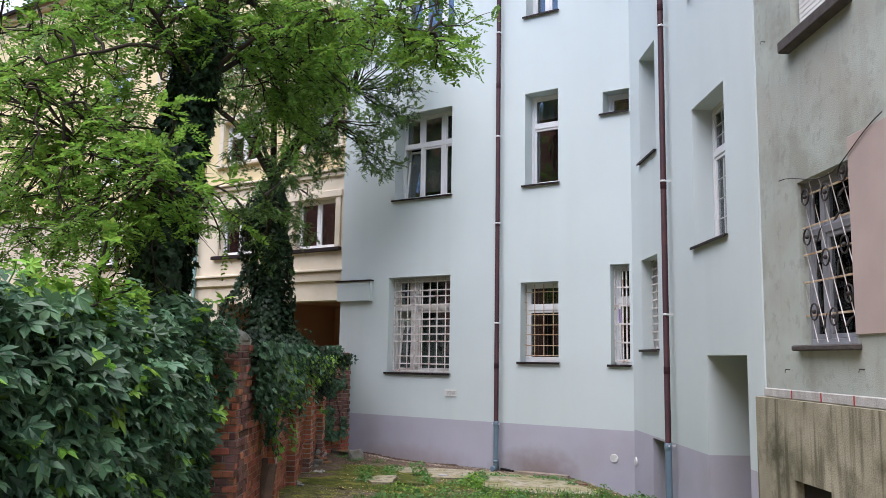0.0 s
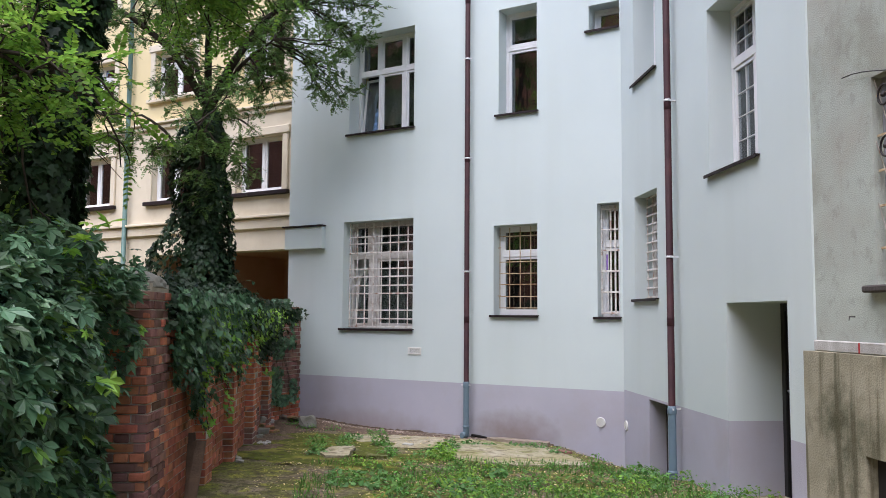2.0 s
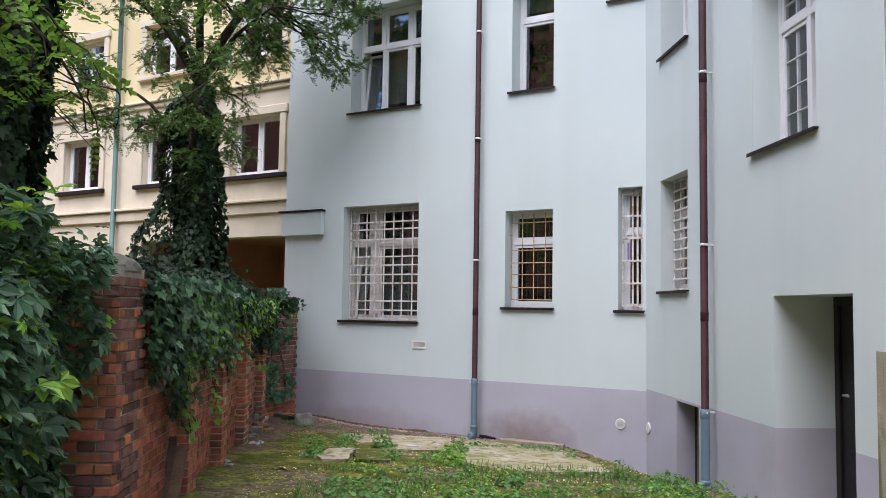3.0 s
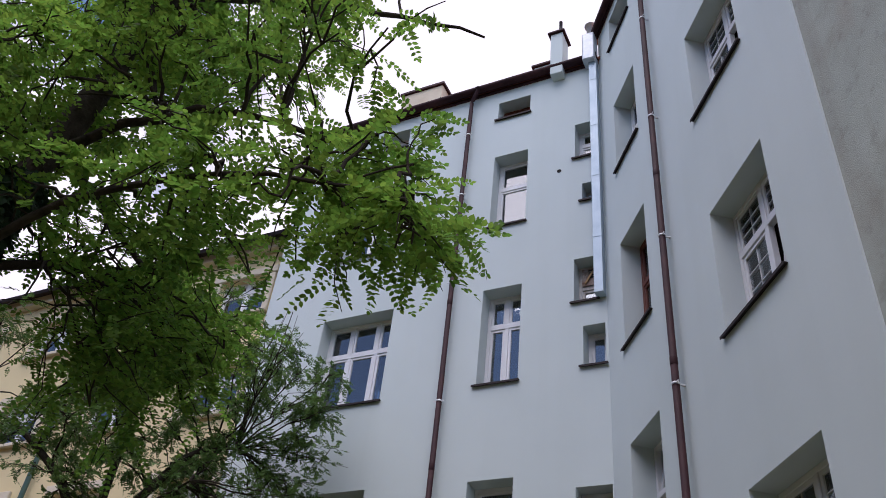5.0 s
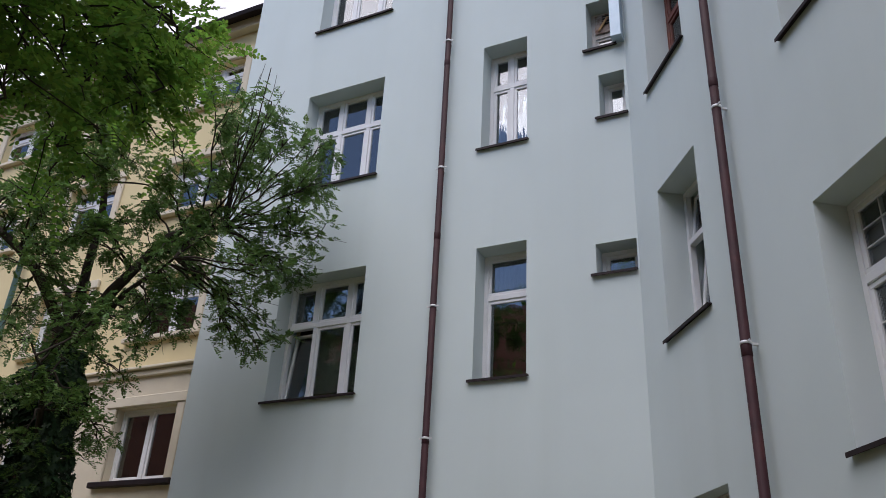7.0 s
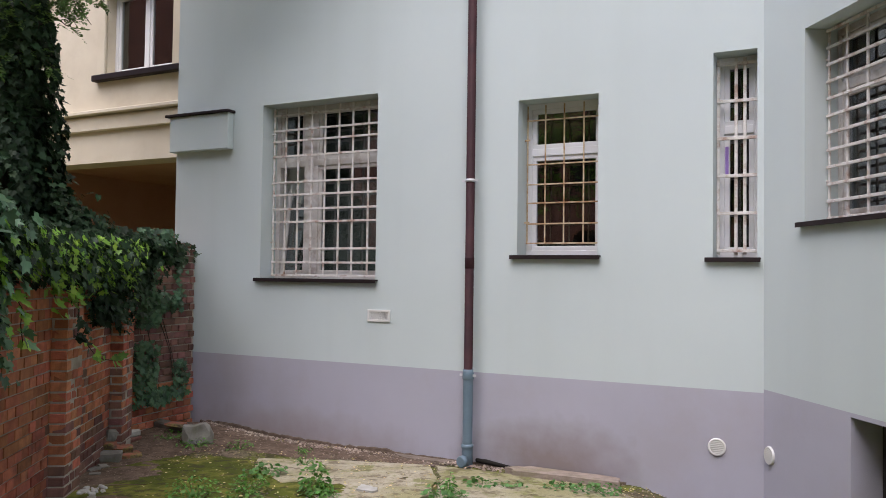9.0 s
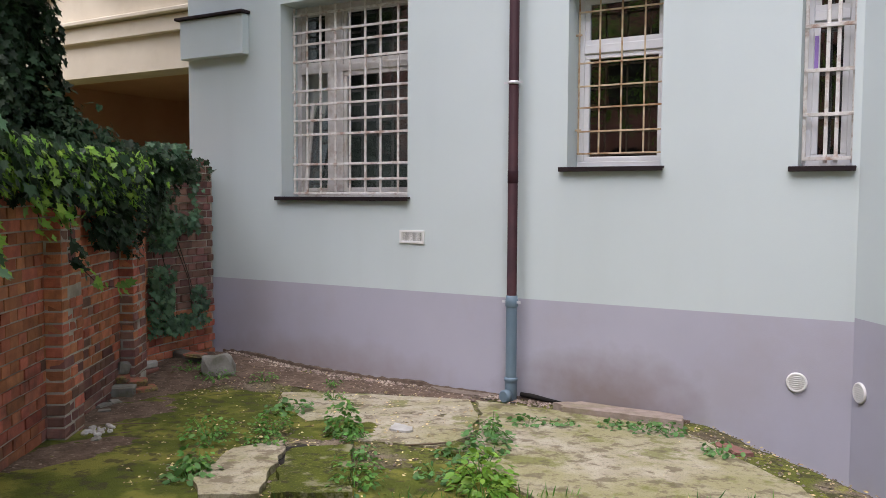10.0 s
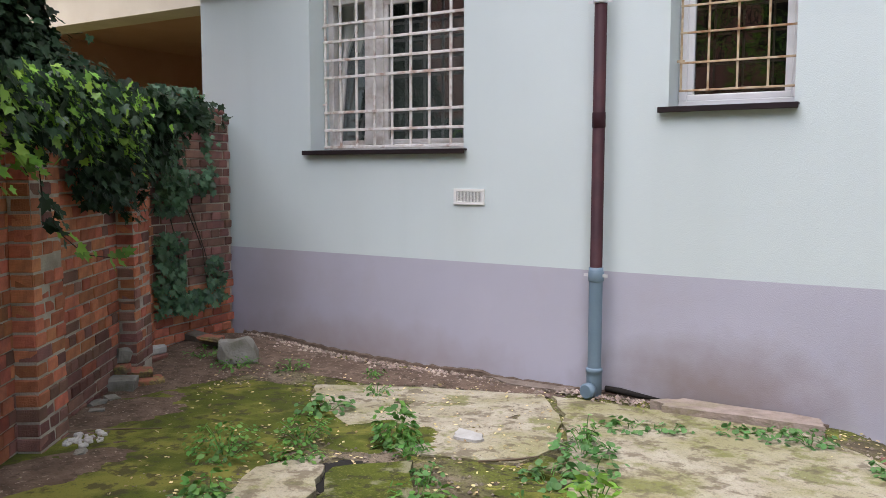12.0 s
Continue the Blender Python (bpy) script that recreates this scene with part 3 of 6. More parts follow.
window(WA, *F_A[4], 0.28, wl + ", single sash with a top light", transom=0.34, curtain=(0.0, 1.0, 0.25, BLIND))
window(WA, *F_A[5], 0.26, "low white window in the corner of the mint wall", transom=None, sill_right=0.0)
window(WA, *F_A[6], 0.28, "white three-light window reflecting blue sky", cols=(0.33, 0.40, 0.27), transom=0.36)
window(WA, *F_A[7], 0.28, "white two-light window reflecting blue sky", cols=(0.5, 0.5), transom=0.33)
window(WA, *F_A[8], 0.26, "small white window with a pale curtain", transom=None, curtain=(0, 1, 0.95, CURTAIN), sill_right=0.03)
boarded = window(WA, *F_A[9], 0.26, "small old wooden window, boarded in its upper part", transom=0.5, frame_mat=PVC_OLD, sill_right=0.02)
window(WA, *F_A[10], 0.28, "white three-light window under the eaves", cols=(0.33, 0.40, 0.27), transom=0.36, curtain=(0.1, 1, 0.5, CURTAIN))
window(WA, *F_A[11], 0.28, "white window with a pale roller blind", transom=0.36, curtain=(0, 1, 0.43, BLIND))
window(WA, *F_A[12], 0.26, "tiny dark window beside the metal duct", transom=None)
window(WA, *F_A[13], 0.26, "small white window beside the metal duct", transom=0.4)
window(WA, *F_A[14], 0.28, "low attic window under the gutter", transom=None)
window(WA, *F_A[15], 0.28, "low attic window under the gutter", transom=None, frame_mat=WOOD_RED)
PEELED = mat("peeling_board_paint", (0.46, 0.43, 0.39), (0.24, 0.13, 0.09), rough=0.9, scale=11, fine=60, bump=0.5, stain=(0.13, 0.06, 0.04), stain_scale=8, stain_amount=0.9)
part("board", block((0.06, -0.03, 0.46), (0.34, -0.012, 0.79), 0.003), PEELED, boarded, "peeling painted board")
for k in range(4):
    part("louvre", block((0.17, -0.042, 0.60 + k * 0.045), (0.335, -0.031, 0.622 + k * 0.045), 0.002), DARK, boarded)
part("batten", block((-0.016, -0.01, -0.13), (0.016, 0.008, 0.13), 0.003), mat("raw_pine_batten", (0.52, 0.33, 0.16), (0.40, 0.24, 0.11), rough=0.8, scale=8, fine=60), boarded, "slanting raw pine batten", pose(0.185, -0.055, 0.60, 0, 32, 0))
# windows of the oblique wing
window(WB, *S_B[0], 0.26, "white window behind a flaking grille in the oblique wall", cols=(1.0,), transom=0.3, frame_mat=PVC_OLD)
window(WB, *S_B[1], 0.30, "white window with upper and lower sash tilted in", transom=0.36, tilt=0, open_upper=True, curtain=(0.3, 1, 0.6, CURTAIN))
window(WB, *S_B[2], 0.30, "red-brown wooden window recessed in the mint wall", transom=0.4, frame_mat=WOOD_RED)
window(WB, *S_B[3], 0.30, "white window recessed in the oblique wall", transom=0.4)
window(WB, *S_B[4], 0.28, "small attic window in the oblique wall", transom=None)
window(WB, *S_B[5], 0.27, "white two-light window with glazing bars, one sash ajar", cols=(0.5, 0.5), transom=0.34, muntin=(2, 4), tilt=1)
window(WB, *S_B[6], 0.27, "white two-light window with glazing bars, one sash ajar", cols=(0.5, 0.5), transom=0.36, muntin=(2, 4), tilt=1)
window(WB, *S_B[7], 0.27, "white two-light window with glazing bars, one sash ajar", cols=(0.5, 0.5), transom=0.36, muntin=(2, 4), tilt=1)
window(WB, *S_B[8], 0.27, "white two-light window with glazing bars", cols=(0.5, 0.5), transom=0.36, muntin=(2, 4))
window(WB, *G_B[0], 0.10, "grey-framed window behind ornamental ironwork", cols=(0.3, 0.7), transom=0.32, sill=False, glass=GLASS_OLD, frame_mat=FRAME_GREY)
window(WB, *G_B[1], 0.16, "window with a closed white roller shutter", transom=0.3, sill=False)
window(WB, *G_B[2], 0.2, "dark old window in grey render", cols=(0.5, 0.5), sill=False)
window(WB, *G_B[3], 0.2, "dark old window in grey render", cols=(0.5, 0.5), sill=False)
window(WB, *G_B[4], 0.2, "dark old window in grey render", cols=(0.5, 0.5), sill=False)

# grilles
grille(WA, -2.61, -1.125, 1.785, 3.665, 0.17, (0.005, 0.115, 0.23, 0.355, 0.475, 0.60, 0.72, 0.855, 0.985), (0.006, 0.082, 0.162, 0.32, 0.396, 0.48, 0.555, 0.71, 0.80, 0.865, 0.957), GRILLE, "flaking white steel bars over the wide window", 0.019)
grille(WA, 0.46, 1.205, 2.13, 3.44, 0.17, (0.01, 0.25, 0.5, 0.755, 0.985), (0.0, 0.14, 0.29, 0.425, 0.57, 0.89), GRILLE_RUST, "thin rusty cream bars over the window", 0.012, brackets=(0.15, 0.75))
grille(WA, 2.215, 2.55, 2.02, 3.69, 0.15, (0.02, 0.45, 0.66, 0.985), (0.02, 0.21, 0.40, 0.59, 0.78, 0.97), GRILLE, "twin flaking bars over the narrow window", 0.022, brackets=())
grille(WB, 0.62, 1.55, 2.27, 3.67, 0.17, (0.01, 0.25, 0.5, 0.75, 0.985), tuple(i / 11 for i in range(12)), GRILLE, "flaking white steel bars over the oblique window", 0.019)

# door recess, frame and leaf
bm = bmesh.new()
cube(bm, (3.70, 0.575, -0.1), (3.78, 0.66, 2.143), 0.005)
cube(bm, (4.92, 0.575, -0.1), (5.0, 0.66, 2.143), 0.005)
cube(bm, (3.78, 0.575, 2.06), (4.92, 0.66, 2.143), 0.005)
door = empty("door_1", WB, "closed black-painted courtyard door in a deep recess", "door", "", "structure")
part("door_frame", bm, DOORDARK, door)
leaf = part("door_leaf", block((3.782, 0.60, 0.2), (4.918, 0.645, 2.058), 0.004), DOORDARK, door)
for z in (0.35, 0.95, 1.5):
    part("panel", block((3.92, 0.588, z), (4.78, 0.599, z + 0.42), 0.006), DOORDARK, leaf)
bm = bmesh.new()
tube(bm, [(3.88, 0.60, 1.25), (3.88, 0.55, 1.25), (3.97, 0.55, 1.25)], [0.011] * 3, 8)
part("door_handle", bm, STEEL, leaf)
tagged(part("doorstep", block((3.65, -0.02, -0.1), (5.05, 0.6, 0.17), 0.01), SLAB, m=WB), "worn concrete doorstep", "step", "", "structure")

# basement hatch beside the second downpipe
hatch = empty("basement_hatch", WB @ pose(1.147, 0.24, -0.35), "weathered grey sheet hatch in the plinth", "hatch")
part("sheet", block((0, 0, 0), (0.713, 0.03, 1.25), 0.004), mat("weathered_sheet", (0.20, 0.215, 0.23), (0.12, 0.12, 0.12), rough=0.7, metal=0.3, scale=5, fine=60, bump=0.4, stain=(0.1, 0.06, 0.04), stain_scale=5), hatch)
part("edge_strip", block((0.0, -0.012, 0.0), (0.035, -0.0005, 1.25), 0.003), IRON, hatch)


# ---- downpipes, gutter, roof ----
def downpipe(m, u, base, joint, top, clamps, label, elbow=True, bend=0.0):
    p = empty("downpipe", m @ pose(u, -0.105, 0), label, "downpipe", "roof drainage")
    r = 0.042
    bm = bmesh.new()
    pts = [(0, 0, joint - 0.02), (0, 0, top - 0.55)]
    if elbow:
        pts += [(0, 0, top - 0.32), (0.0, 0.02, top - 0.22), (bend, -0.10, top - 0.10), (bend, -0.10, top)]
    tube(bm, pts, [r] * len(pts), 18)
    part("shaft", bm, PIPE, p)
    for z in (joint + 0.95, joint + 3.6, joint + 6.3, joint + 9.2):
        bm = bmesh.new()
        ringed(bm, 0, 0, [(z, r + 0.001), (z + 0.004, r + 0.003), (z + 0.10, r + 0.003), (z + 0.104, r + 0.001)], 18)
        part("sleeve", bm, PIPE, p)
    bm = bmesh.new()
    ringed(bm, 0, 0, [(base + 0.16, 0.048), (base + 0.2, 0.048), (base + 0.24, 0.047), (joint - 0.14, 0.047), (joint - 0.101, 0.047), (joint - 0.10, 0.047), (joint - 0.095, 0.052), (joint - 0.090, 0.054), (joint - 0.035, 0.054), (joint - 0.03, 0.052), (joint - 0.025, 0.050), (joint, 0.050)], 20)
    part("standpipe", bm, PIPE_GREY, p, "blue-grey plastic standpipe")
    bm = bmesh.new()
    ringed(bm, 0, 0, [(base - 0.08, 0.053), (base + 0.14, 0.053), (base + 0.17, 0.053), (base + 0.175, 0.058), (base + 0.20, 0.058), (base + 0.205, 0.049)], 20)
    trap = part("cleaning_trap", bm, PIPE_GREY, p)
    bm = bmesh.new()
    ringed(bm, 0, 0, [(0.0, 0.056), (0.045, 0.056), (0.05, 0.050), (0.055, 0.046)], 18)
    part("inspection_cap", bm, PIPE_GREY, trap, m=pose(-0.01, -0.045, base + 0.05, 90, 0, -14))
    for z in clamps:
        bm = bmesh.new()
        ringed(bm, 0, 0, [(z - 0.014, r + 0.001), (z - 0.013, r + 0.006), (z + 0.013, r + 0.006), (z + 0.014, r + 0.001)], 18)
        cube(bm, (-0.012, 0.0, z - 0.010), (0.012, 0.105, z + 0.010))
        cube(bm, (-0.085, -0.012, z - 0.010), (-0.05, -0.003, z + 0.010))
        cube(bm, (0.05, -0.012, z - 0.010), (0.085, -0.003, z + 0.010))
        part("clamp", bm, STEEL, p, "galvanised clamp")
    return p


downpipe(WA, 0.0, 0.03, 0.935, 15.45, (0.88, 2.72, 4.60, 6.28, 8.35, 10.6, 12.6, 14.2), "brown downpipe with a grey standpipe on the mint wall", bend=0.16)
downpipe(WB, 2.31, -0.03, 0.935, 16.0, (0.90, 2.72, 4.65, 7.0, 9.1, 11.3, 13.6), "brown downpipe with a grey standpipe on the oblique wall")

bm = bmesh.new()
sides = 10
for u in (-4.1, 2.62):
    ring = [bm.verts.new((u, -0.13 + 0.085 * math.cos(math.pi + k * math.pi / sides), 15.47 + 0.085 * math.sin(math.pi + k * math.pi / sides))) for k in range(sides + 1)]
    if u < 0:
        first = ring
for k in range(sides):
    bm.faces.new((first[k], ring[k], ring[k + 1], first[k + 1])).smooth = True
gutter = empty("gutter", WA, "brown half-round gutter along the eaves", "gutter", "roof drainage")
gt = part("trough", bm, PIPE, gutter)
gt.modifiers.new("thickness", "SOLIDIFY").thickness = 0.006
part("fascia", block((-4.1, -0.045, 15.352), (2.60, -0.002, 15.50), 0.004), PIPE, gutter)
for k in range(9):
    part("bracket", block((-3.9 + k * 0.8, -0.225, 15.455), (-3.87 + k * 0.8, -0.03, 15.475)), PIPE, gutter)
gutter_b = empty("gutter", WB, "dark gutter along the eaves of the oblique wing", "gutter", "roof drainage")
bm = bmesh.new()
tube(bm, [(0.05, -0.11, 16.16), (5.5, -0.11, 16.16)], [0.075, 0.075], 12)
part("trough", bm, PIPE, gutter_b)
part("fascia", block((0.02, -0.04, 16.102), (5.5, 0.0, 16.25), 0.004), PIPE, gutter_b)
bm = bmesh.new()
cube(bm, (-4.0, -0.1, -0.06), (2.7, 5.5, 0.0), turn=pose(0, 0, 15.50, 22))
tagged(part("roof_main", bm, TILE, m=WA), "red tiled roof slope", "roof", "", "structure")
bm = bmesh.new()
cube(bm, (-0.2, -0.1, -0.06), (17.0, 5.5, 0.0), turn=pose(0, 0, 16.27, 22))
tagged(part("roof_oblique", bm, TILE, m=WB), "red tiled roof slope", "roof", "", "structure")


def chimney(m, lo, hi, cap, label, pipe=False, material=None):
    c = empty("chimney", m, label, "chimney", "chimneys")
    part("shaft", block(lo, hi, 0.01), material or MINT, c)
    part("cap", block((lo[0] - 0.05, lo[1] - 0.05, hi[2]), (hi[0] + 0.05, hi[1] + 0.05, hi[2] + cap), 0.008), PIPE, c)
    if pipe:
        bm = bmesh.new()
        x, y = (lo[0] + hi[0]) / 2 + 0.03, (lo[1] + hi[1]) / 2
        tube(bm, [(x, y, hi[2]), (x, y, hi[2] + 0.6)], [0.035, 0.035], 10)
        part("flue_pipe", bm, IRON, c)


chimney(WA, (1.69, -0.20, 15.20), (1.94, 0.15, 16.45), 0.05, "narrow mint chimney stub standing on the eaves", True)
chimney(WA, (1.10, 0.45, 15.5), (1.46, 0.85, 16.42), 0.06, "small mint chimney on the roof")
chimney(WA, (-2.7, 1.3, 15.9), (-1.6, 1.9, 18.0), 0.08, "wide rendered chimney on the roof", material=CREAM)
duct = empty("ventilation_duct", WA, "galvanised ventilation duct climbing the corner", "duct")
z0 = 9.80
for z1 in (10.9, 12.25, 13.5, 14.75, 15.25):
    part("duct_section", block((2.455, -0.17, z0 + 0.002), (2.60, -0.003, z1), 0.004), ZINC, duct)
    part("seam", block((2.448, -0.176, z1 - 0.02), (2.602, -0.172, z1 + 0.02), 0.002), ZINC, duct)
    z0 = z1
bm = bmesh.new()
cube(bm, (2.36, -0.28, 15.26), (2.60, -0.01, 16.05), 0.02)
part("box", bm, mat("pale_foil_wrap", (0.62, 0.65, 0.70), (0.48, 0.51, 0.56), rough=0.45, metal=0.3, scale=9, fine=30, bump=0.6), duct, "pale foil-wrapped box")
bm = bmesh.new()
ringed(bm, 2.50, -0.12, [(16.05, 0.08), (16.42, 0.08), (16.425, 0.12), (16.45, 0.12), (16.50, 0.05)], 18)
part("flue", bm, STEEL, duct)
# no hole is cut: a near-black plug colours in its shade
bm = bmesh.new()
tube(bm, [(1.83, -0.001, 12.715), (1.83, 0.05, 12.715)], [0.04, 0.04], 14)
tagged(part("vent_hole", bm, VOID, m=pose(0, -0.004, 0)), "small round vent hole in the mint wall, painted near-black", "vent")


# ---- small fittings on the mint walls ----
def round_vent(m, u, z):
    v = empty("round_vent", m @ pose(u, 0, z), "round white plastic vent cover on the plinth", "vent", "wall vents")
    bm = bmesh.new()
    ringed(bm, 0, 0, [(0.0, 0.073), (0.012, 0.073), (0.018, 0.068), (0.018, 0.055), (0.010, 0.054)], 28)
    part("rim", bm, WHITE_PLASTIC, v, m=pose(0, 0, 0, 90))
    for k in range(7):
        z = -0.045 + k * 0.015
        h = math.sqrt(0.056 ** 2 - z * z)
        bm = bmesh.new()
        cube(bm, (-h, -0.019, z - 0.004), (h, -0.011, z + 0.003), 0.001)
        part("slat", bm, WHITE_PLASTIC, v)


round_vent(WA, 2.243, 0.43)
round_vent(WB, 0.10, 0.42)
v = empty("wall_vent", WA @ pose(-1.20, 0, 1.337), "rectangular white vent grille under the barred window", "vent", "wall vents")
bm = bmesh.new()
for lo, hi in (((0, -0.014, 0), (0.268, -0.001, 0.024)), ((0, -0.014, 0.1), (0.268, -0.001, 0.122)), ((0, -0.014, 0.024), (0.026, -0.001, 0.1)), ((0.242, -0.014, 0.024), (0.268, -0.001, 0.1))):
    cube(bm, lo, hi, 0.002)
part("frame", bm, WHITE_PLASTIC, v)
part("backing", block((0.026, -0.003, 0.024), (0.242, -0.001, 0.1)), IRON, v)
for k in range(17):
    part("slat", block((0.031 + k * 0.0125, -0.011, 0.024), (0.037 + k * 0.0125, -0.004, 0.1)), WHITE_PLASTIC, v)

# the rendered box with its sheet-metal lid at the corner of the wing
cb = empty("rendered_wall_box", WA, "mint rendered box on the wall under a brown sheet cover", "wall box")
part("body", block((-3.95, -0.10, 3.215), (-3.05, -0.001, 3.625), 0.008), MINT, cb)
part("cover", block((-4.0, -0.135, 3.627), (-3.03, -0.001, 3.655), 0.004), SILL, cb, "brown sheet-metal cover")

# ---- old house: ledge strip, plinth, ironwork ----
tagged(part("trim_old_house", block((5.47, -0.02, 1.722), (17.0, 0.018, 1.81), 0.008), LIME, m=WB), "strip of bare whitish mortar over the plinth", "trim", "", "structure")
tagged(wall("wall_old_plinth", 5.45, 17.0, -0.3, 1.72, [(6.30, 7.0, 0.55, 1.0)], 0.12, [CONC], WB @ pose(0, -0.10, 0)), "mossy stained concrete plinth with a broken vent hole")
# block behind the opening, coloured near-black for the shade of its depth
tagged(part("vent_cavity", block((6.28, -0.012, 0.53), (7.02, 0.018, 1.02)), VOID, m=WB), "near-black filling painted as the vent hole's shade", "hole", "", "structure")
for s in (6.13, 6.72, 7.29, 7.9):
    tagged(part("paint_mark", block((s - 0.008, -0.0245, 1.725), (s + 0.008, -0.0205, 1.805)), PAINT_RED, m=WB), "thin red paint mark on the mortar strip", "paint mark", "red marks on the ledge")
tagged(part("stone_sill", block((6.24, -0.06, 2.175), (7.38, 0.24, 2.228), 0.012), mat("dark_stone_sill", (0.085, 0.07, 0.062), (0.05, 0.042, 0.04), rough=0.8, scale=9, fine=70, bump=0.5), m=WB), "dark weathered stone window sill", "sill", "old house sills")
tagged(part("stone_sill", block((6.25, -0.09, 5.08), (7.5, 0.24, 5.198), 0.012), bpy.data.materials["dark_stone_sill"], m=WB), "dark weathered stone window sill", "sill", "old house sills")
tagged(part("render_patch", block((7.33, -0.003, 2.3), (9.1, 0.0175, 3.95), 0.004), GREY_PINK, m=WB), "pinkish bare patch in the old render", "wall patch", "", "structure")
sh = empty("roller_shutter", WB @ pose(6.35, 0.10, 5.2), "closed white roller shutter", "shutter")
for k in range(30):
    part("slat", block((0, 0, k * 0.05), (1.03, 0.02, k * 0.05 + 0.046), 0.004), WHITE_PLASTIC, sh)
orn = empty("ornamental_grille", WB @ pose(6.33, 0.045, 2.25), "wrought-iron window guard with slanted bars, rings and leaves", "window grille", "barred window guards")
W_, H_ = 0.98, 1.5
rng = random.Random(5)
for k in range(-3, 6):
    x0, x1 = k * 0.19, k * 0.19 + 0.62
    a, b = max(0.0, -x0 / 0.62), min(1.0, (W_ - x0) / 0.62)
    if b - a > 0.1:
        bm = bmesh.new()
        tube(bm, [(x0 + 0.62 * a, 0, H_ * (1 - a)), (x0 + 0.62 * b, 0, H_ * (1 - b))], [0.0042, 0.0042], 6)
        part("slanted_bar", bm, GRILLE if k % 2 else PVC_OLD, orn, "flaking white slanted bar")
for z in (0.25, 0.56, 0.82, 1.08, 1.38):
    part("crossbar", block((0, 0.008, z - 0.009), (W_, 0.016, z + 0.009), 0.002), GRILLE_RUST, orn)
for x, z in ((0.13, 1.36), (0.52, 1.33), (0.84, 1.44), (0.14, 0.98), (0.48, 0.75), (0.82, 0.82), (0.22, 0.28), (0.58, 0.22), (0.86, 0.40)):
    bm = bmesh.new()
    tube(bm, [(x + 0.07 * math.cos(a * 0.5236), -0.014, z + 0.076 * math.sin(a * 0.5236)) for a in range(13)], [0.0085] * 13, 6, False)
    part("ring", bm, IRON, orn)
    bm = bmesh.new()
    bmesh.ops.create_uvsphere(bm, u_segments=10, v_segments=6, radius=0.021, matrix=Matrix.Translation((x, -0.016, z)))
    part("boss", bm, IRON, orn)
for x, z, a in ((0.30, 0.58, 60), (0.33, 0.9, 50), (0.66, 1.05, 20), (0.68, 0.55, 70), (0.40, 0.1, 65), (0.78, 0.12, 30), (0.3, 1.2, 75), (0.75, 1.25, 15)):
    bm = bmesh.new()
    tube(bm, [(0, 0, 0), (0.05, -0.01, 0), (0.11, -0.012, 0.01), (0.19, -0.005, 0.0)], [0.004, 0.018, 0.013, 0.002], 6)
    for vv in bm.verts:
        vv.co.y *= 0.35
    part("iron_leaf", bm, IRON, orn, m=pose(x, -0.016, z, 0, -a, 0))
bm = bmesh.new()
tube(bm, [(6.0 + 1.9 * k / 14, -0.012, 3.86 - 0.16 * math.sin(k / 14 * math.pi) ** 2 + (0.35 * max(0, k / 14 - 0.6))) for k in range(15)], [0.005] * 15, 5)
tagged(part("cable", bm, IRON, m=WB), "thin loose cable drooping across the old render", "cable")
for s, z in ((5.72, 5.42), (6.02, 2.0), (7.4, 2.02)):
    bm = bmesh.new()
    tube(bm, [(s, 0.03, z), (s, -0.025, z), (s, -0.03, z - 0.03)], [0.006, 0.006, 0.004], 6)
    tagged(part("wall_hook", bm, IRON, m=WB), "rusty iron hook in the old render", "hook", "wall hooks")

# ---- yellow house behind the brick wall ----
WY = pose(0, 0.80, 0)
Y_H = []
for fx in (-6.12, -8.78, -11.5, -14.2):
    for z0, z1 in ((4.55, 5.72), (6.93, 8.05), (9.35, 10.4), (11.65, 12.6)):
        Y_H.append((fx, fx + 1.28, z0, z1))
Y_P = [(-8.75, -4.35, -0.4, 3.33)]
wall("wall_yellow_house", -26.0, -3.0, -0.4, 13.5, Y_H + Y_P, 0.4, [YELLOW, CREAM], WY, 6.25, "cream-yellow rendered house with a passage at ground level")
bm = bmesh.new()
cube(bm, (-9.2, 0.402, -0.4), (-3.4, 5.0, 3.55))
bmesh.ops.delete(bm, geom=[f for f in bm.faces if f.calc_center_median().y < 0.5], context="FACES")
tagged(part("wall_passage", bm, RUSSET, m=WY), "russet-brown walls of the dark passage", "wall", "", "structure")
# this shell too is coloured near-black for unlit rooms
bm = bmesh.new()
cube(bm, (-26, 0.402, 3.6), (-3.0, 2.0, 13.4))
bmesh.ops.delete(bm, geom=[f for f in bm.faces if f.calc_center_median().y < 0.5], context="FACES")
tagged(part("room_walls_yellow", bm, DARK, m=WY), "yellow house rooms painted near-black as if unlit", "room", "", "structure")
for z0, z1, out in ((3.77, 3.98, 0.07), (3.99, 4.05, 0.14), (6.22, 6.32, 0.06), (6.33, 6.38, 0.12), (13.2, 13.45, 0.18)):
    tagged(part("trim_cornice", block((-26, -out, z0), (-3.6, -0.002, z1), 0.012), CREAM, m=WY), "projecting cream stucco cornice", "cornice", "", "structure")
bm = bmesh.new()
cube(bm, (-26.2, -0.45, 0), (-3.0, 5, 0.08), turn=pose(0, 0, 13.5, 25))
tagged(part("roof_yellow", bm, SILL, m=WY), "dark sheet-metal roof edge of the yellow house", "roof", "", "structure")
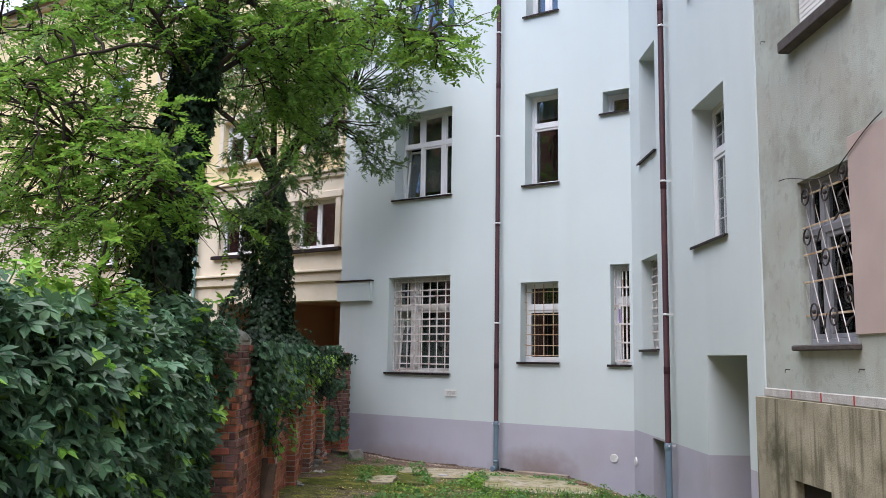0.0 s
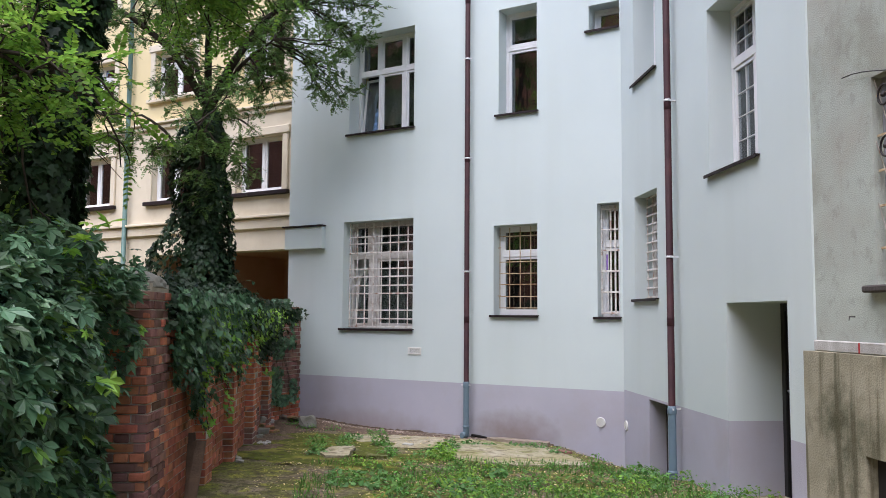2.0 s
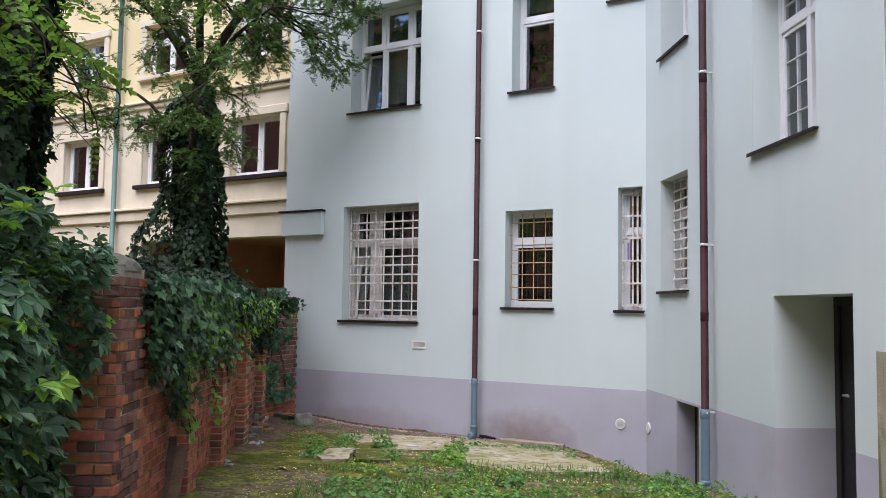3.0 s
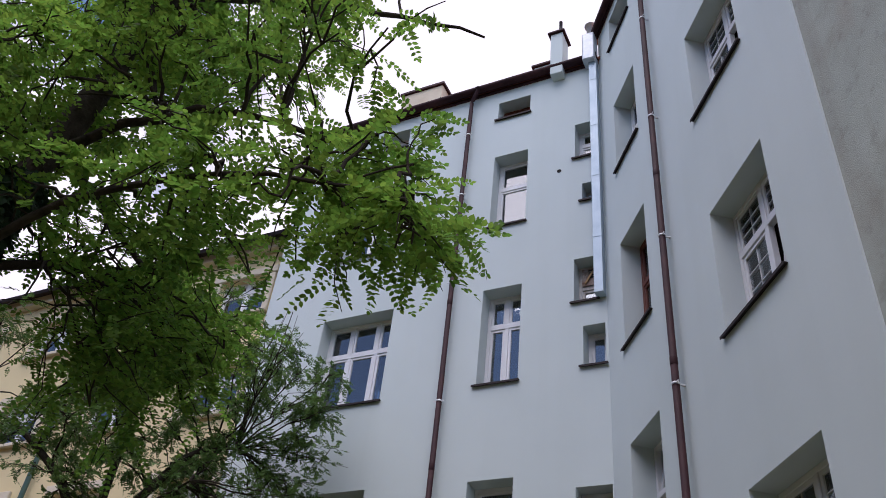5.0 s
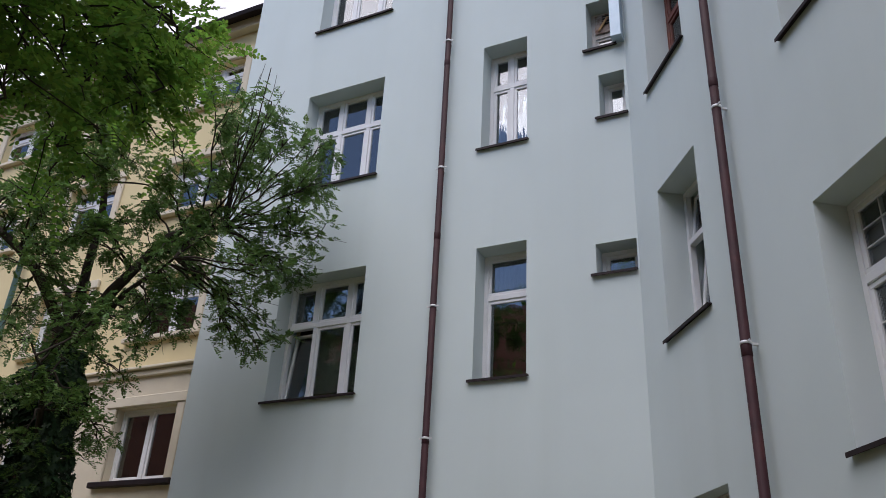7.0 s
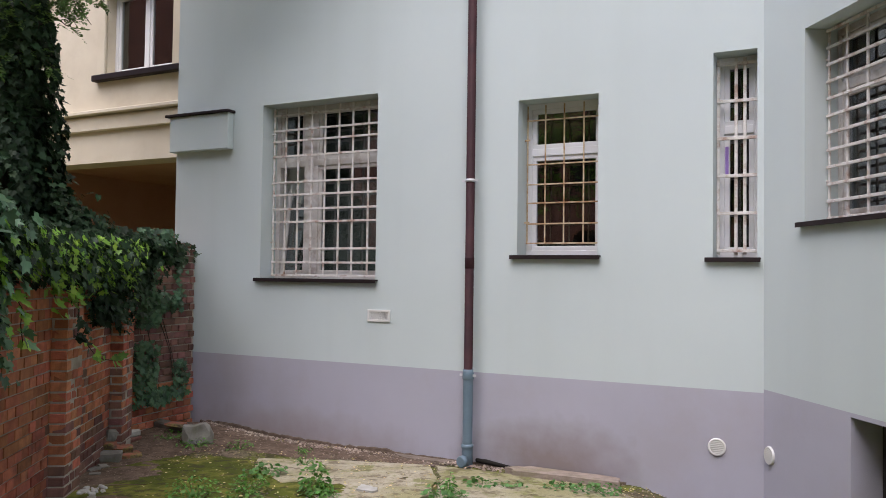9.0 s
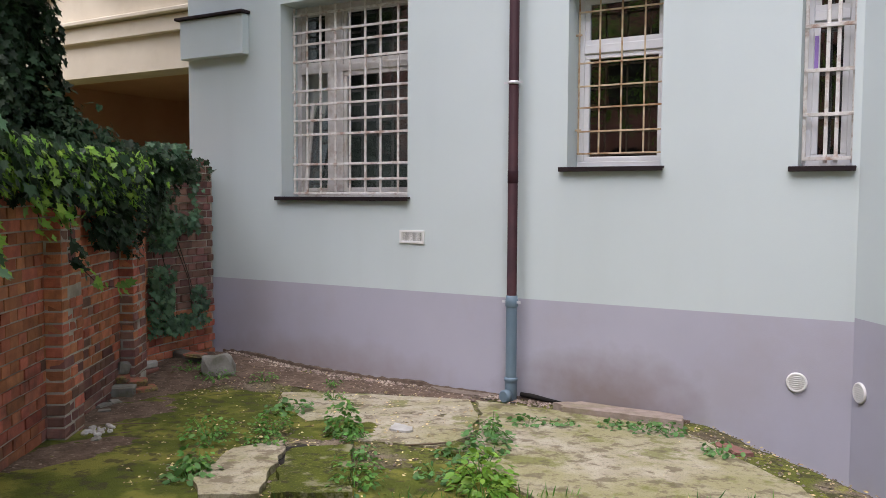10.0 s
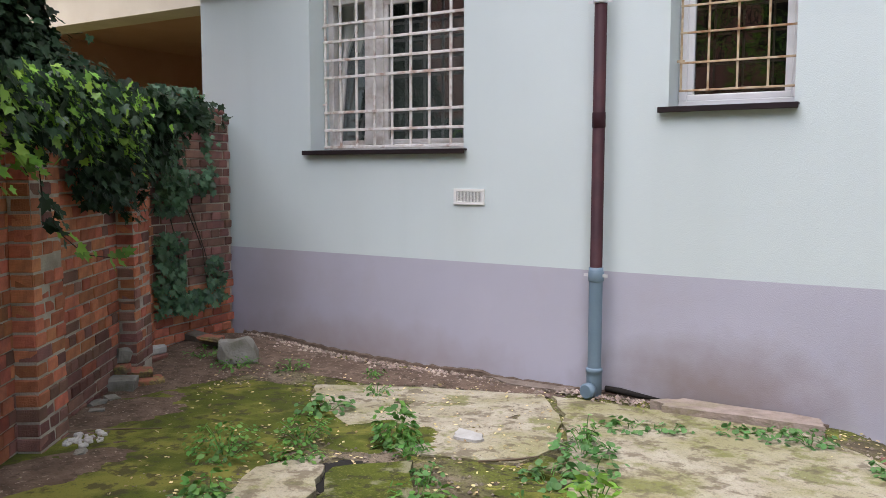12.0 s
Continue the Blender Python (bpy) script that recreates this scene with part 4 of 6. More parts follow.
for h in Y_H:
    window(WY, *h, 0.13, "white two-light window in a cream stucco surround", cols=(0.5, 0.5), transom=None if h[2] < 6 else 0.3, sill=False)
    s = empty("window_surround", WY, "moulded cream stucco window surround", "window surround", "yellow house surrounds")
    a, b, c, d = h
    for nm, lo, hi in (("side_moulding", (a - 0.16, -0.05, c), (a - 0.003, -0.002, d)), ("side_moulding", (b + 0.003, -0.05, c), (b + 0.16, -0.002, d)), ("head_moulding", (a - 0.2, -0.07, d + 0.003), (b + 0.2, -0.002, d + 0.17)), ("sill_moulding", (a - 0.2, -0.11, c - 0.09), (b + 0.2, -0.002, c - 0.003))):
        part(nm, block(lo, hi, 0.012), CREAM if nm != "sill_moulding" else SILL if h[2] < 6 else CREAM, s)
bm = bmesh.new()
tube(bm, [(-9.55, 0.68, -0.1), (-9.55, 0.68, 13.4)], [0.055, 0.055], 12)
tagged(part("downpipe", bm, mat("green_grey_pipe", (0.10, 0.19, 0.17), (0.08, 0.14, 0.13), rough=0.5)), "faded green downpipe on the yellow house", "downpipe", "roof drainage")

# ---- plain walls that close the court behind the camera ----
OLD = mat("plain_brick_red_render", (0.24, 0.115, 0.085), (0.16, 0.08, 0.062), rough=0.95, scale=3, fine=60, bump=0.3)
REAR = pose(4, -24, 0, 0, 0, 166)
R_H = [(u, u + 1.2, z, z + 1.9) for u in (-14.0, -10.6, -7.2, -3.8, -0.4, 3.0, 6.4, 9.8) for z in (1.6, 5.0, 8.4, 11.8)]
wall("wall_rear", -16.0, 14.0, -0.5, 16.2, R_H, 0.4, [OLD], REAR, None, "plain brick-red house closing the court")
# solid near-black slab fills the rear openings in place of dim rooms
tagged(part("room_walls_rear", block((-15.9, 0.402, -0.4), (13.9, 0.9, 16.1)), DARK, m=REAR), "near-black slab painted as unlit rooms of the brick-red house", "room", "", "structure")
# height raised so that the yellow house's panes mirror dark
tagged(part("wall_rear_side", block((-12, 0, -0.5), (10, 0.4, 14.5)), OLD, m=pose(-15, -17, 0, 0, 0, -60)), "plain brick-red wall closing the court", "wall", "", "structure")
# unseen wall, added and coloured dark for the yellow house's panes to mirror
tagged(part("wall_far_side", block((-26.4, -16, -0.5), (-26.0, 0.8, 12)), OLD), "plain brick-red wall added out of view to darken reflections", "wall", "", "structure")


# ---- leaves ----
def spread(shape, faces, centres, normals, tips, sizes):
    """One mesh of many flat pieces: each at its centre, facing its normal, its tip along tips."""
    c, nrm, tip = (np.asarray(a, float) for a in (centres, normals, tips))
    nrm = nrm / np.linalg.norm(nrm, axis=1, keepdims=True)
    side = np.cross(tip, nrm)
    side /= np.linalg.norm(side, axis=1, keepdims=True) + 1e-9
    up = np.cross(nrm, side)
    s = np.asarray(sizes, float)[:, None, None]
    sh = np.asarray(shape, float)
    co = c[:, None] + s * (sh[None, :, 0:1] * side[:, None] + sh[None, :, 1:2] * up[:, None] + sh[None, :, 2:3] * nrm[:, None])
    k = len(sh)
    out = [tuple(i * k + v for v in f) for i in range(len(c)) for f in faces]
    return co.reshape(-1, 3), out


def leaf_mesh(name, batches):
    """batches of (verts, faces) joined into one mesh."""
    vs, fs, base = [], [], 0
    for v, f in batches:
        vs.append(v)
        fs += [tuple(i + base for i in q) for q in f]
        base += len(v)
    me = bpy.data.meshes.new(name)
    me.from_pydata(np.concatenate(vs).tolist(), [], fs)
    return me


OVAL = [(0, 0, 0), (0.26, 0.22, 0.03), (0.30, 0.6, 0.04), (0, 1, 0), (-0.30, 0.6, 0.04), (-0.26, 0.22, 0.03)]
OVAL_F = [(0, 1, 2, 3), (0, 3, 4, 5)]
LOBED = [(0, 0, 0), (0.30, -0.16, 0.03), (0.52, 0.10, 0.07), (0.34, 0.26, 0.05), (0.50, 0.62, 0.09), (0.22, 0.56, 0.04), (0, 1.0, 0), (-0.22, 0.56, 0.04), (-0.50, 0.62, 0.09), (-0.34, 0.26, 0.05), (-0.52, 0.10, 0.07), (-0.30, -0.16, 0.03)]
LOBED_F = [(0, 1, 2, 3, 4, 5, 6), (0, 6, 7, 8, 9, 10, 11)]
HEART = [(0, 0, 0), (0.30, -0.14, 0.03), (0.50, 0.12, 0.06), (0.36, 0.55, 0.05), (0, 1, 0), (-0.36, 0.55, 0.05), (-0.50, 0.12, 0.06), (-0.30, -0.14, 0.03)]
HEART_F = [(0, 1, 2, 3, 4), (0, 4, 5, 6, 7)]
ROUND = [(0, 0, 0), (0.28, -0.12, 0.04), (0.50, 0.12, 0.1), (0.52, 0.42, 0.12), (0.34, 0.74, 0.1), (0, 0.84, 0.04), (-0.34, 0.74, 0.1), (-0.52, 0.42, 0.12), (-0.50, 0.12, 0.1), (-0.28, -0.12, 0.04)]
ROUND_F = [(0, 1, 2, 3, 4, 5), (0, 5, 6, 7, 8, 9)]
PALM, PALM_F = [(0, 0, 0)], []
for a, k in ((0, 1.0), (48, 0.92), (-48, 0.92), (104, 0.68), (-104, 0.68)):
    sa, ca, b = math.sin(radians(a)), math.cos(radians(a)), len(PALM)
    PALM += [(k * (u * ca + v * sa), k * (v * ca - u * sa), w - 0.16 * v * v * k) for u, v, w in ((0.15, 0.32, 0.05), (0.235, 0.6, 0.06), (0, 1.0, 0), (-0.235, 0.6, 0.06), (-0.15, 0.32, 0.05))]
    PALM_F += [(0, b, b + 1, b + 2), (0, b + 2, b + 3, b + 4)]
BLADE = [(-0.05, 0, 0), (0.05, 0, 0), (0.03, 0.6, 0.06), (0, 1, 0.2), (-0.03, 0.6, 0.06)]
BLADE_F = [(0, 1, 2, 3, 4)]


def pinnate(centres, ways, length, pairs, size, rg):
    """Feathered leaves: leaflets in pairs along a hanging midrib."""
    centres, ways = np.asarray(centres, float), np.asarray(ways, float)
    ways = ways / np.linalg.norm(ways, axis=1, keepdims=True)
    n = len(centres)
    flat = rg.normal(0, 0.24, (n, 3)) + (0, 0, 1)
    side = np.cross(ways, flat)
    side /= np.linalg.norm(side, axis=1, keepdims=True)
    nrm = np.cross(side, ways)
    c, q, t, s = [], [], [], []
    long = length * rg.uniform(0.7, 1.2, n)
    for k in range(pairs):
        f = (k + 0.8) / pairs
        spot = centres + ways * (long * f)[:, None] - np.array((0, 0, 1)) * (0.25 * long * f * f)[:, None]
        for sg in (-1, 1):
            c.append(spot)
            t.append(sg * side * 0.9 + ways * 0.45 + rg.normal(0, 0.12, (n, 3)) - (0, 0, 0.15))
            q.append(nrm + rg.normal(0, 0.22, (n, 3)))
            s.append(size * rg.uniform(0.8, 1.15, n) * (0.75 + 0.5 * math.sin(math.pi * f)))
    spot = centres + ways * long[:, None] - np.array((0, 0, 1)) * (0.25 * long)[:, None]
    c.append(spot), t.append(ways), q.append(nrm), s.append(size * np.ones(n))
    return spread(OVAL, OVAL_F, np.concatenate(c), np.concatenate(q), np.concatenate(t), np.concatenate(s))


def bough(start, end, sag, rg, steps=7):
    a, b = np.asarray(start, float), np.asarray(end, float)
    pts = []
    side = rg.normal(0, 0.06 * np.linalg.norm(b - a), 3)
    for k in range(steps + 1):
        f = k / steps
        pts.append(a + (b - a) * f + math.sin(math.pi * f) * (side + np.array((0, 0, sag))) + rg.normal(0, 0.015, 3) * (0 < k < steps))
    return pts


def tree(label, trunk, limbs, clumps, seed, leaf_mat, leaf, spread_r, per_clump, ivy=None, dim=(0.2, 0.12), twig=0.35):
    """trunk: points of the stem; limbs: (trunk point index, end); clumps: (x, y, z, radius, weight)."""
    rg = np.random.default_rng(seed)
    t = empty("tree", pose(*trunk[0]), label, "tree", "trees behind the brick wall")
    back = Matrix.Translation(-Vector(trunk[0]))
    bm = bmesh.new()
    rad = [dim[0] + (dim[1] - dim[0]) * k / (len(trunk) - 1) for k in range(len(trunk))]
    fine, fr = [], []
    for k in range(len(trunk) - 1):
        for j in range(5):
            f = j / 5
            fine.append([a + (b - a) * f for a, b in zip(trunk[k], trunk[k + 1])])
            fr.append((rad[k] + (rad[k + 1] - rad[k]) * f) * rg.uniform(0.93, 1.07))
    fine.append(trunk[-1]), fr.append(rad[-1])
    fr[0] *= 1.5
    tube(bm, fine, fr, 14)
    nodes = []
    for i, end, r in limbs:
        pts = bough(trunk[i], end, 0.25, rg, 9)
        tube(bm, pts, [r * (1 - 0.75 * k / 9) for k in range(10)], 8)
        nodes += pts[3:]
    nodes += [np.array(p, float) for p in trunk[-2:]]
    bm.transform(back)
    part("trunk", bm, BARK, t)
    nodes = np.array(nodes)
    bm = bmesh.new()
    cs, ws = [], []
    for x, y, z, r, wgt in clumps:
        c = np.array((x, y, z))
        near = nodes[np.argmin(np.linalg.norm(nodes - c, axis=1))]
        main = bough(near, c, 0.1, rg, 6)
        tube(bm, main, [0.016 * (1 - 0.11 * k) for k in range(7)], 5, False)
        for _ in range(max(2, int(7 * wgt))):
            v = rg.normal(0, 1, 3) * (1, 1, 0.55)
            v *= r * rg.uniform(0.45, 1.0) / np.linalg.norm(v)
            e = c + v
            f0 = main[int(rg.integers(3, 7))]
            tw = bough(f0, e, 0.05, rg, 5)
            tube(bm, tw, [0.009 * (1 - 0.14 * k) for k in range(6)], 4, False)
            for _ in range(per_clump):
                k = rg.uniform(0.25, 1.0) * 5
                p = np.array(tw[int(k)]) + rg.normal(0, twig * 0.14, 3)
                w = rg.normal(0, 0.8, 3) * (1, 1, 0.45) + v / np.linalg.norm(v) * 0.8 - (0, 0, 0.15)
                cs.append(p), ws.append(w)
    bm.transform(back)
    tagged(part("branchwork", bm, BARK, t), kind="stuff")
    length, pairs, size = leaf
    v, f = pinnate(np.array(cs) - trunk[0], ws, length, pairs, size, rg)
    crown = put("crown", leaf_mesh("crown", [(v, f)]), leaf_mat, t)
    tagged(crown, "", "", "", "stuff")
    if ivy:
        n, top, bulge, foot, size = ivy
        z = rg.uniform(0, 1, n) ** 0.9 * top
        a = rg.uniform(0, 2 * math.pi, n)
        lump = np.array([noise.noise(Vector((math.cos(b) * 1.2, math.sin(b) * 1.2, h * 0.9 + seed))) for b, h in zip(a, z)])
        fx = np.interp(z, [p[2] - trunk[0][2] for p in trunk], [p[0] for p in trunk]) - trunk[0][0]
        fy = np.interp(z, [p[2] - trunk[0][2] for p in trunk], [p[1] for p in trunk]) - trunk[0][1]
        rr = dim[0] + (bulge + (foot - bulge) * np.clip((top - z) / 3.0, 0, 1)) * (0.8 + 1.2 * lump) * np.clip((top - z) / 0.5, 0.3, 1) + rg.uniform(-0.07, 0.04, n)
        out = np.stack([np.cos(a), np.sin(a), 0 * a], 1)
        cen = np.stack([fx, fy, z], 1) + out * rr[:, None]
        v, f = spread(LOBED, LOBED_F, cen, out + rg.normal(0, 0.45, (n, 3)) + (0, 0, 0.35), rg.normal(0, 0.4, (n, 3)) - (0, 0, 1), size * rg.uniform(0.6, 1.25, n))
        tagged(put("ivy", leaf_mesh("ivy", [(v, f)]), IVY, t, "dark ivy wrapped round the trunk"), kind="stuff")
    return t


def cloud(boxes, seed):
    """Clump centres spread through boxes of (x0, x1, y0, y1, z0, z1, count, radius)."""
    rg = np.random.default_rng(seed)
    out = []
    for x0, x1, y0, y1, z0, z1, n, r in boxes:
        for _ in range(n):
            out.append((rg.uniform(x0, x1), rg.uniform(y0, y1), rg.uniform(z0, z1), r * rg.uniform(0.7, 1.2), rg.uniform(0.6, 1.2)))
    return out


# the tall robinia beside the gate pier
T1 = [(0.55, -8.15, 0.3), (0.58, -8.10, 2.0), (0.66, -8.0, 3.6), (0.76, -7.87, 4.9), (0.90, -7.68, 6.0), (1.05, -7.5, 8.0), (1.2, -7.3, 10.5)]
limbs1 = [(3, (3.5, -7.4, 5.1), 0.034), (4, (3.0, -6.6, 6.2), 0.04), (3, (-0.8, -9.0, 6.2), 0.06), (4, (-2.2, -7.2, 7.6), 0.07), (5, (2.9, -5.4, 9.2), 0.05), (5, (0.2, -5.2, 9.5), 0.05), (2, (0.85, -9.6, 4.3), 0.03), (3, (1.3, -9.2, 5.4), 0.035), (2, (-1.2, -8.0, 4.6), 0.04), (6, (1.5, -6.5, 12.0), 0.05), (5, (-1.5, -8.8, 9.6), 0.06), (3, (0.5, -6.0, 5.8), 0.04), (2, (2.0, -9.3, 3.5), 0.03), (4, (-0.3, -5.2, 6.4), 0.045), (3, (0.9, -9.6, 4.6), 0.035)]
clumps1 = [(3.55, -7.35, 4.75, 0.35, 1.0), (3.2, -7.3, 4.95, 0.5, 1.1), (3.0, -7.6, 5.3, 0.6, 1.1), (2.4, -7.7, 5.4, 0.7, 1), (2.0, -7.2, 5.6, 0.7, 1), (3.2, -6.8, 5.6, 0.6, 1), (2.8, -6.7, 6.3, 0.7, 1),
           (0.9, -8.9, 3.2, 0.5, 1.2), (0.5, -9.0, 3.7, 0.6, 1.2), (0.3, -8.9, 2.9, 0.5, 1.1), (-0.2, -8.6, 3.3, 0.6, 1.2), (-0.8, -8.4, 3.6, 0.6, 1), (0.1, -8.2, 2.6, 0.5, 1), (-0.4, -8.0, 2.7, 0.5, 1)]
clumps1 += cloud([(-3.6, 0.2, -9.6, -6.6, 3.2, 6.2, 44, 0.85), (-1.6, 1.2, -9.4, -7.6, 5.0, 8.0, 16, 0.8), (-3.4, 0.8, -9.6, -5.6, 6.2, 9.5, 14, 0.9), (0.2, 2.8, -8.2, -5.8, 6.6, 9.0, 7, 0.85), (-1.5, 2.6, -7.4, -5.0, 8.8, 12.0, 10, 0.95), (1.4, 3.2, -9.6, -8.4, 6.6, 9.0, 4, 0.8), (-1.2, 1.6, -8.8, -6.4, 6.6, 9.6, 16, 0.8)], 11)
for spots, r in (([(1.16, -8.44, 3.95), (0.86, -8.86, 3.95), (1.08, -7.68, 3.15), (0.78, -8.84, 2.82), (0.83, -9.41, 3.17), (0.99, -9.69, 3.61), (0.83, -8.22, 2.54), (1.31, -8.25, 3.41), (0.79, -9.3, 4.24), (1.06, -9.88, 4.25), (0.89, -9.53, 4.9), (0.69, -8.81, 4.84), (1.29, -9.07, 5.14)], 0.42),
                 ([(1.72, -7.78, 5.33), (1.99, -7.39, 5.1), (2.55, -7.68, 5.25), (3.1, -7.73, 4.89), (1.62, -6.32, 5.16), (1.09, -6.7, 4.87), (1.08, -7.48, 4.92), (1.07, -8.31, 5.8), (1.08, -7.84, 6.35), (1.77, -7.64, 6.14), (2.14, -7.35, 6.26), (2.74, -7.33, 5.98), (3.21, -7.23, 5.79), (3.5, -7.23, 5.45), (3.62, -7.32, 4.78)], 0.42),
                 ([(3.48, -7.24, 4.89), (2.94, -7.17, 5.22), (2.25, -7.25, 5.51), (1.57, -7.26, 5.66), (0.85, -7.17, 5.59), (0.62, -7.55, 5.59), (1.22, -6.69, 5.61), (1.18, -6.15, 5.53), (0.53, -6.35, 5.29), (0.23, -6.79, 5.31), (-0.16, -7.01, 4.82), (1.97, -6.65, 5.49), (1.23, -8.32, 6.34), (1.65, -7.87, 6.53), (2.51, -7.76, 6.44)], 0.55),
                 ([(3.16, -7.72, 6.17), (3.4, -7.59, 6.27), (0.87, -7.21, 6.13), (0.42, -7.0, 5.94), (0.93, -6.54, 6.17), (2.82, -6.71, 5.48), (3.3, -6.73, 5.34), (0.65, -6.6, 5.8), (0.1, -6.26, 5.75), (0.51, -5.76, 5.83), (1.93, -6.17, 5.9)], 0.5)):
    clumps1 += [(x, y, z, r * 1.2, 0.4) for x, y, z in spots]
# the thick middle of the crown
for x, y, z in ((-0.1, -7.9, 7.5), (0.8, -7.6, 7.7), (0.2, -7.5, 8.0), (0.5, -8.0, 6.8), (0.3, -7.3, 7.3), (0.8, -6.8, 8.3), (1.7, -7.8, 6.6), (1.35, -7.2, 7.5), (1.1, -7.0, 7.3), (0.4, -7.2, 8.7), (0.3, -7.7, 7.9), (0.3, -7.4, 6.9), (0.4, -7.5, 6.6), (1.1, -7.2, 6.7), (1.7, -7.5, 6.1), (1.0, -7.1, 7.6), (0.6, -6.9, 8.2), (0.0, -7.1, 7.2), (-0.15, -6.5, 9.3), (-0.15, -6.5, 8.2), (0.9, -7.8, 7.2)):
    clumps1.append((x, y, z, 0.55, 0.6))
for x, y, z in ((-0.2, -4.9, 6.2), (-0.5, -5.7, 6.6), (0.0, -5.9, 6.3), (0.3, -5.0, 6.2), (-0.9, -4.9, 6.2), (-0.2, -4.9, 6.7), (-0.4, -5.1, 7.1), (0.0, -5.8, 5.4), (0.1, -5.3, 5.8), (0.5, -5.3, 5.7), (-0.3, -5.1, 7.1), (-0.3, -5.6, 6.5), (0.2, -5.3, 6.3), (-0.7, -4.8, 6.9)):
    clumps1.append((x, y, z, 0.55, 0.5))
for x, y, z in ((0.99, -6.99, 5.20), (0.94, -6.56, 5.33), (0.97, -6.26, 5.81), (0.96, -5.74, 5.84), (0.93, -6.62, 4.98), (0.86, -6.13, 5.19), (0.88, -6.60, 4.67), (0.74, -5.54, 5.56), (1.11, -7.04, 4.84), (1.33, -6.84, 5.32), (1.10, -6.97, 5.51), (0.50, -6.29, 5.23), (0.35, -5.80, 5.37), (0.68, -5.73, 5.69), (0.31, -5.87, 4.98), (0.70, -5.43, 6.13), (0.48, -5.85, 5.91), (0.46, -6.24, 4.95), (0.33, -5.36, 5.49), (-0.06, -9.27, 5.20), (0.38, -8.92, 4.87), (0.58, -8.37, 5.37), (0.24, -9.19, 4.19), (0.30, -8.64, 4.49), (0.20, -9.48, 4.57), (0.73, -7.96, 5.04)):
    clumps1.append((x, y, z, 0.6, 0.8))
for x, y, z in ((1.22, -8.36, 6.35), (1.22, -8.10, 6.82), (1.31, -7.72, 7.00), (1.17, -8.07, 6.16), (1.15, -7.67, 6.55), (1.50, -7.51, 7.32), (1.61, -7.04, 7.42), (1.21, -8.07, 5.57), (1.09, -7.77, 5.23), (0.94, -7.68, 5.68), (2.16, -6.90, 7.70), (2.33, -6.50, 7.81)):
    clumps1.append((x, y, z, 0.6, 0.7))
# sprays that lean out towards the hedge
for x, y, z in ((1.2, -9.3, 4.2), (0.9, -8.5, 5.1), (0.6, -8.5, 5.1), (0.1, -9.4, 4.6), (0.8, -9.3, 4.4), (0.6, -9.1, 5.1), (-0.3, -9.0, 5.3), (0.2, -8.8, 5.4), (0.3, -9.5, 4.7), (1.7, -9.2, 3.9), (1.7, -9.5, 3.6), (1.9, -9.0, 3.95), (2.2, -9.2, 3.6), (1.7, -9.5, 3.95), (2.2, -9.4, 3.5), (1.6, -9.4, 3.7), (1.8, -9.0, 3.4), (1.5, -8.9, 3.0), (1.9, -9.7, 2.9), (1.6, -9.7, 3.2), (1.8, -9.3, 3.4), (1.5, -9.7, 3.0), (1.75, -9.2, 3.1), (2.3, -9.1, 3.1), (2.4, -8.9, 3.25), (1.9, -9.0, 3.3)):
    clumps1.append((x, y, z, 0.42, 0.5))
tree("tall robinia with feathery green leaves and an ivy-clad trunk", T1, limbs1, clumps1, 3, LEAF, (0.26, 9, 0.040), 0.8, 6, ivy=(9500, 5.4, 0.09, 0.14, 0.085), dim=(0.15, 0.07))

# the smaller tree near the wing
T2 = [(-3.92, -2.23, 0.2), (-3.9, -2.2, 2.0), (-3.88, -2.18, 4.0), (-3.87, -2.16, 5.45)]
limbs2 = [(3, (-2.6, -1.3, 7.3), 0.085), (3, (-5.6, -3.6, 7.4), 0.08), (3, (-3.9, -2.6, 8.4), 0.07), (3, (-2.4, -2.2, 6.4), 0.05), (3, (-5.2, -1.6, 6.8), 0.06), (2, (-3.0, -3.2, 4.9), 0.045), (2, (-4.9, -3.4, 5.2), 0.04)]
clumps2 = [(-2.0, -0.85, 5.75, 0.4, 1), (-2.2, -1.0, 6.2, 0.45, 1), (-1.75, -0.7, 6.6, 0.45, 1), (-1.6, -0.6, 7.3, 0.5, 1), (-1.7, -0.7, 8.0, 0.5, 1), (-1.65, -0.75, 8.7, 0.45, 1), (-2.4, -1.1, 7.0, 0.6, 1.1), (-2.5, -1.3, 8.1, 0.6, 1.1), (-2.8, -1.6, 5.9, 0.5, 1), (-2.9, -2.2, 4.3, 0.35, 0.8), (-3.1, -2.9, 4.6, 0.35, 0.8)]
clumps2 += cloud([(-3.6, -2.2, -2.4, -1.0, 6.0, 9.4, 13, 0.6), (-5.8, -3.6, -3.8, -1.6, 5.8, 9.4, 26, 0.65), (-4.6, -2.6, -3.4, -2.4, 4.2, 5.6, 7, 0.4), (-6.2, -4.8, -4.0, -2.4, 4.6, 6.2, 7, 0.5)], 12)
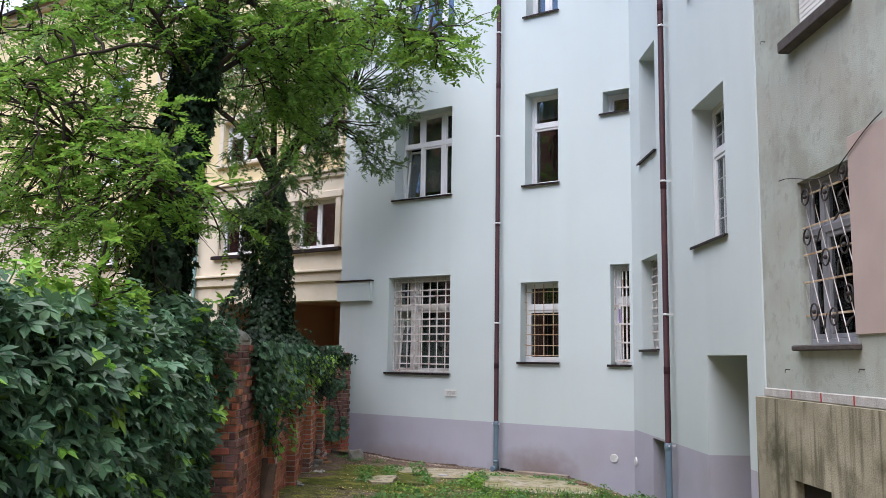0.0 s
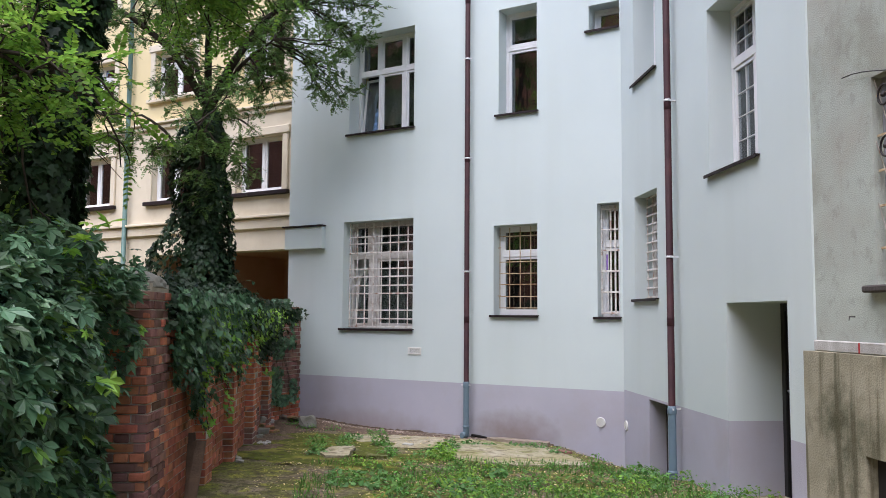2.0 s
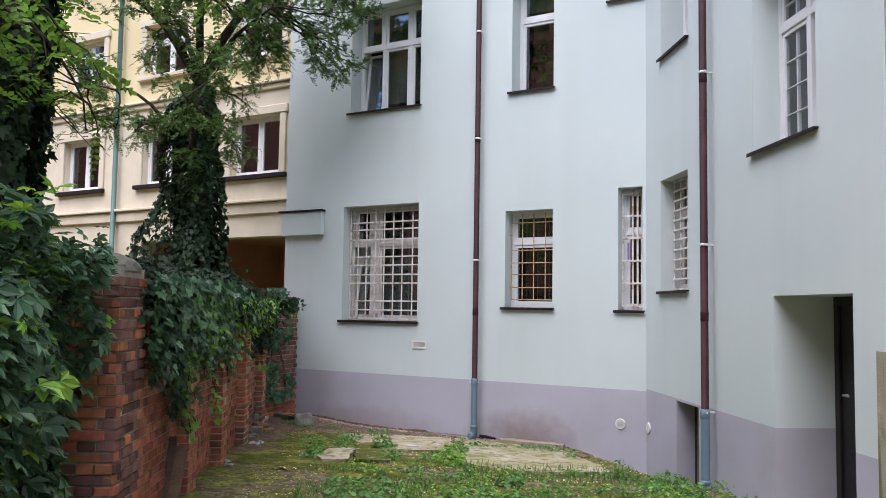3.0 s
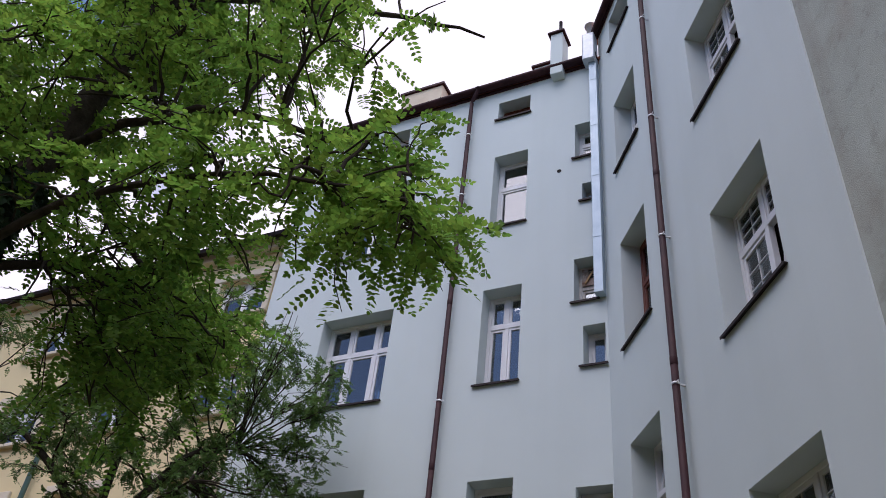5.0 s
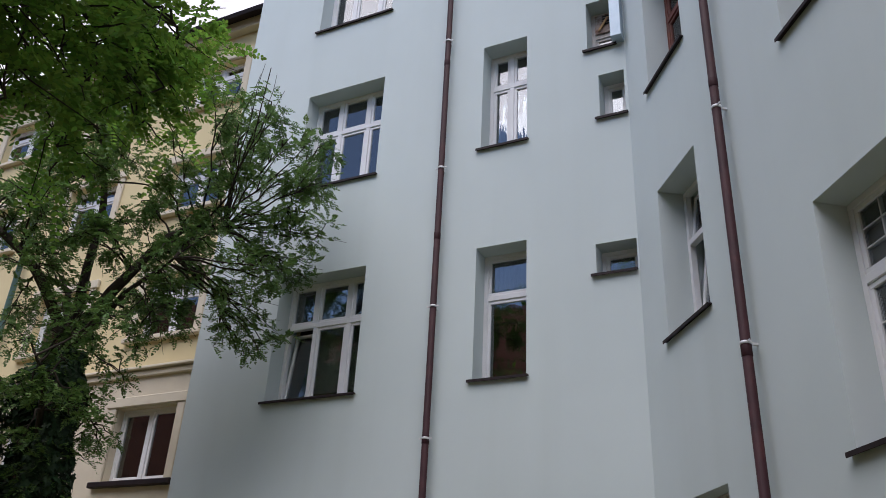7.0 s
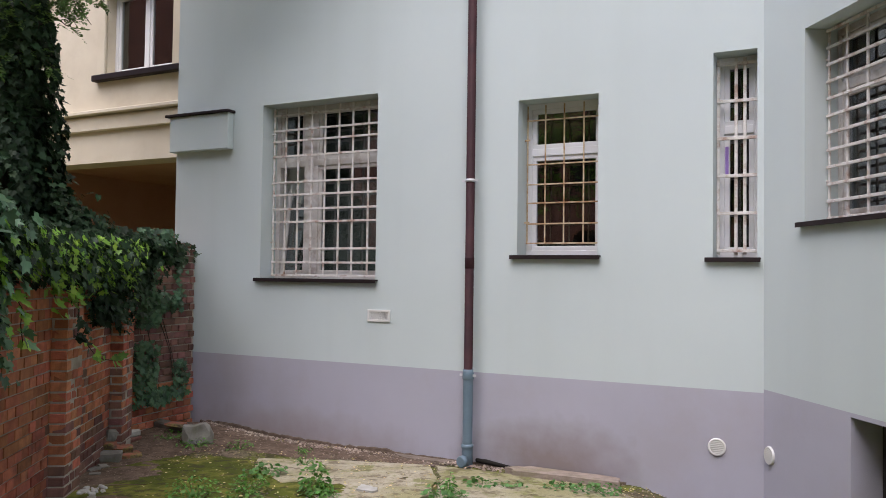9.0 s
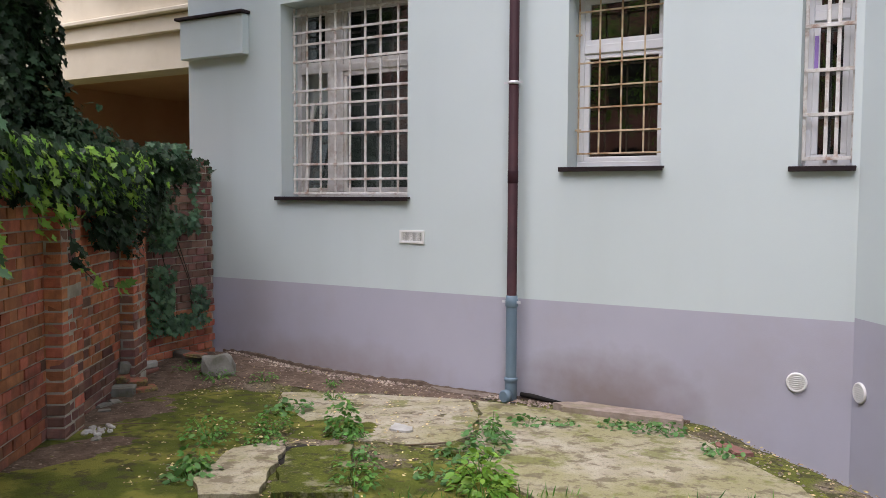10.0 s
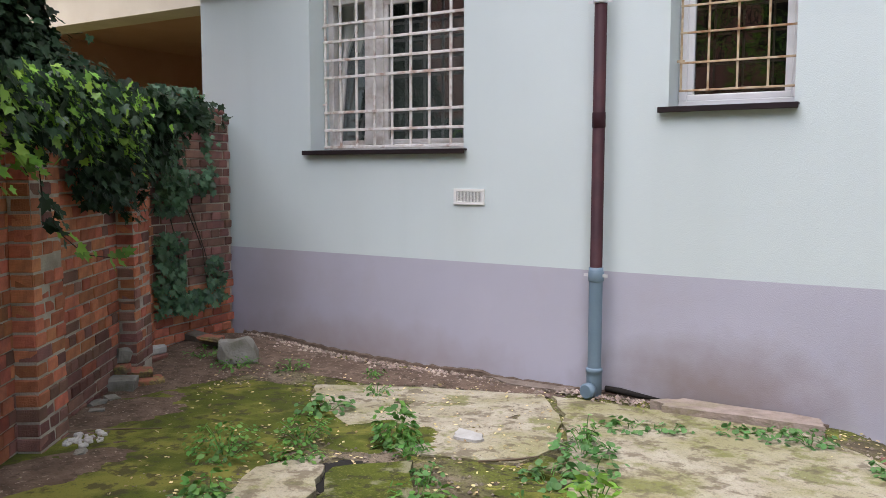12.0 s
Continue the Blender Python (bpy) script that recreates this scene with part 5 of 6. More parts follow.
for spots in ([(-3.63, -3.08, 6.0), (-2.98, -2.58, 6.46), (-2.34, -2.04, 6.61), (-2.01, -1.58, 6.12), (-1.6, -1.2, 6.29), (-2.72, -2.05, 5.67), (-3.61, -2.56, 6.67), (-2.0, -1.3, 5.5), (-1.7, -1.0, 7.15), (-1.6, -0.9, 7.55)],
              [(-1.97, -2.6, 8.5), (-1.6, -1.9, 8.6), (-1.5, -1.5, 8.4), (-1.3, -1.0, 7.9), (-1.7, -1.2, 8.0), (-2.1, -1.8, 8.0), (-2.56, -2.3, 7.87), (-3.06, -2.32, 7.26), (-2.34, -1.9, 7.2), (-1.9, -1.4, 7.2), (-1.5, -0.8, 6.6), (-1.9, -1.1, 6.59), (-3.32, -2.89, 7.57), (-3.76, -2.96, 6.95), (-3.12, -3.0, 8.09)]):
    clumps2 += [(x, y, z, 0.45, 0.9) for x, y, z in spots]
for x, y, z in ((-3.6, -3.0, 6.25), (-4.4, -2.5, 7.7), (-2.8, -1.8, 7.1), (-3.2, -2.6, 6.7), (-3.7, -2.1, 8.1), (-3.6, -2.0, 7.2), (-3.8, -2.4, 8.35), (-4.3, -3.0, 7.35), (-2.9, -2.4, 7.6), (-4.1, -2.3, 8.5), (-4.4, -2.3, 8.1), (-3.8, -2.75, 7.7), (-3.5, -1.4, 7.8), (-3.35, -1.3, 7.1), (-3.0, -2.0, 6.7), (-3.6, -2.7, 7.7), (-3.4, -2.8, 6.7)):
    clumps2.append((x, y, z, 0.45, 0.9))
for x, y, z in ((-3.30, -3.19, 5.12), (-3.34, -2.54, 5.10), (-3.15, -3.05, 4.53), (-3.36, -2.06, 4.71), (-3.14, -1.97, 5.13), (-3.26, -2.34, 3.99), (-3.38, -2.84, 4.06), (-3.00, -1.87, 5.87), (-2.56, -1.62, 5.68), (-1.99, -1.35, 5.64), (-2.19, -1.65, 6.14), (-1.60, -1.71, 6.39), (-0.85, -2.02, 7.71), (-1.05, -2.62, 8.52), (-3.33, -1.90, 4.35), (-3.51, -2.42, 3.75), (-2.85, -2.06, 5.34), (-2.58, -1.99, 6.05)):
    clumps2.append((x, y, z, 0.40, 0.6))
tree("small-leaved dark tree with a thick coat of ivy on its trunk", T2, limbs2, clumps2, 4, LEAF_DARK, (0.14, 6, 0.032), 0.6, 14, ivy=(15000, 5.2, 0.22, 0.52, 0.08), dim=(0.14, 0.10))


# the tree of the neighbouring garden, mirrored in the windows
T3 = [(-5.6, -12.6, 0.1), (-5.5, -12.5, 3.5), (-5.4, -12.4, 7.0), (-5.2, -12.3, 10.5)]
limbs3 = [(1, (-4.0, -11.6, 7.5), 0.06), (2, (-3.6, -12.6, 9.5), 0.06), (2, (-6.6, -11.0, 10.0), 0.06), (3, (-4.4, -11.4, 12.2), 0.05), (3, (-6.2, -13.2, 12.4), 0.05)]
tree("garden tree with dark leaves on a bare trunk", T3, limbs3, cloud([(-7.2, -3.4, -13.6, -10.8, 6.5, 13.0, 46, 0.8)], 33), 6, LEAF_DARK, (0.2, 6, 0.06), 0.8, 8, dim=(0.2, 0.09))


# ---- creeper hedge along the fence ----
def along(s, n, z):
    """A point at s metres along the brick wall line, n metres out into the yard."""
    return np.array((-3.92, 0, 0)) + np.outer(s, (0.57575, -0.81762, 0)) + np.outer(n, (0.81762, 0.57575, 0)) + np.outer(z, (0, 0, 1))


def swell(s, z):
    return np.array([noise.noise(Vector((a * 0.9, b * 1.1, 3.3))) * 0.22 + noise.noise(Vector((a * 2.6, b * 2.6, 7.7))) * 0.12 + noise.noise(Vector((a * 6.5, b * 6.5, 1.7))) * 0.08 for a, b in zip(s, z)])


rg = np.random.default_rng(21)
hedge = empty("creeper_hedge", None, "dense wall of dark creeper leaves over the fence", "hedge")
batch, light = [], []
n = 11500
s = rg.uniform(9.15, 16.6, n)
top = 2.22 + np.array([noise.noise(Vector((a * 1.3, 0, 5))) * 0.22 for a in s])
z = 0.32 + rg.uniform(0, 1, n) * (top - 0.32)
depth = np.where(rg.uniform(0, 1, n) < 0.6, rg.normal(0, 0.045, n), rg.uniform(0.1, 0.5, n))
out = -0.10 - 0.24 * np.clip((10.6 - s) / 1.4, 0, 1) + 1.25 * swell(s, z) - depth - 0.35 * np.clip((z - top + 0.35) / 0.35, 0, 1) ** 2
cen = along(s, out, z)
nrm = np.tile((0.45, 0.26, 0.75), (n, 1)) + rg.normal(0, 0.42, (n, 3))
tip = rg.normal(0, 0.35, (n, 3)) + (0.75, 0.42, -0.55)
pick = rg.uniform(0, 1, n) < 0.05
sz = 0.098 * rg.uniform(0.5, 1.5, n)
tagged(put("leaves", leaf_mesh("leaves", [spread(PALM, PALM_F, cen[~pick], nrm[~pick], tip[~pick], sz[~pick])]), VINE, hedge), kind="stuff")
tagged(put("young_leaves", leaf_mesh("young_leaves", [spread(PALM, PALM_F, cen[pick] + (0.03, 0.02, 0.02), nrm[pick], tip[pick], sz[pick])]), VINE_LIGHT, hedge, "fresh yellow-green leaves"), kind="stuff")
n = 4200
s = rg.uniform(9.1, 16.6, n)
top = 2.20 + np.array([noise.noise(Vector((a * 1.3, 0, 5))) * 0.22 for a in s])
cen = along(s, rg.uniform(-1.0, -0.1, n), top + rg.normal(0, 0.06, n) + 0.05 * rg.exponential(1.0, n))
tagged(put("top_leaves", leaf_mesh("top_leaves", [spread(PALM, PALM_F, cen, rg.normal(0, 0.5, (n, 3)) + (0.35, 0.1, 1), rg.normal(0, 1, (n, 3)) + (0.4, 0.2, 0), 0.10 * rg.uniform(0.5, 1.4, n))]), VINE, hedge), kind="stuff")
shoots, sc, sn, st = bmesh.new(), [], [], []
for k in range(46):
    s0 = rg.uniform(9.6, 15.4)
    q = along([s0], [rg.uniform(-0.6, -0.15)], [2.1])[0]
    e = q + np.array((rg.normal(0, 0.12), rg.normal(0, 0.12), rg.uniform(0.2, 0.42)))
    p = bough(q, e, 0.02, rg, 6)
    tube(shoots, p, [0.004] * 7, 4, False)
    for c in p[1:]:
        for _ in range(2):
            w = rg.normal(0, 1, 3) * (1, 1, 0.3)
            sc.append(np.array(c) + 0.03 * w), sn.append(rg.normal(0, 0.4, 3) + (0.2, 0.1, 1)), st.append(w)
tagged(part("shoot", shoots, WEED, hedge), kind="stuff")
tagged(put("shoot_leaves", leaf_mesh("shoot_leaves", [spread(PALM, PALM_F, sc, sn, st, 0.075 * rg.uniform(0.5, 1.3, len(sc)))]), VINE_LIGHT, hedge, "fresh yellow-green shoot leaves"), kind="stuff")
bm = bmesh.new()
for k in range(46):
    a = 9.6 + k * 0.15
    p = [along([a + 0.1 * math.sin(k + j)], [-0.45 + 0.05 * math.sin(k * 3 + j)], [0.2 + j * 0.4])[0] for j in range(6)]
    tube(bm, p, [0.012] * 6, 5, False)
tagged(part("stem", bm, BARK, hedge), kind="stuff")
fence = empty("board_fence", None, "dark weathered board fence hidden under creeper", "fence")
for k in range(44):
    c = along([10.0 + k * 0.15], [-0.72], [0.2])[0]
    part("board", block((-0.07, -0.012, 0), (0.07, 0.012, 1.85)), BARK, fence, m=pose(*c, 0, 0, ANG))

# robinia shoots that stand up over the hedge
shoot = empty("robinia_shoot", pose(*along([13.15], [-0.5], [0.3])[0]), "young robinia shoot with fresh and yellow leaves", "shrub")
rg = np.random.default_rng(8)
bm = bmesh.new()
cs, ws = [], []
for k in range(9):
    a = np.array((0, 0, 1.2)) + rg.normal(0, 0.1, 3)
    e = np.array((rg.uniform(-0.9, 0.5), rg.uniform(-0.6, 0.9), rg.uniform(1.9, 2.6)))
    p = bough(a, e, 0.15, rg, 6)
    tube(bm, p, [0.01] * 7, 5, False)
    for q in p[2:]:
        for _ in range(5):
            cs.append(q), ws.append(rg.normal(0, 0.8, 3) + (0, 0, 0.1))
tube(bm, [(0, 0, 0), (0, 0, 1.3)], [0.03, 0.02], 7)
tagged(part("stem", bm, BARK, shoot), kind="stuff")
tagged(put("leaves", leaf_mesh("leaves", [pinnate(cs[:-30], ws[:-30], 0.2, 7, 0.045, rg)]), LEAF, shoot), kind="stuff")
tagged(put("yellow_leaves", leaf_mesh("yellow_leaves", [pinnate(cs[-12:], ws[-12:], 0.14, 6, 0.03, rg)]), LEAF_YELLOW, shoot, "yellowed leaves"), kind="stuff")

# ---- ivy over the brick wall ----
ivy = empty("wall_ivy", None, "dark ivy tumbling over the top of the brick wall", "ivy")
rg = np.random.default_rng(31)
sets = []


def curtain_of_leaves(s0, s1, z_top, hang, out, n, size, rgx, wave=1.7):
    s = rgx.uniform(s0, s1, n)
    low = hang * (0.45 + 0.75 * np.abs(np.array([noise.noise(Vector((a * wave, 1.1, z_top))) for a in s]) * 1.8))
    z = z_top + 0.16 - rgx.uniform(0, 1, n) ** 1.2 * (low + 0.16)
    o = out + rgx.exponential(0.06, n) + 0.10 * np.clip((z - z_top + 0.4), 0, 0.5)
    return spread(LOBED, LOBED_F, along(s, o, z), np.tile((0.75, 0.5, 0.5), (n, 1)) + rgx.normal(0, 0.42, (n, 3)), rgx.normal(0, 0.4, (n, 3)) + (0.1, 0.05, -1), size * rgx.uniform(0.55, 1.3, n))


tagged(put("hanging_leaves", leaf_mesh("hanging_leaves", [curtain_of_leaves(5.0, 8.3, 2.05, 1.1, -0.10, 4600, 0.074, rg)]), VINE, ivy, "mid-green hanging ivy leaves"), kind="stuff")
sets.append(curtain_of_leaves(2.3, 5.3, 1.92, 0.20, -0.06, 2400, 0.062, rg))
sets.append(curtain_of_leaves(1.25, 2.4, 1.92, 0.50, -0.12, 1500, 0.062, rg))
for s0, s1, n0, n1, z0, z1, n in ((0.5, 8.5, -0.75, -0.05, 1.86, 2.10, 4200), (1.0, 3.4, -1.3, -0.3, 1.95, 2.2, 2400), (5.0, 8.4, -0.9, -0.1, 2.0, 2.35, 2200)):
    cen = along(rg.uniform(s0, s1, n), rg.uniform(n0, n1, n), rg.uniform(z0, z1, n))
    sets.append(spread(LOBED, LOBED_F, cen, rg.normal(0, 0.55, (n, 3)) + (0.3, 0.1, 0.9), rg.normal(0, 1, (n, 3)) - (0, 0, 0.3), 0.068 * rg.uniform(0.55, 1.3, n)))
tagged(put("leaves", leaf_mesh("leaves", sets), IVY, ivy), kind="stuff")
sets = [curtain_of_leaves(5.2, 7.9, 1.9, 0.95, -0.02, 260, 0.06, rg), curtain_of_leaves(2.2, 5.0, 1.92, 0.24, 0.02, 420, 0.055, rg)]


def strand(pts, n0, size, count, rgx):
    """A trailing ivy shoot along (s, z) points of the wall: its leaves and its stem."""
    f = np.linspace(0, len(pts) - 1, count)
    s = np.interp(f, range(len(pts)), [p[0] for p in pts])
    z = np.interp(f, range(len(pts)), [p[1] for p in pts])
    cen = along(s, n0 + 0.02 * np.sin(f * 4), z)
    tube(stems, cen[::4].tolist(), [0.003] * len(cen[::4]), 5, False)
    k = len(cen)
    return spread(LOBED, LOBED_F, cen + rgx.normal(0, 0.018, (k, 3)), rgx.normal(0, 0.35, (k, 3)) + (0.8, 0.25, 0.6), rgx.normal(0, 0.7, (k, 3)) + (0.1, 0.2, -0.4), size * rgx.uniform(0.55, 1.3, k))


stems = bmesh.new()
dark = [strand([(3.97, 1.9), (3.86, 1.78), (3.81, 1.66), (3.77, 1.46), (3.64, 1.35), (3.57, 1.26)], 0.05, 0.066, 34, rg)]
n = 620
a, r = rg.uniform(0, 2 * math.pi, n), np.sqrt(rg.uniform(0, 1, n))
dark.append(spread(LOBED, LOBED_F, along(2.55 + 0.48 * r * np.cos(a), -0.12 + rg.exponential(0.07, n), 1.62 + 0.27 * r * np.sin(a)), rg.normal(0, 0.4, (n, 3)) + (0.8, 0.3, 0.5), rg.normal(0, 0.4, (n, 3)) - (0, 0, 1), 0.068 * rg.uniform(0.6, 1.3, n)))
# skirt of ivy between the tree and the wall top
n = 5500
f = rg.uniform(0, 1, n)
cen = np.stack([-3.75 + 0.85 * f, -2.1 + 0.9 * f, 0 * f], 1) + rg.normal(0, 0.15, (n, 3)) * (1, 1, 0)
cen[:, 2] = 1.9 + (0.9 * np.exp(-5 * f) + 0.40 - 0.22 * f) * rg.uniform(0, 1, n)
dark.append(spread(LOBED, LOBED_F, cen, rg.normal(0, 0.45, (n, 3)) + (0.7, 0.1, 0.6), rg.normal(0, 0.5, (n, 3)) - (0, 0, 0.9), 0.07 * rg.uniform(0.55, 1.3, n)))
tagged(put("trailing_leaves", leaf_mesh("trailing_leaves", dark), IVY, ivy), kind="stuff")
for pts, n0, count in (([(3.57, 1.26), (3.29, 1.14), (2.88, 1.05), (2.48, 1.05)], 0.05, 11), ([(3.97, 1.95), (3.54, 1.84), (3.1, 1.8), (2.66, 1.77), (2.2, 1.61)], 0.06, 42), ([(4.94, 1.95), (4.39, 1.72), (4.06, 1.66), (3.9, 1.55)], 0.06, 30), ([(5.6, 1.95), (5.2, 1.8), (4.95, 1.6), (4.8, 1.35)], 0.05, 30), ([(4.3, 1.9), (4.28, 1.7), (4.22, 1.5)], 0.04, 16), ([(6.6, 1.8), (6.5, 1.4), (6.3, 1.05), (6.2, 0.8)], 0.05, 34), ([(7.6, 1.7), (7.5, 1.2), (7.4, 0.8)], 0.05, 30)):
    sets.append(strand(pts, n0, 0.072, count, rg))
tagged(part("stem", stems, BARK, ivy), kind="stuff")
tagged(put("young_leaves", leaf_mesh("young_leaves", sets), VINE_LIGHT, ivy, "light green young ivy leaves"), kind="stuff")

# ---- yard: slabs, stones, weeds ----
def slab(name, pts, thick, material, label, category, group="", lift=0.012):
    bm = bmesh.new()
    fine = []
    r2 = random.Random(len(pts) + int(100 * abs(pts[0][0])))
    for a, b in zip(pts, pts[1:] + pts[:1]):
        for k in range(4):
            f = k / 4
            fine.append((a[0] + (b[0] - a[0]) * f + r2.uniform(-0.02, 0.02), a[1] + (b[1] - a[1]) * f + r2.uniform(-0.02, 0.02)))
    up = [bm.verts.new((x, y, height(x, y) + lift + thick)) for x, y in fine]
    lo = [bm.verts.new((x, y, height(x, y) - 0.08)) for x, y in fine]
    bm.faces.new(up)
    for k in range(len(fine)):
        j = (k + 1) % len(fine)
        bm.faces.new((lo[k], lo[j], up[j], up[k]))
    bmesh.ops.triangulate(bm, faces=[f for f in bm.faces if len(f.verts) > 4])
    bmesh.ops.recalc_face_normals(bm, faces=bm.faces)
    return tagged(part(name, bm, material), label, category, group)


slab("concrete_slab", [(-1.75, -0.98), (-1.1, -0.62), (-0.29, -0.30), (0.02, -0.75), (0.30, -1.35), (0.22, -1.75), (-0.35, -1.95), (-1.0, -1.65), (-1.5, -1.35)], 0.001, SLAB, "worn concrete slab with moss, cracked along its edge", "slab", "yard slabs")
slab("concrete_slab", [(-0.22, -0.34), (0.15, -0.30), (1.48, -0.30), (1.92, -0.80), (2.42, -1.30), (2.75, -1.75), (2.0, -2.35), (1.28, -2.40), (0.62, -2.0), (0.34, -1.35), (0.06, -0.75)], 0.012, SLAB, "large weathered concrete slab sloping from the wall", "slab", "yard slabs")
slab("concrete_slab", [(-0.52, -3.15), (-0.76, -2.62), (-0.63, -2.32), (-0.50, -2.42), (-0.26, -2.80), (0.0, -3.22), (-0.25, -3.4)], 0.035, SLAB, "broken piece of pale concrete slab", "slab", "yard slabs")
slab("concrete_slab", [(-0.46, -2.40), (-0.20, -2.10), (0.28, -2.74), (0.38, -2.93), (0.05, -3.15), (-0.2, -2.80)], 0.035, SLAB_MOSS, "broken concrete slab under a mat of moss", "slab", "yard slabs")
slab("wall_kerb", [(0.62, -0.04), (1.46, -0.04), (1.50, -0.26), (0.55, -0.30), (0.45, -0.20)], 0.055, mat("crumbling_pink_concrete", (0.40, 0.32, 0.27), (0.25, 0.195, 0.16), rough=1, scale=9, fine=60, bump=1.0, stain=(0.22, 0.20, 0.09), stain_scale=4), "crumbling concrete kerb along the foot of the wall", "kerb")
slab("wall_kerb", [(-0.9, -0.04), (-0.17, -0.04), (-0.22, -0.16), (-0.6, -0.18)], 0.015, mat("gravelly_rubble", (0.25, 0.20, 0.16), (0.15, 0.115, 0.09), rough=1, scale=14, fine=60, bump=1.0), "strip of rubble and grit along the wall foot", "kerb")
slab("brick_edge", [(1.9, -0.55), (2.08, -0.75), (1.98, -0.82), (1.8, -0.62)], 0.02, BRICK_DARK, "broken red brick at the slab edge", "brick")
slab("brick_edge", [(0.30, -1.62), (0.55, -1.72), (0.60, -1.95), (0.34, -1.86)], 0.022, SLAB_MOSS, "mossy brick set between the slabs", "brick")
slab("mortar_patch", [(-0.32, -1.42), (-0.14, -1.44), (-0.10, -1.56), (-0.25, -1.58)], 0.016, LIME, "thin pale mortar patch on the slab", "patch")
# near-black tube takes the place of the shade in a gap
bm = bmesh.new()
tube(bm, [(0.05, -0.012, 0.075), (0.16, -0.014, 0.07), (0.30, -0.014, 0.055), (0.46, -0.012, 0.05)], [0.018, 0.022, 0.018, 0.004], 8)
tagged(part("wall_gap", bm, VOID), "near-black tube painted as shade under the render foot", "gap", "", "structure")


def stone(x, y, size, seed, material, label, category="stone", group="loose stones", flat=0.6):
    bm = bmesh.new()
    bmesh.ops.create_icosphere(bm, subdivisions=2, radius=1)
    for v in bm.verts:
        k = 1 + 0.35 * noise.noise(v.co * 1.3 + Vector((seed, 0, 0)))
        v.co = Vector((max(-0.75, min(0.75, v.co.x)) * size[0], max(-0.7, min(0.7, v.co.y)) * size[1], max(-0.6, min(0.6, v.co.z)) * size[2])) * k
    tagged(part("stone", bm, material, m=pose(x, y, height(x, y) + size[2] * 0.40, seed * 7 % 20, seed * 13 % 15, seed * 47 % 360)), label, category, group)


def rubble(x, y, lift, size, turn, tilt, material, label):
    """A broken block or half brick with chipped corners."""
    bm = bmesh.new()
    r = random.Random(int(1000 * (x + y) + 100 * lift))
    cube(bm, (-size[0] / 2, -size[1] / 2, 0), (size[0] / 2, size[1] / 2, size[2]), 0.012)
    for v in bm.verts:
        v.co += Vector((r.uniform(-0.012, 0.012), r.uniform(-0.01, 0.01), r.uniform(-0.008, 0.008)))
    tagged(part("rubble_block", bm, material, m=pose(x, y, height(x, y) + lift, tilt, tilt * 0.6, turn)), label, "rubble", "rubble by the wall")


OLD_BRICK = layered(mat("lichened_brick", (0.36, 0.13, 0.08), (0.22, 0.09, 0.06), rough=0.95, scale=12, fine=90, bump=0.7), ((7, 0.48, 0.56, (0.24, 0.21, 0.07), 0.85), (16, 0.53, 0.6, (0.12, 0.085, 0.06), 0.8)))
rubble(-2.74, -1.92, -0.012, (0.27, 0.14, 0.115), 38, 2, STONE, "pale block of stone in front of the rubble")
rubble(-2.90, -1.86, -0.012, (0.20, 0.14, 0.12), 60, 3, OLD_BRICK, "broken brick under the rubble heap")
rubble(-2.84, -1.84, 0.106, (0.18, 0.11, 0.065), 20, 5, OLD_BRICK, "lichened half brick on top of the heap")
rubble(-2.83, -1.80, 0.172, (0.10, 0.07, 0.10), 70, 14, STONE, "upright lichened stone on the heap")
rubble(-2.93, -1.93, 0.106, (0.11, 0.08, 0.09), 15, 12, STONE, "grey stone on top of the heap")
rubble(-2.70, -1.70, -0.012, (0.22, 0.11, 0.075), 70, 3, OLD_BRICK, "lichened brick lying by the heap")
rubble(-2.76, -1.71, 0.062, (0.17, 0.10, 0.06), 50, 8, OLD_BRICK, "broken brick leaning on another")
rubble(-2.72, -2.13, -0.01, (0.13, 0.10, 0.07), 25, 4, BRICK_DARK, "sooty brick piece at the wall foot")
rubble(-3.22, -1.22, -0.01, (0.22, 0.11, 0.07), 100, 3, BRICK_DARK, "dark brick at the corner of the wall")
rubble(-3.22, -1.22, 0.06, (0.20, 0.10, 0.06), 96, 2, LIME, "mortar-covered brick stacked in the corner")
rubble(-3.05, -0.78, 0.085, (0.2, 0.12, 0.03), 10, 4, OLD_BRICK, "broken red tile on the timber")
stone(-2.66, -0.86, (0.19, 0.15, 0.19), 5, STONE, "rounded boulder at the end of a beam")
for k, (x, y, a) in enumerate(((-2.35, -2.35, 0.05), (-2.5, -2.25, 0.06), (-1.7, -2.92, 0.05), (-1.05, -4.15, 0.06), (-0.85, -4.3, 0.05), (-2.55, -2.1, 0.05))):
    stone(x, y, (a * 1.3, a, a * 0.6), 20 + k, STONE, "small loose stone on the soil")


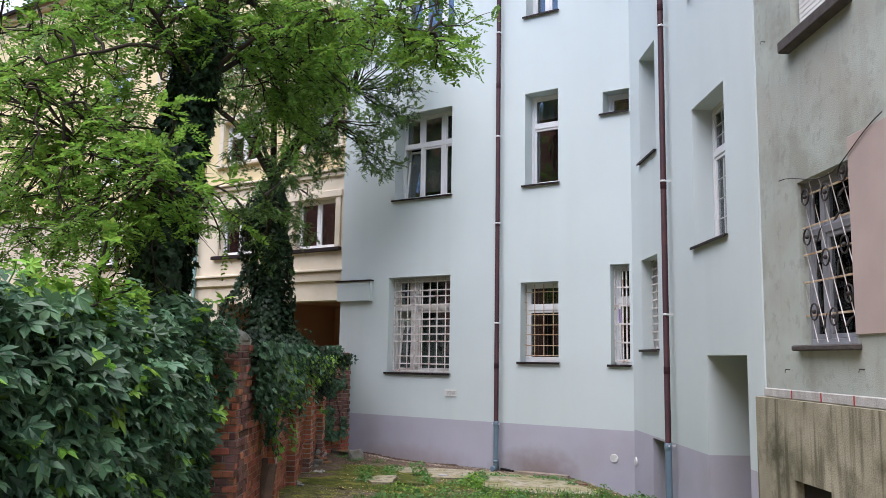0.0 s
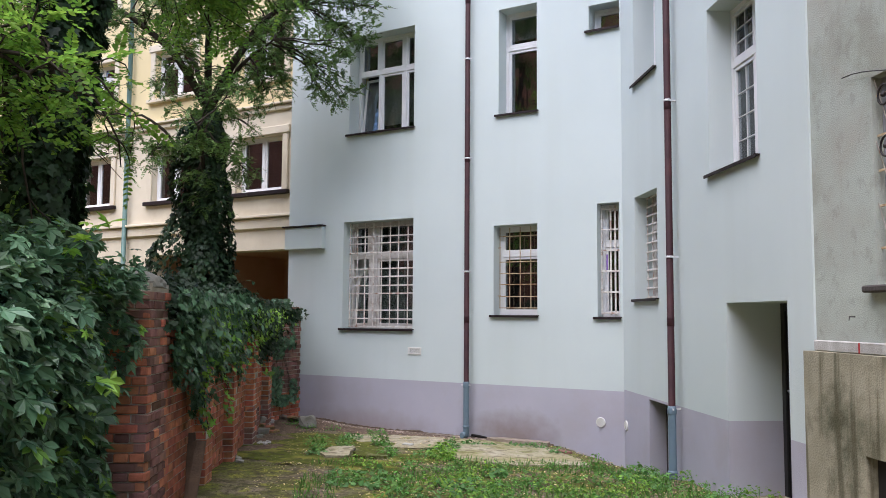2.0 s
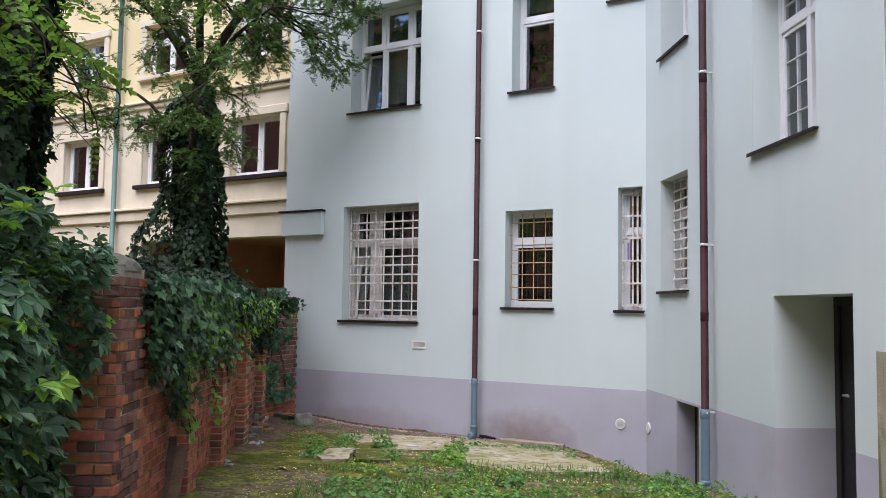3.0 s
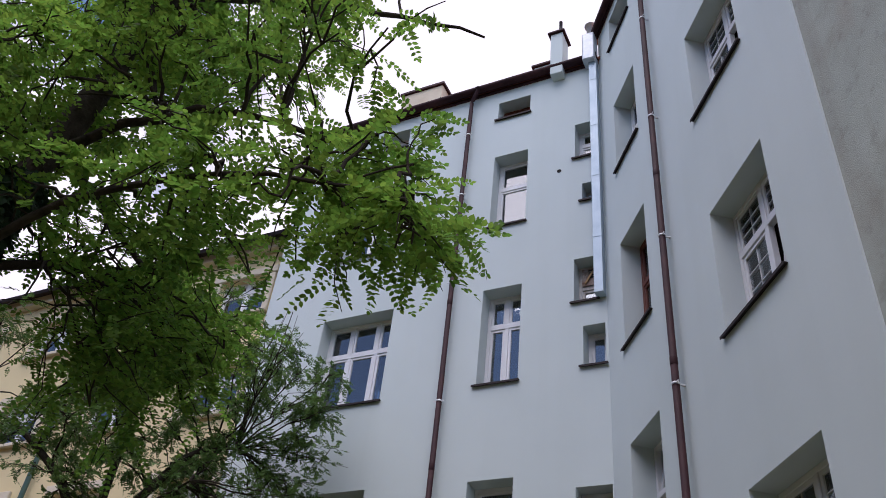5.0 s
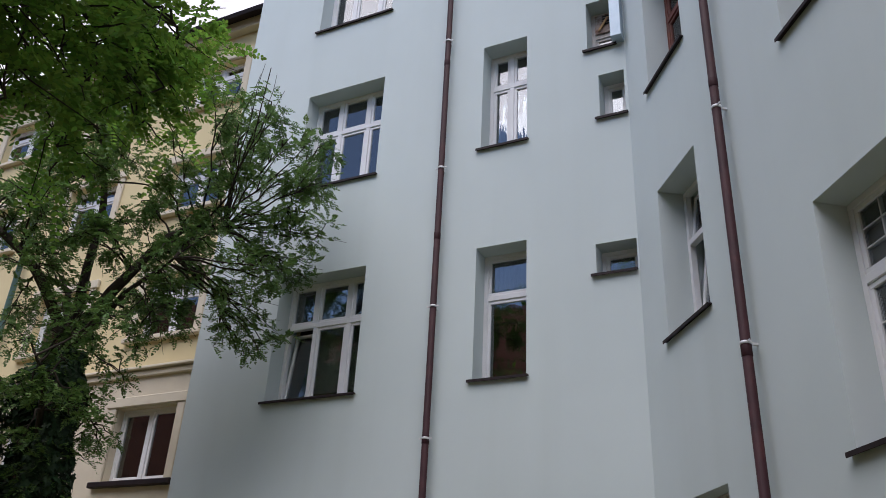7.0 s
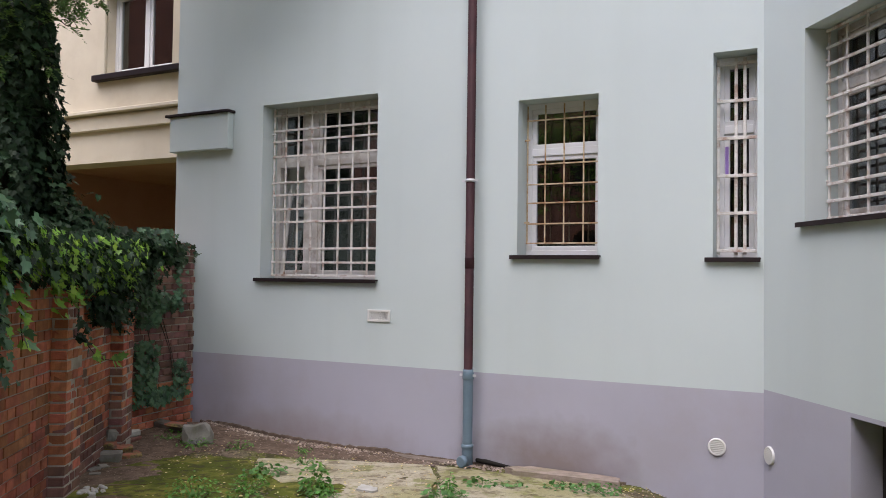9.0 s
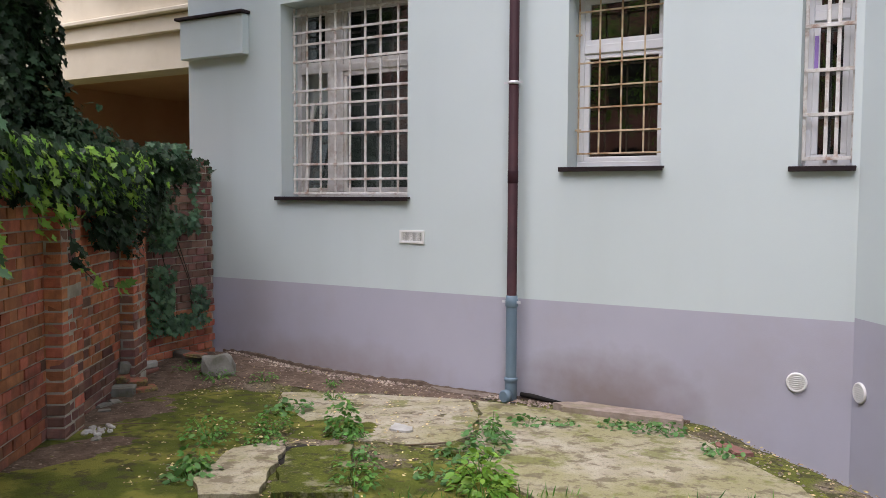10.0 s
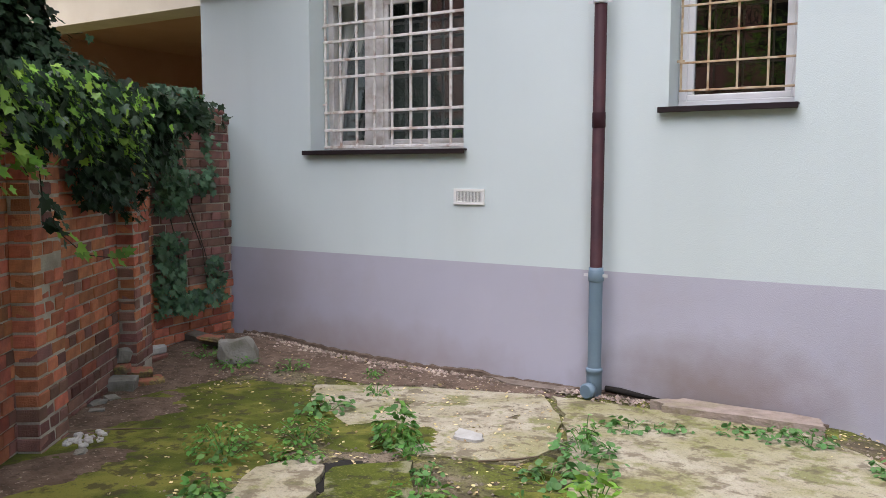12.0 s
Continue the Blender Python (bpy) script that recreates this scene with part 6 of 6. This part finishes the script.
def patch(name, spots, material, label, category, rise=0.01, cell=0.045, seed=0.0):
    """A ragged skin on the ground: overlapping ellipses (x, y, rx, ry), thinning out at its rim."""
    bm = bmesh.new()
    seen = {}
    x0, x1 = min(s[0] - s[2] for s in spots) - 0.2, max(s[0] + s[2] for s in spots) + 0.2
    y0, y1 = min(s[1] - s[3] for s in spots) - 0.2, max(s[1] + s[3] for s in spots) + 0.2

    def depth_at(x, y):
        f = max(1 - math.hypot((x - s[0]) / s[2], (y - s[1]) / s[3]) for s in spots)
        return f + 0.28 * noise.noise(Vector((x * 3.5, y * 3.5, seed))) + 0.20 * noise.noise(Vector((x * 11, y * 11, seed)))

    def corner(i, j):
        if (i, j) not in seen:
            x, y = x0 + i * cell, y0 + j * cell
            d = depth_at(x, y)
            seen[i, j] = bm.verts.new((x, y, height(x, y) + 0.004 + rise * max(-0.6, min(1.0, d * 2.5)) + 0.35 * rise * noise.noise(Vector((x * 22, y * 22, 4)))))
        return seen[i, j]

    for i in range(int((x1 - x0) / cell)):
        for j in range(int((y1 - y0) / cell)):
            y = y0 + (j + 0.5) * cell
            if y < -0.06 and depth_at(x0 + (i + 0.5) * cell, y) > 0:
                bm.faces.new((corner(i, j), corner(i + 1, j), corner(i + 1, j + 1), corner(i, j + 1)))
    for f in bm.faces:
        f.smooth = True
    return tagged(part(name, bm, material), label, category, "", "structure")


GRIT = layered(mat("brown_gritty_soil", (0.18, 0.128, 0.095), (0.10, 0.07, 0.052), rough=1, scale=6, fine=55, bump=1.0, spec=0.1), ((13, 0.52, 0.6, (0.075, 0.055, 0.04), 0.75), (38, 0.6, 0.67, (0.42, 0.34, 0.27), 0.8), (70, 0.6, 0.66, (0.05, 0.035, 0.025), 0.7)))
MOSS = layered(mat("cushion_moss", (0.105, 0.125, 0.022), (0.065, 0.078, 0.018), rough=1, scale=5, fine=120, bump=1.0, spec=0.1), ((2.4, 0.48, 0.58, (0.21, 0.20, 0.045), 0.8), (9, 0.53, 0.6, (0.06, 0.052, 0.028), 0.8), (45, 0.6, 0.68, (0.055, 0.06, 0.02), 0.6)))
patch("soil_patch", [(-3.0, -0.6, 0.75, 0.75), (-2.2, -0.42, 1.1, 0.36), (-1.1, -0.26, 0.9, 0.22), (-2.75, -1.5, 0.42, 0.8), (-2.2, -2.35, 0.36, 0.9), (-1.6, -3.2, 0.32, 0.8)], GRIT, "bare brown gritty soil along the walls", "soil", 0.014)
# the ellipse beside the brick wall paints both dark moss and the wall's shade
patch("moss_patch", [(-1.75, -1.8, 0.85, 0.7), (-1.5, -2.6, 0.75, 0.75), (-0.6, -1.7, 0.45, 0.35), (-1.95, -3.0, 0.5, 0.8), (-1.25, -3.4, 0.7, 0.6), (-0.55, -3.6, 0.6, 0.5), (0.3, -3.5, 0.8, 0.5), (0.6, -2.6, 0.5, 0.4)], MOSS, "dark green cushions of moss on the soil", "moss", 0.012, seed=3.0)
patch("moss_patch", [(0.75, -2.2, 0.4, 0.3), (2.2, -1.5, 0.3, 0.3), (0.5, -0.75, 0.25, 0.12)], MOSS, "moss creeping over the slab", "moss", 0.016, seed=5.0)
# dark skin laid where the crack between the slabs only lies in shade
patch("crack_shade", [(-0.47, -2.5, 0.16, 0.34)], VOID, "near-black skin painted as shade in the slab crack", "soil", 0.012, seed=8.0)
bits = np.random.default_rng(5)
bm = bmesh.new()
for k in range(26):
    x, y = -1.87 + bits.normal(0, 0.05), -2.76 + bits.normal(0, 0.07)
    w = bits.uniform(0.008, 0.028)
    cube(bm, (-w, -w * 0.7, 0), (w, w * 0.7, w), w * 0.3, turn=pose(x, y, height(x, y) + 0.012, bits.uniform(-20, 20), bits.uniform(-20, 20), bits.uniform(0, 360)))
tagged(part("plaster_crumbs", bm, LIME), "crumbled pale plaster on the moss", "plaster rubble", "", "stuff")
bm = bmesh.new()
cube(bm, (0, -0.07, 0), (0.95, 0.07, 0.075), 0.012)
tagged(part("old_beam", bm, mat("rotten_grey_wood", (0.22, 0.19, 0.155), (0.11, 0.095, 0.075), rough=0.95, scale=5, fine=60, bump=0.8), m=pose(-3.62, -0.62, height(-3.5, -0.55) + 0.012, 0, 2, -6)), "rotten grey timber lying by the wall", "timber")
PLANK = mat("rotten_brown_board", (0.17, 0.105, 0.065), (0.085, 0.055, 0.038), rough=0.95, scale=6, fine=60, bump=0.8, stain=(0.05, 0.035, 0.025), stain_scale=7)
for k, (x, y, lean, h, c) in enumerate(((0.22, -6.05, 12, 0.62, PLANK), (0.32, -6.16, 9, 0.56, PLANK), (0.45, -6.27, 16, 0.60, PLANK))):
    tagged(part("plank", block((-0.05, -0.012, 0), (0.05, 0.012, h), 0.003), c, m=pose(x, y, height(x, y) - 0.02, -lean, 5 * k - 5, ANG + 90)), "short rotten board leaning against the brick wall", "board", "leaning boards")
bm = bmesh.new()
for pts in ([(-2.12, -2.83), (-2.0, -2.62), (-1.72, -2.38)], [(0.06, -1.86), (0.2, -1.72), (0.28, -1.6)], [(-1.9, -2.6), (-1.85, -2.7), (-1.86, -2.85)]):
    tube(bm, [(x, y, height(x, y) + 0.02) for x, y in pts], [0.007, 0.006, 0.003], 6)
tagged(part("twig", bm, mat("dry_twig", (0.24, 0.18, 0.12), (0.15, 0.11, 0.075), rough=0.9)), "dry fallen twigs on the ground", "twig", "", "stuff")

rg = np.random.default_rng(77)


def weed(x, y, n, spreadr, tall, size, shape, faces, material, label, name="weed", upright=0.5):
    h = height(x, y)
    w = empty(name, pose(x, y, h), label, "weed", "weeds in the yard")
    a = rg.uniform(0, 2 * math.pi, n)
    r = spreadr * np.sqrt(rg.uniform(0, 1, n))
    z = 0.015 + tall * rg.uniform(0.1, 1, n) * (1 - 0.5 * r / max(spreadr, 1e-3))
    cen = np.stack([r * np.cos(a), r * np.sin(a), z], 1)
    out = np.stack([np.cos(a), np.sin(a), 0 * a], 1)
    v, f = spread(shape, faces, cen, rg.normal(0, 0.35, (n, 3)) + (0, 0, 1) + out * upright, out * 0.9 + rg.normal(0, 0.5, (n, 3)), size * rg.uniform(0.6, 1.25, n))
    tagged(put("leaves", leaf_mesh("leaves", [(v, f)]), material, w), kind="stuff")
    bm = bmesh.new()
    for c in cen[: min(n, 14)]:
        tube(bm, [(c[0] * 0.1, c[1] * 0.1, -0.02), (c[0] * 0.6, c[1] * 0.6, c[2] * 0.7), tuple(c)], [0.003, 0.0025, 0.002], 4, False)
    tagged(part("stem", bm, WEED, w), kind="stuff")


for x, y, n, r, t, sz in ((-1.24, -1.52, 26, 0.17, 0.11, 0.085), (0.49, -0.82, 22, 0.17, 0.07, 0.07), (0.72, -0.70, 14, 0.13, 0.06, 0.06), (1.05, -0.55, 16, 0.14, 0.06, 0.06), (1.28, -0.52, 26, 0.17, 0.09, 0.065), (1.45, -0.50, 26, 0.16, 0.10, 0.065), (1.9, -0.88, 24, 0.13, 0.12, 0.06), (0.45, -1.40, 30, 0.18, 0.14, 0.08), (0.62, -1.70, 24, 0.17, 0.12, 0.075), (0.48, -1.92, 20, 0.15, 0.10, 0.08), (-0.56, -3.15, 26, 0.16, 0.12, 0.08), (-0.03, -2.2, 12, 0.09, 0.08, 0.06), (0.6, -2.35, 16, 0.14, 0.09, 0.07)):
    weed(x, y, int(n * 2.2), r, t, sz * 0.52, ROUND, ROUND_F, MALLOW, "low clump of round mallow leaves", "mallow")
for x, y, n, r, t, sz in ((-0.47, -1.84, 90, 0.12, 0.30, 0.075), (-0.30, -1.95, 40, 0.10, 0.16, 0.06), (-1.08, -2.51, 120, 0.20, 0.22, 0.05), (-0.91, -2.09, 70, 0.15, 0.20, 0.05), (-0.69, -2.40, 70, 0.14, 0.16, 0.05), (-0.62, -3.05, 40, 0.09, 0.26, 0.07), (0.85, -2.25, 60, 0.15, 0.22, 0.10), (0.40, -1.25, 36, 0.07, 0.22, 0.06), (0.95, -2.45, 60, 0.18, 0.20, 0.10), (-2.55, -1.0, 40, 0.2, 0.10, 0.06), (-2.2, -0.75, 26, 0.13, 0.10, 0.05), (-1.55, -0.55, 18, 0.09, 0.09, 0.05), (-1.25, -0.95, 20, 0.11, 0.08, 0.05), (0.12, -2.5, 36, 0.15, 0.12, 0.06), (0.3, -2.75, 40, 0.18, 0.12, 0.06), (-2.9, -0.95, 30, 0.18, 0.12, 0.06)):
    weed(x, y, int(n * 1.9), r, t, sz * 0.62, OVAL, OVAL_F, WEED if n < 60 or sz < 0.09 else VINE_LIGHT, "leafy green weed growing from a crack")
# weeds and grass of the nearer half of the yard
for k in range(85):
    d, c = rg.uniform(3.2, 5.75), rg.uniform(-1.9, 2.5)
    p = DV * d + Vector((0.81762, 0.57575, 0)) * c
    if k % 4 == 0:
        weed(p.x, p.y, 22, 0.15, 0.09, 0.055, ROUND, ROUND_F, MALLOW, "low clump of round mallow leaves", "mallow")
    else:
        weed(p.x, p.y, 60, 0.2, rg.uniform(0.08, 0.24), 0.042, OVAL, OVAL_F, (WEED, WEED, VINE_LIGHT)[k % 3], "leafy green weed in the mossy soil")
grass = []
n = 6000
d, c = rg.uniform(2.6, 5.9, n), rg.uniform(-2.3, 2.6, n)
keep = np.array([noise.noise(Vector((a * 1.1, b * 1.1, 9))) for a, b in zip(d, c)]) > 0.02
d, c = d[keep], c[keep]
xy = np.outer(d, (0.57575, -0.81762)) + np.outer(c, (0.81762, 0.57575))
cen = np.array([(x, y, height(x, y)) for x, y in xy])
n = len(cen)
tagged(put("grass", leaf_mesh("grass", [spread(BLADE, BLADE_F, cen, rg.normal(0, 1, (n, 3)) * (1, 1, 0.1), rg.normal(0, 0.4, (n, 3)) + (0, 0, 1), 0.085 * rg.uniform(0.4, 1.3, n))]), WEED), "thin tufts of grass in the soil", "grass", "", "stuff")
n = 6500
xy = np.outer(rg.uniform(-1.2, 6.4, n), (0.57575, -0.81762)) + np.outer(rg.uniform(-2.8, 2.6, n), (0.81762, 0.57575))
cen = np.array([(x, y, height(x, y) + 0.014) for x, y in xy])
tagged(put("fallen_leaves", leaf_mesh("fallen_leaves", [spread(OVAL, OVAL_F, cen, rg.normal(0, 0.25, (n, 3)) + (0, 0, 1), rg.normal(0, 1, (n, 3)), 0.024 * rg.uniform(0.5, 1.4, n))]), mat("dry_fallen_leaf", (0.62, 0.52, 0.27), (0.36, 0.25, 0.11), rough=0.8, vary=0.5, per_island=True, bump=0)), "small yellow leaves fallen on the moss", "leaf litter", "", "stuff")
n = 5000
xy = np.outer(rg.uniform(-1.6, 3.5, n), (0.57575, -0.81762)) + np.outer(rg.uniform(-2.9, 1.6, n) ** 1, (0.81762, 0.57575))
cen = np.array([(x, y, height(x, y) + 0.006) for x, y in xy])
PEB = [(0.5, 0, 0), (0.1, 0.5, 0.1), (-0.5, 0.1, 0), (-0.1, -0.5, 0), (0, 0, 0.45)]
tagged(put("gravel", leaf_mesh("gravel", [spread(PEB, [(0, 1, 4), (1, 2, 4), (2, 3, 4), (3, 0, 4)], cen, np.tile((0, 0, 1.0), (n, 1)), rg.normal(0, 1, (n, 3)) * (1, 1, 0.01), 0.020 * rg.uniform(0.3, 1.3, n) ** 1.5)]), mat("pale_grit", (0.30, 0.25, 0.19), (0.13, 0.10, 0.075), rough=1, vary=0.5, per_island=True)), "scattered grit and small pebbles", "gravel", "", "stuff")

n = 1500
cx, cy = rg.uniform(-3.3, 1.4, n), -0.05 - rg.exponential(0.09, n)
cen = np.array([(x, y, height(x, y) + 0.012) for x, y in zip(cx, cy)])
tagged(put("wall_crumbs", leaf_mesh("wall_crumbs", [spread(PEB, [(0, 1, 4), (1, 2, 4), (2, 3, 4), (3, 0, 4)], cen, np.tile((0, 0, 1.0), (n, 1)), rg.normal(0, 1, (n, 3)) * (1, 1, 0.01), 0.034 * rg.uniform(0.3, 1.2, n) ** 1.6)]), mat("pale_plaster_crumb", (0.40, 0.32, 0.265), (0.20, 0.15, 0.12), rough=1, vary=0.5, per_island=True)), "pale crumbs of plaster and brick along the wall foot", "plaster rubble", "", "stuff")

# paved path on which the walk goes
path = tagged(empty("pavement"), "path of worn grey paving slabs", "pavement", "", "structure")
me = None
for i in range(23):
    for j in range(9):
        d, c = 6.5 + i * 0.51, -1.75 + j * 0.51
        p = DV * (d + 0.25) + Vector((0.81762, 0.57575, 0)) * (c + 0.25 + 0.35)
        if me is None:
            bm = block((-0.25, -0.25, -0.10), (0.25, 0.25, 0.0), 0.008)
            me = bpy.data.meshes.new("paving_slab")
            bm.to_mesh(me)
            bm.free()
        put("paving_slab", me, SLAB, path, m=pose(p.x, p.y, height(p.x, p.y) + 0.085 + 0.006 * ((i * 7 + j * 5) % 3), 0, 0, ANG))

# ragged crust of old mortar and soil at the foot of the mint wall
bm = bmesh.new()
prev = None
for k in range(131):
    u = -3.45 + k * 0.038
    w = 0.5 + 0.5 * noise.noise(Vector((u * 1.6, 2.0, 0))) + 0.35 * noise.noise(Vector((u * 14, 5.0, 0)))
    top = 0.015 + 0.055 * max(0.0, w) * (1.0 if u < -0.9 else 0.55)
    z = height(u, -0.02)
    now = [bm.verts.new((u, -0.034 + 0.01 * w, z - 0.03)), bm.verts.new((u, -0.016, z + top * 0.8)), bm.verts.new((u, -0.002, z + top))]
    if prev:
        for a in range(2):
            bm.faces.new((prev[a], now[a], now[a + 1], prev[a + 1]))
    prev = now
tagged(part("soil_crust", bm, mat("brown_soil_crust", (0.16, 0.115, 0.085), (0.085, 0.06, 0.045), rough=1, scale=18, fine=70, bump=1.0)), "ragged brown crust of soil along the wall foot", "soil crust")

# ---- brick wall ----
COURSE, JOINT = 0.077, 0.011


def brick_mesh(length, seed):
    bm = bmesh.new()
    r = random.Random(seed)
    cube(bm, (0, 0, 0), (length, 0.10, COURSE - JOINT), 0.006)
    for v in bm.verts:
        v.co += Vector((r.uniform(-0.002, 0.002), r.uniform(-0.003, 0.003), r.uniform(-0.002, 0.002)))
    me = bpy.data.meshes.new("brick")
    bm.to_mesh(me)
    bm.free()
    return me


KINDS = {m.name: ([brick_mesh(0.239, k) for k in range(3)], [brick_mesh(0.114, 9 + k) for k in range(3)]) for m in (BRICK, BRICK_DARK)}
far_v, far_f = [], []


def add_far(m, length):
    base = len(far_v)
    for x in (0, length):
        for y in (0, 0.10):
            for z in (0, COURSE - JOINT):
                far_v.append(tuple(m @ Vector((x, y, z))))
    for q in ((0, 1, 3, 2), (4, 6, 7, 5), (0, 4, 5, 1), (2, 3, 7, 6), (1, 5, 7, 3), (0, 2, 6, 4)):
        far_f.append(tuple(base + k for k in q))


def sooty(z, r, shares):
    """Picks a clean or a sooty brick; shares: (up to this height, share of sooty bricks) in rising order."""
    for top, share in shares:
        if z < top:
            return BRICK_DARK if r.random() < share else BRICK
    return BRICK


def lay(parent, m, length, z0, z1, single, material, seed, slope=0.0, rough=0.003):
    """Courses of bricks, stretchers and headers in turn, on a face that starts at m; single(u): whether a brick there is a piece of its own."""
    r = random.Random(seed)
    courses = int((z1 - z0) / COURSE)
    for k in range(courses):
        z = z0 + k * COURSE
        step = 0.25 if k % 2 == 0 else 0.125
        u = -(0.06 if k % 2 == 0 else 0.0)
        while u < length - 0.05:
            a, b = max(u, 0.0), min(u + step - JOINT, length)
            kind = sooty(z, r, material) if isinstance(material, tuple) else material
            if b - a > 0.04:
                pm = m @ Matrix.Translation((a, r.uniform(-rough, rough), z + slope * a)) @ Matrix.Diagonal(((b - a) / (0.239 if step > 0.2 else 0.114), 1, 1, 1))
                if single(a) and parent is not None:
                    put("brick", KINDS[kind.name][0 if step > 0.2 else 1][r.randrange(3)], kind, parent, m=pm)
                else:
                    add_far(m @ Matrix.Translation((a, r.uniform(-rough, rough), z)), b - a)
            u += step


bw = empty("brick_wall", None, "old red brick boundary wall with pilasters, sooty at its foot", "wall", "", "structure")
part("core", block((-8.5, 0.1785, -0.3), (-1.0, 0.52, 1.86), 0.002), MORTAR, bw, "lime mortar core", BW)
WALL_SOOT = ((0.28, 1.0), (0.45, 0.75), (0.62, 0.35), (1.5, 0.10), (9.0, 0.22))
lay(bw, BW @ pose(-8.45, 0.17, 0), 7.3, 0.0, 1.86, lambda u: 4.65 < u < 6.75, WALL_SOOT, 2, rough=0.005)
for s in (1.69, 3.315, 4.94, 6.57):
    part("pilaster_core", block((-s - 0.3625, 0.0545, -0.3), (-s - 0.005, 0.17, 1.80), 0.001), MORTAR, bw, m=BW)
    one = (lambda u: True) if s < 3.5 else (lambda u: False)
    lay(bw, BW @ pose(-s - 0.365, 0.05, 0), 0.365, 0.0, 1.80, one, WALL_SOOT, int(s * 10), rough=0.005)
    lay(bw, BW @ pose(-s - 0.367, 0.172, 0, 0, 0, -90), 0.12, 0.0, 1.80, one, WALL_SOOT, int(s * 10) + 1, rough=0.005)
for k in range(33):
    put("coping_brick", KINDS[BRICK_DARK.name][1][k % 3], BRICK_DARK, bw, m=BW @ pose(-8.4 + k * 0.245, 0.16, 1.865, 0, 0, 90) @ Matrix.Diagonal((3.2, -2.2, 1, 1)))

# gate pier at the front end of the wall
gp = empty("brick_pier", None, "rough red brick pier with a rounded mortar cap", "pier")
part("core", block((-8.893, 0.142, -0.2), (-8.30, 0.62, 2.24), 0.002), MORTAR, gp, m=BW)
lay(gp, BW @ pose(-8.91, 0.125, 0), 0.61, 0.1, 2.24, lambda u: True, ((9.0, 0.8),), 41, rough=0.015)
lay(gp, BW @ pose(-8.912, 0.63, 0, 0, 0, -90), 0.50, 0.1, 2.24, lambda u: True, ((0.62, 0.9), (0.85, 0.5), (1.80, 0.12), (1.95, 0.4), (9.0, 0.85)), 42, rough=0.016)
bm = bmesh.new()
bmesh.ops.create_icosphere(bm, subdivisions=3, radius=1)
for v in bm.verts:
    d = v.co.copy()
    k = 1 + 0.10 * noise.noise(d * 2.2) + 0.05 * noise.noise(d * 6)
    v.co = Vector((-8.62 + 0.36 * k * math.copysign(abs(d.x) ** 0.55, d.x) * 0.82, 0.38 + 0.32 * k * math.copysign(abs(d.y) ** 0.55, d.y) * 0.82, 2.22 + 0.13 * k * max(d.z, -0.1)))
part("cap", bm, STONE, gp, "weathered mortar cap", BW)

# end pier against the mint wall
EP = pose(-3.38, -1.08, 0, 0, 0, math.degrees(math.atan2(1.04, -0.15)))
ep = empty("brick_pier", None, "dark crumbling brick pier standing against the mint wall", "pier")
part("core", block((0.01, 0.015, -0.2), (1.03, 0.42, 2.08), 0.002), MORTAR, ep, m=EP)
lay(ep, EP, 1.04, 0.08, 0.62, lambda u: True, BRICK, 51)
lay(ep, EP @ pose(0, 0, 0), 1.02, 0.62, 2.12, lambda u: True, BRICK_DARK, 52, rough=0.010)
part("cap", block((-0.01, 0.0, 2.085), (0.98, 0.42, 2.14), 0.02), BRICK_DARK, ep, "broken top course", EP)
rg = np.random.default_rng(91)
sets = []
for u0, u1, z0, z1, n in ((0.0, 0.26, 0.42, 1.10, 260), (0.02, 0.26, 1.25, 1.5, 120), (0.22, 0.50, 0.42, 0.58, 90), (0.50, 0.66, 0.46, 0.85, 70), (0.05, 0.22, 1.5, 2.15, 150), (0.22, 0.56, 1.40, 1.60, 90), (0.50, 0.56, 1.55, 1.95, 26), (0.0, 0.45, 2.05, 2.28, 150)):
    p = np.stack([1.25 * rg.uniform(u0, u1, n), -0.03 - rg.exponential(0.03, n), rg.uniform(z0, z1, n)], 1)
    world_p = np.array([EP @ Vector(q) for q in p])
    sets.append(spread(LOBED, LOBED_F, world_p, rg.normal(0, 0.35, (n, 3)) + (0.9, -0.35, 0.4), rg.normal(0, 0.4, (n, 3)) - (0, 0, 1), 0.062 * rg.uniform(0.6, 1.25, n)))
pier_ivy = empty("pier_ivy", None, "ivy clinging to the end pier", "ivy")
tagged(put("leaves", leaf_mesh("leaves", sets), VINE, pier_ivy), kind="stuff")
bm = bmesh.new()
for us in ((0.05, 0.12, 0.18, 0.30, 0.20), (0.20, 0.30, 0.45, 0.62, 0.75), (0.10, 0.25, 0.40, 0.60, 0.66)):
    tube(bm, [EP @ Vector((u, -0.02, 2.05 - 0.38 * k)) for k, u in enumerate(us)], [0.006, 0.006, 0.005, 0.004, 0.003], 5, False)
part("stem", bm, BARK, pier_ivy)

me = bpy.data.meshes.new("far_bricks")
me.from_pydata(far_v, [], far_f)
tagged(put("far_bricks", me, BRICK_J, bw), kind="stuff")
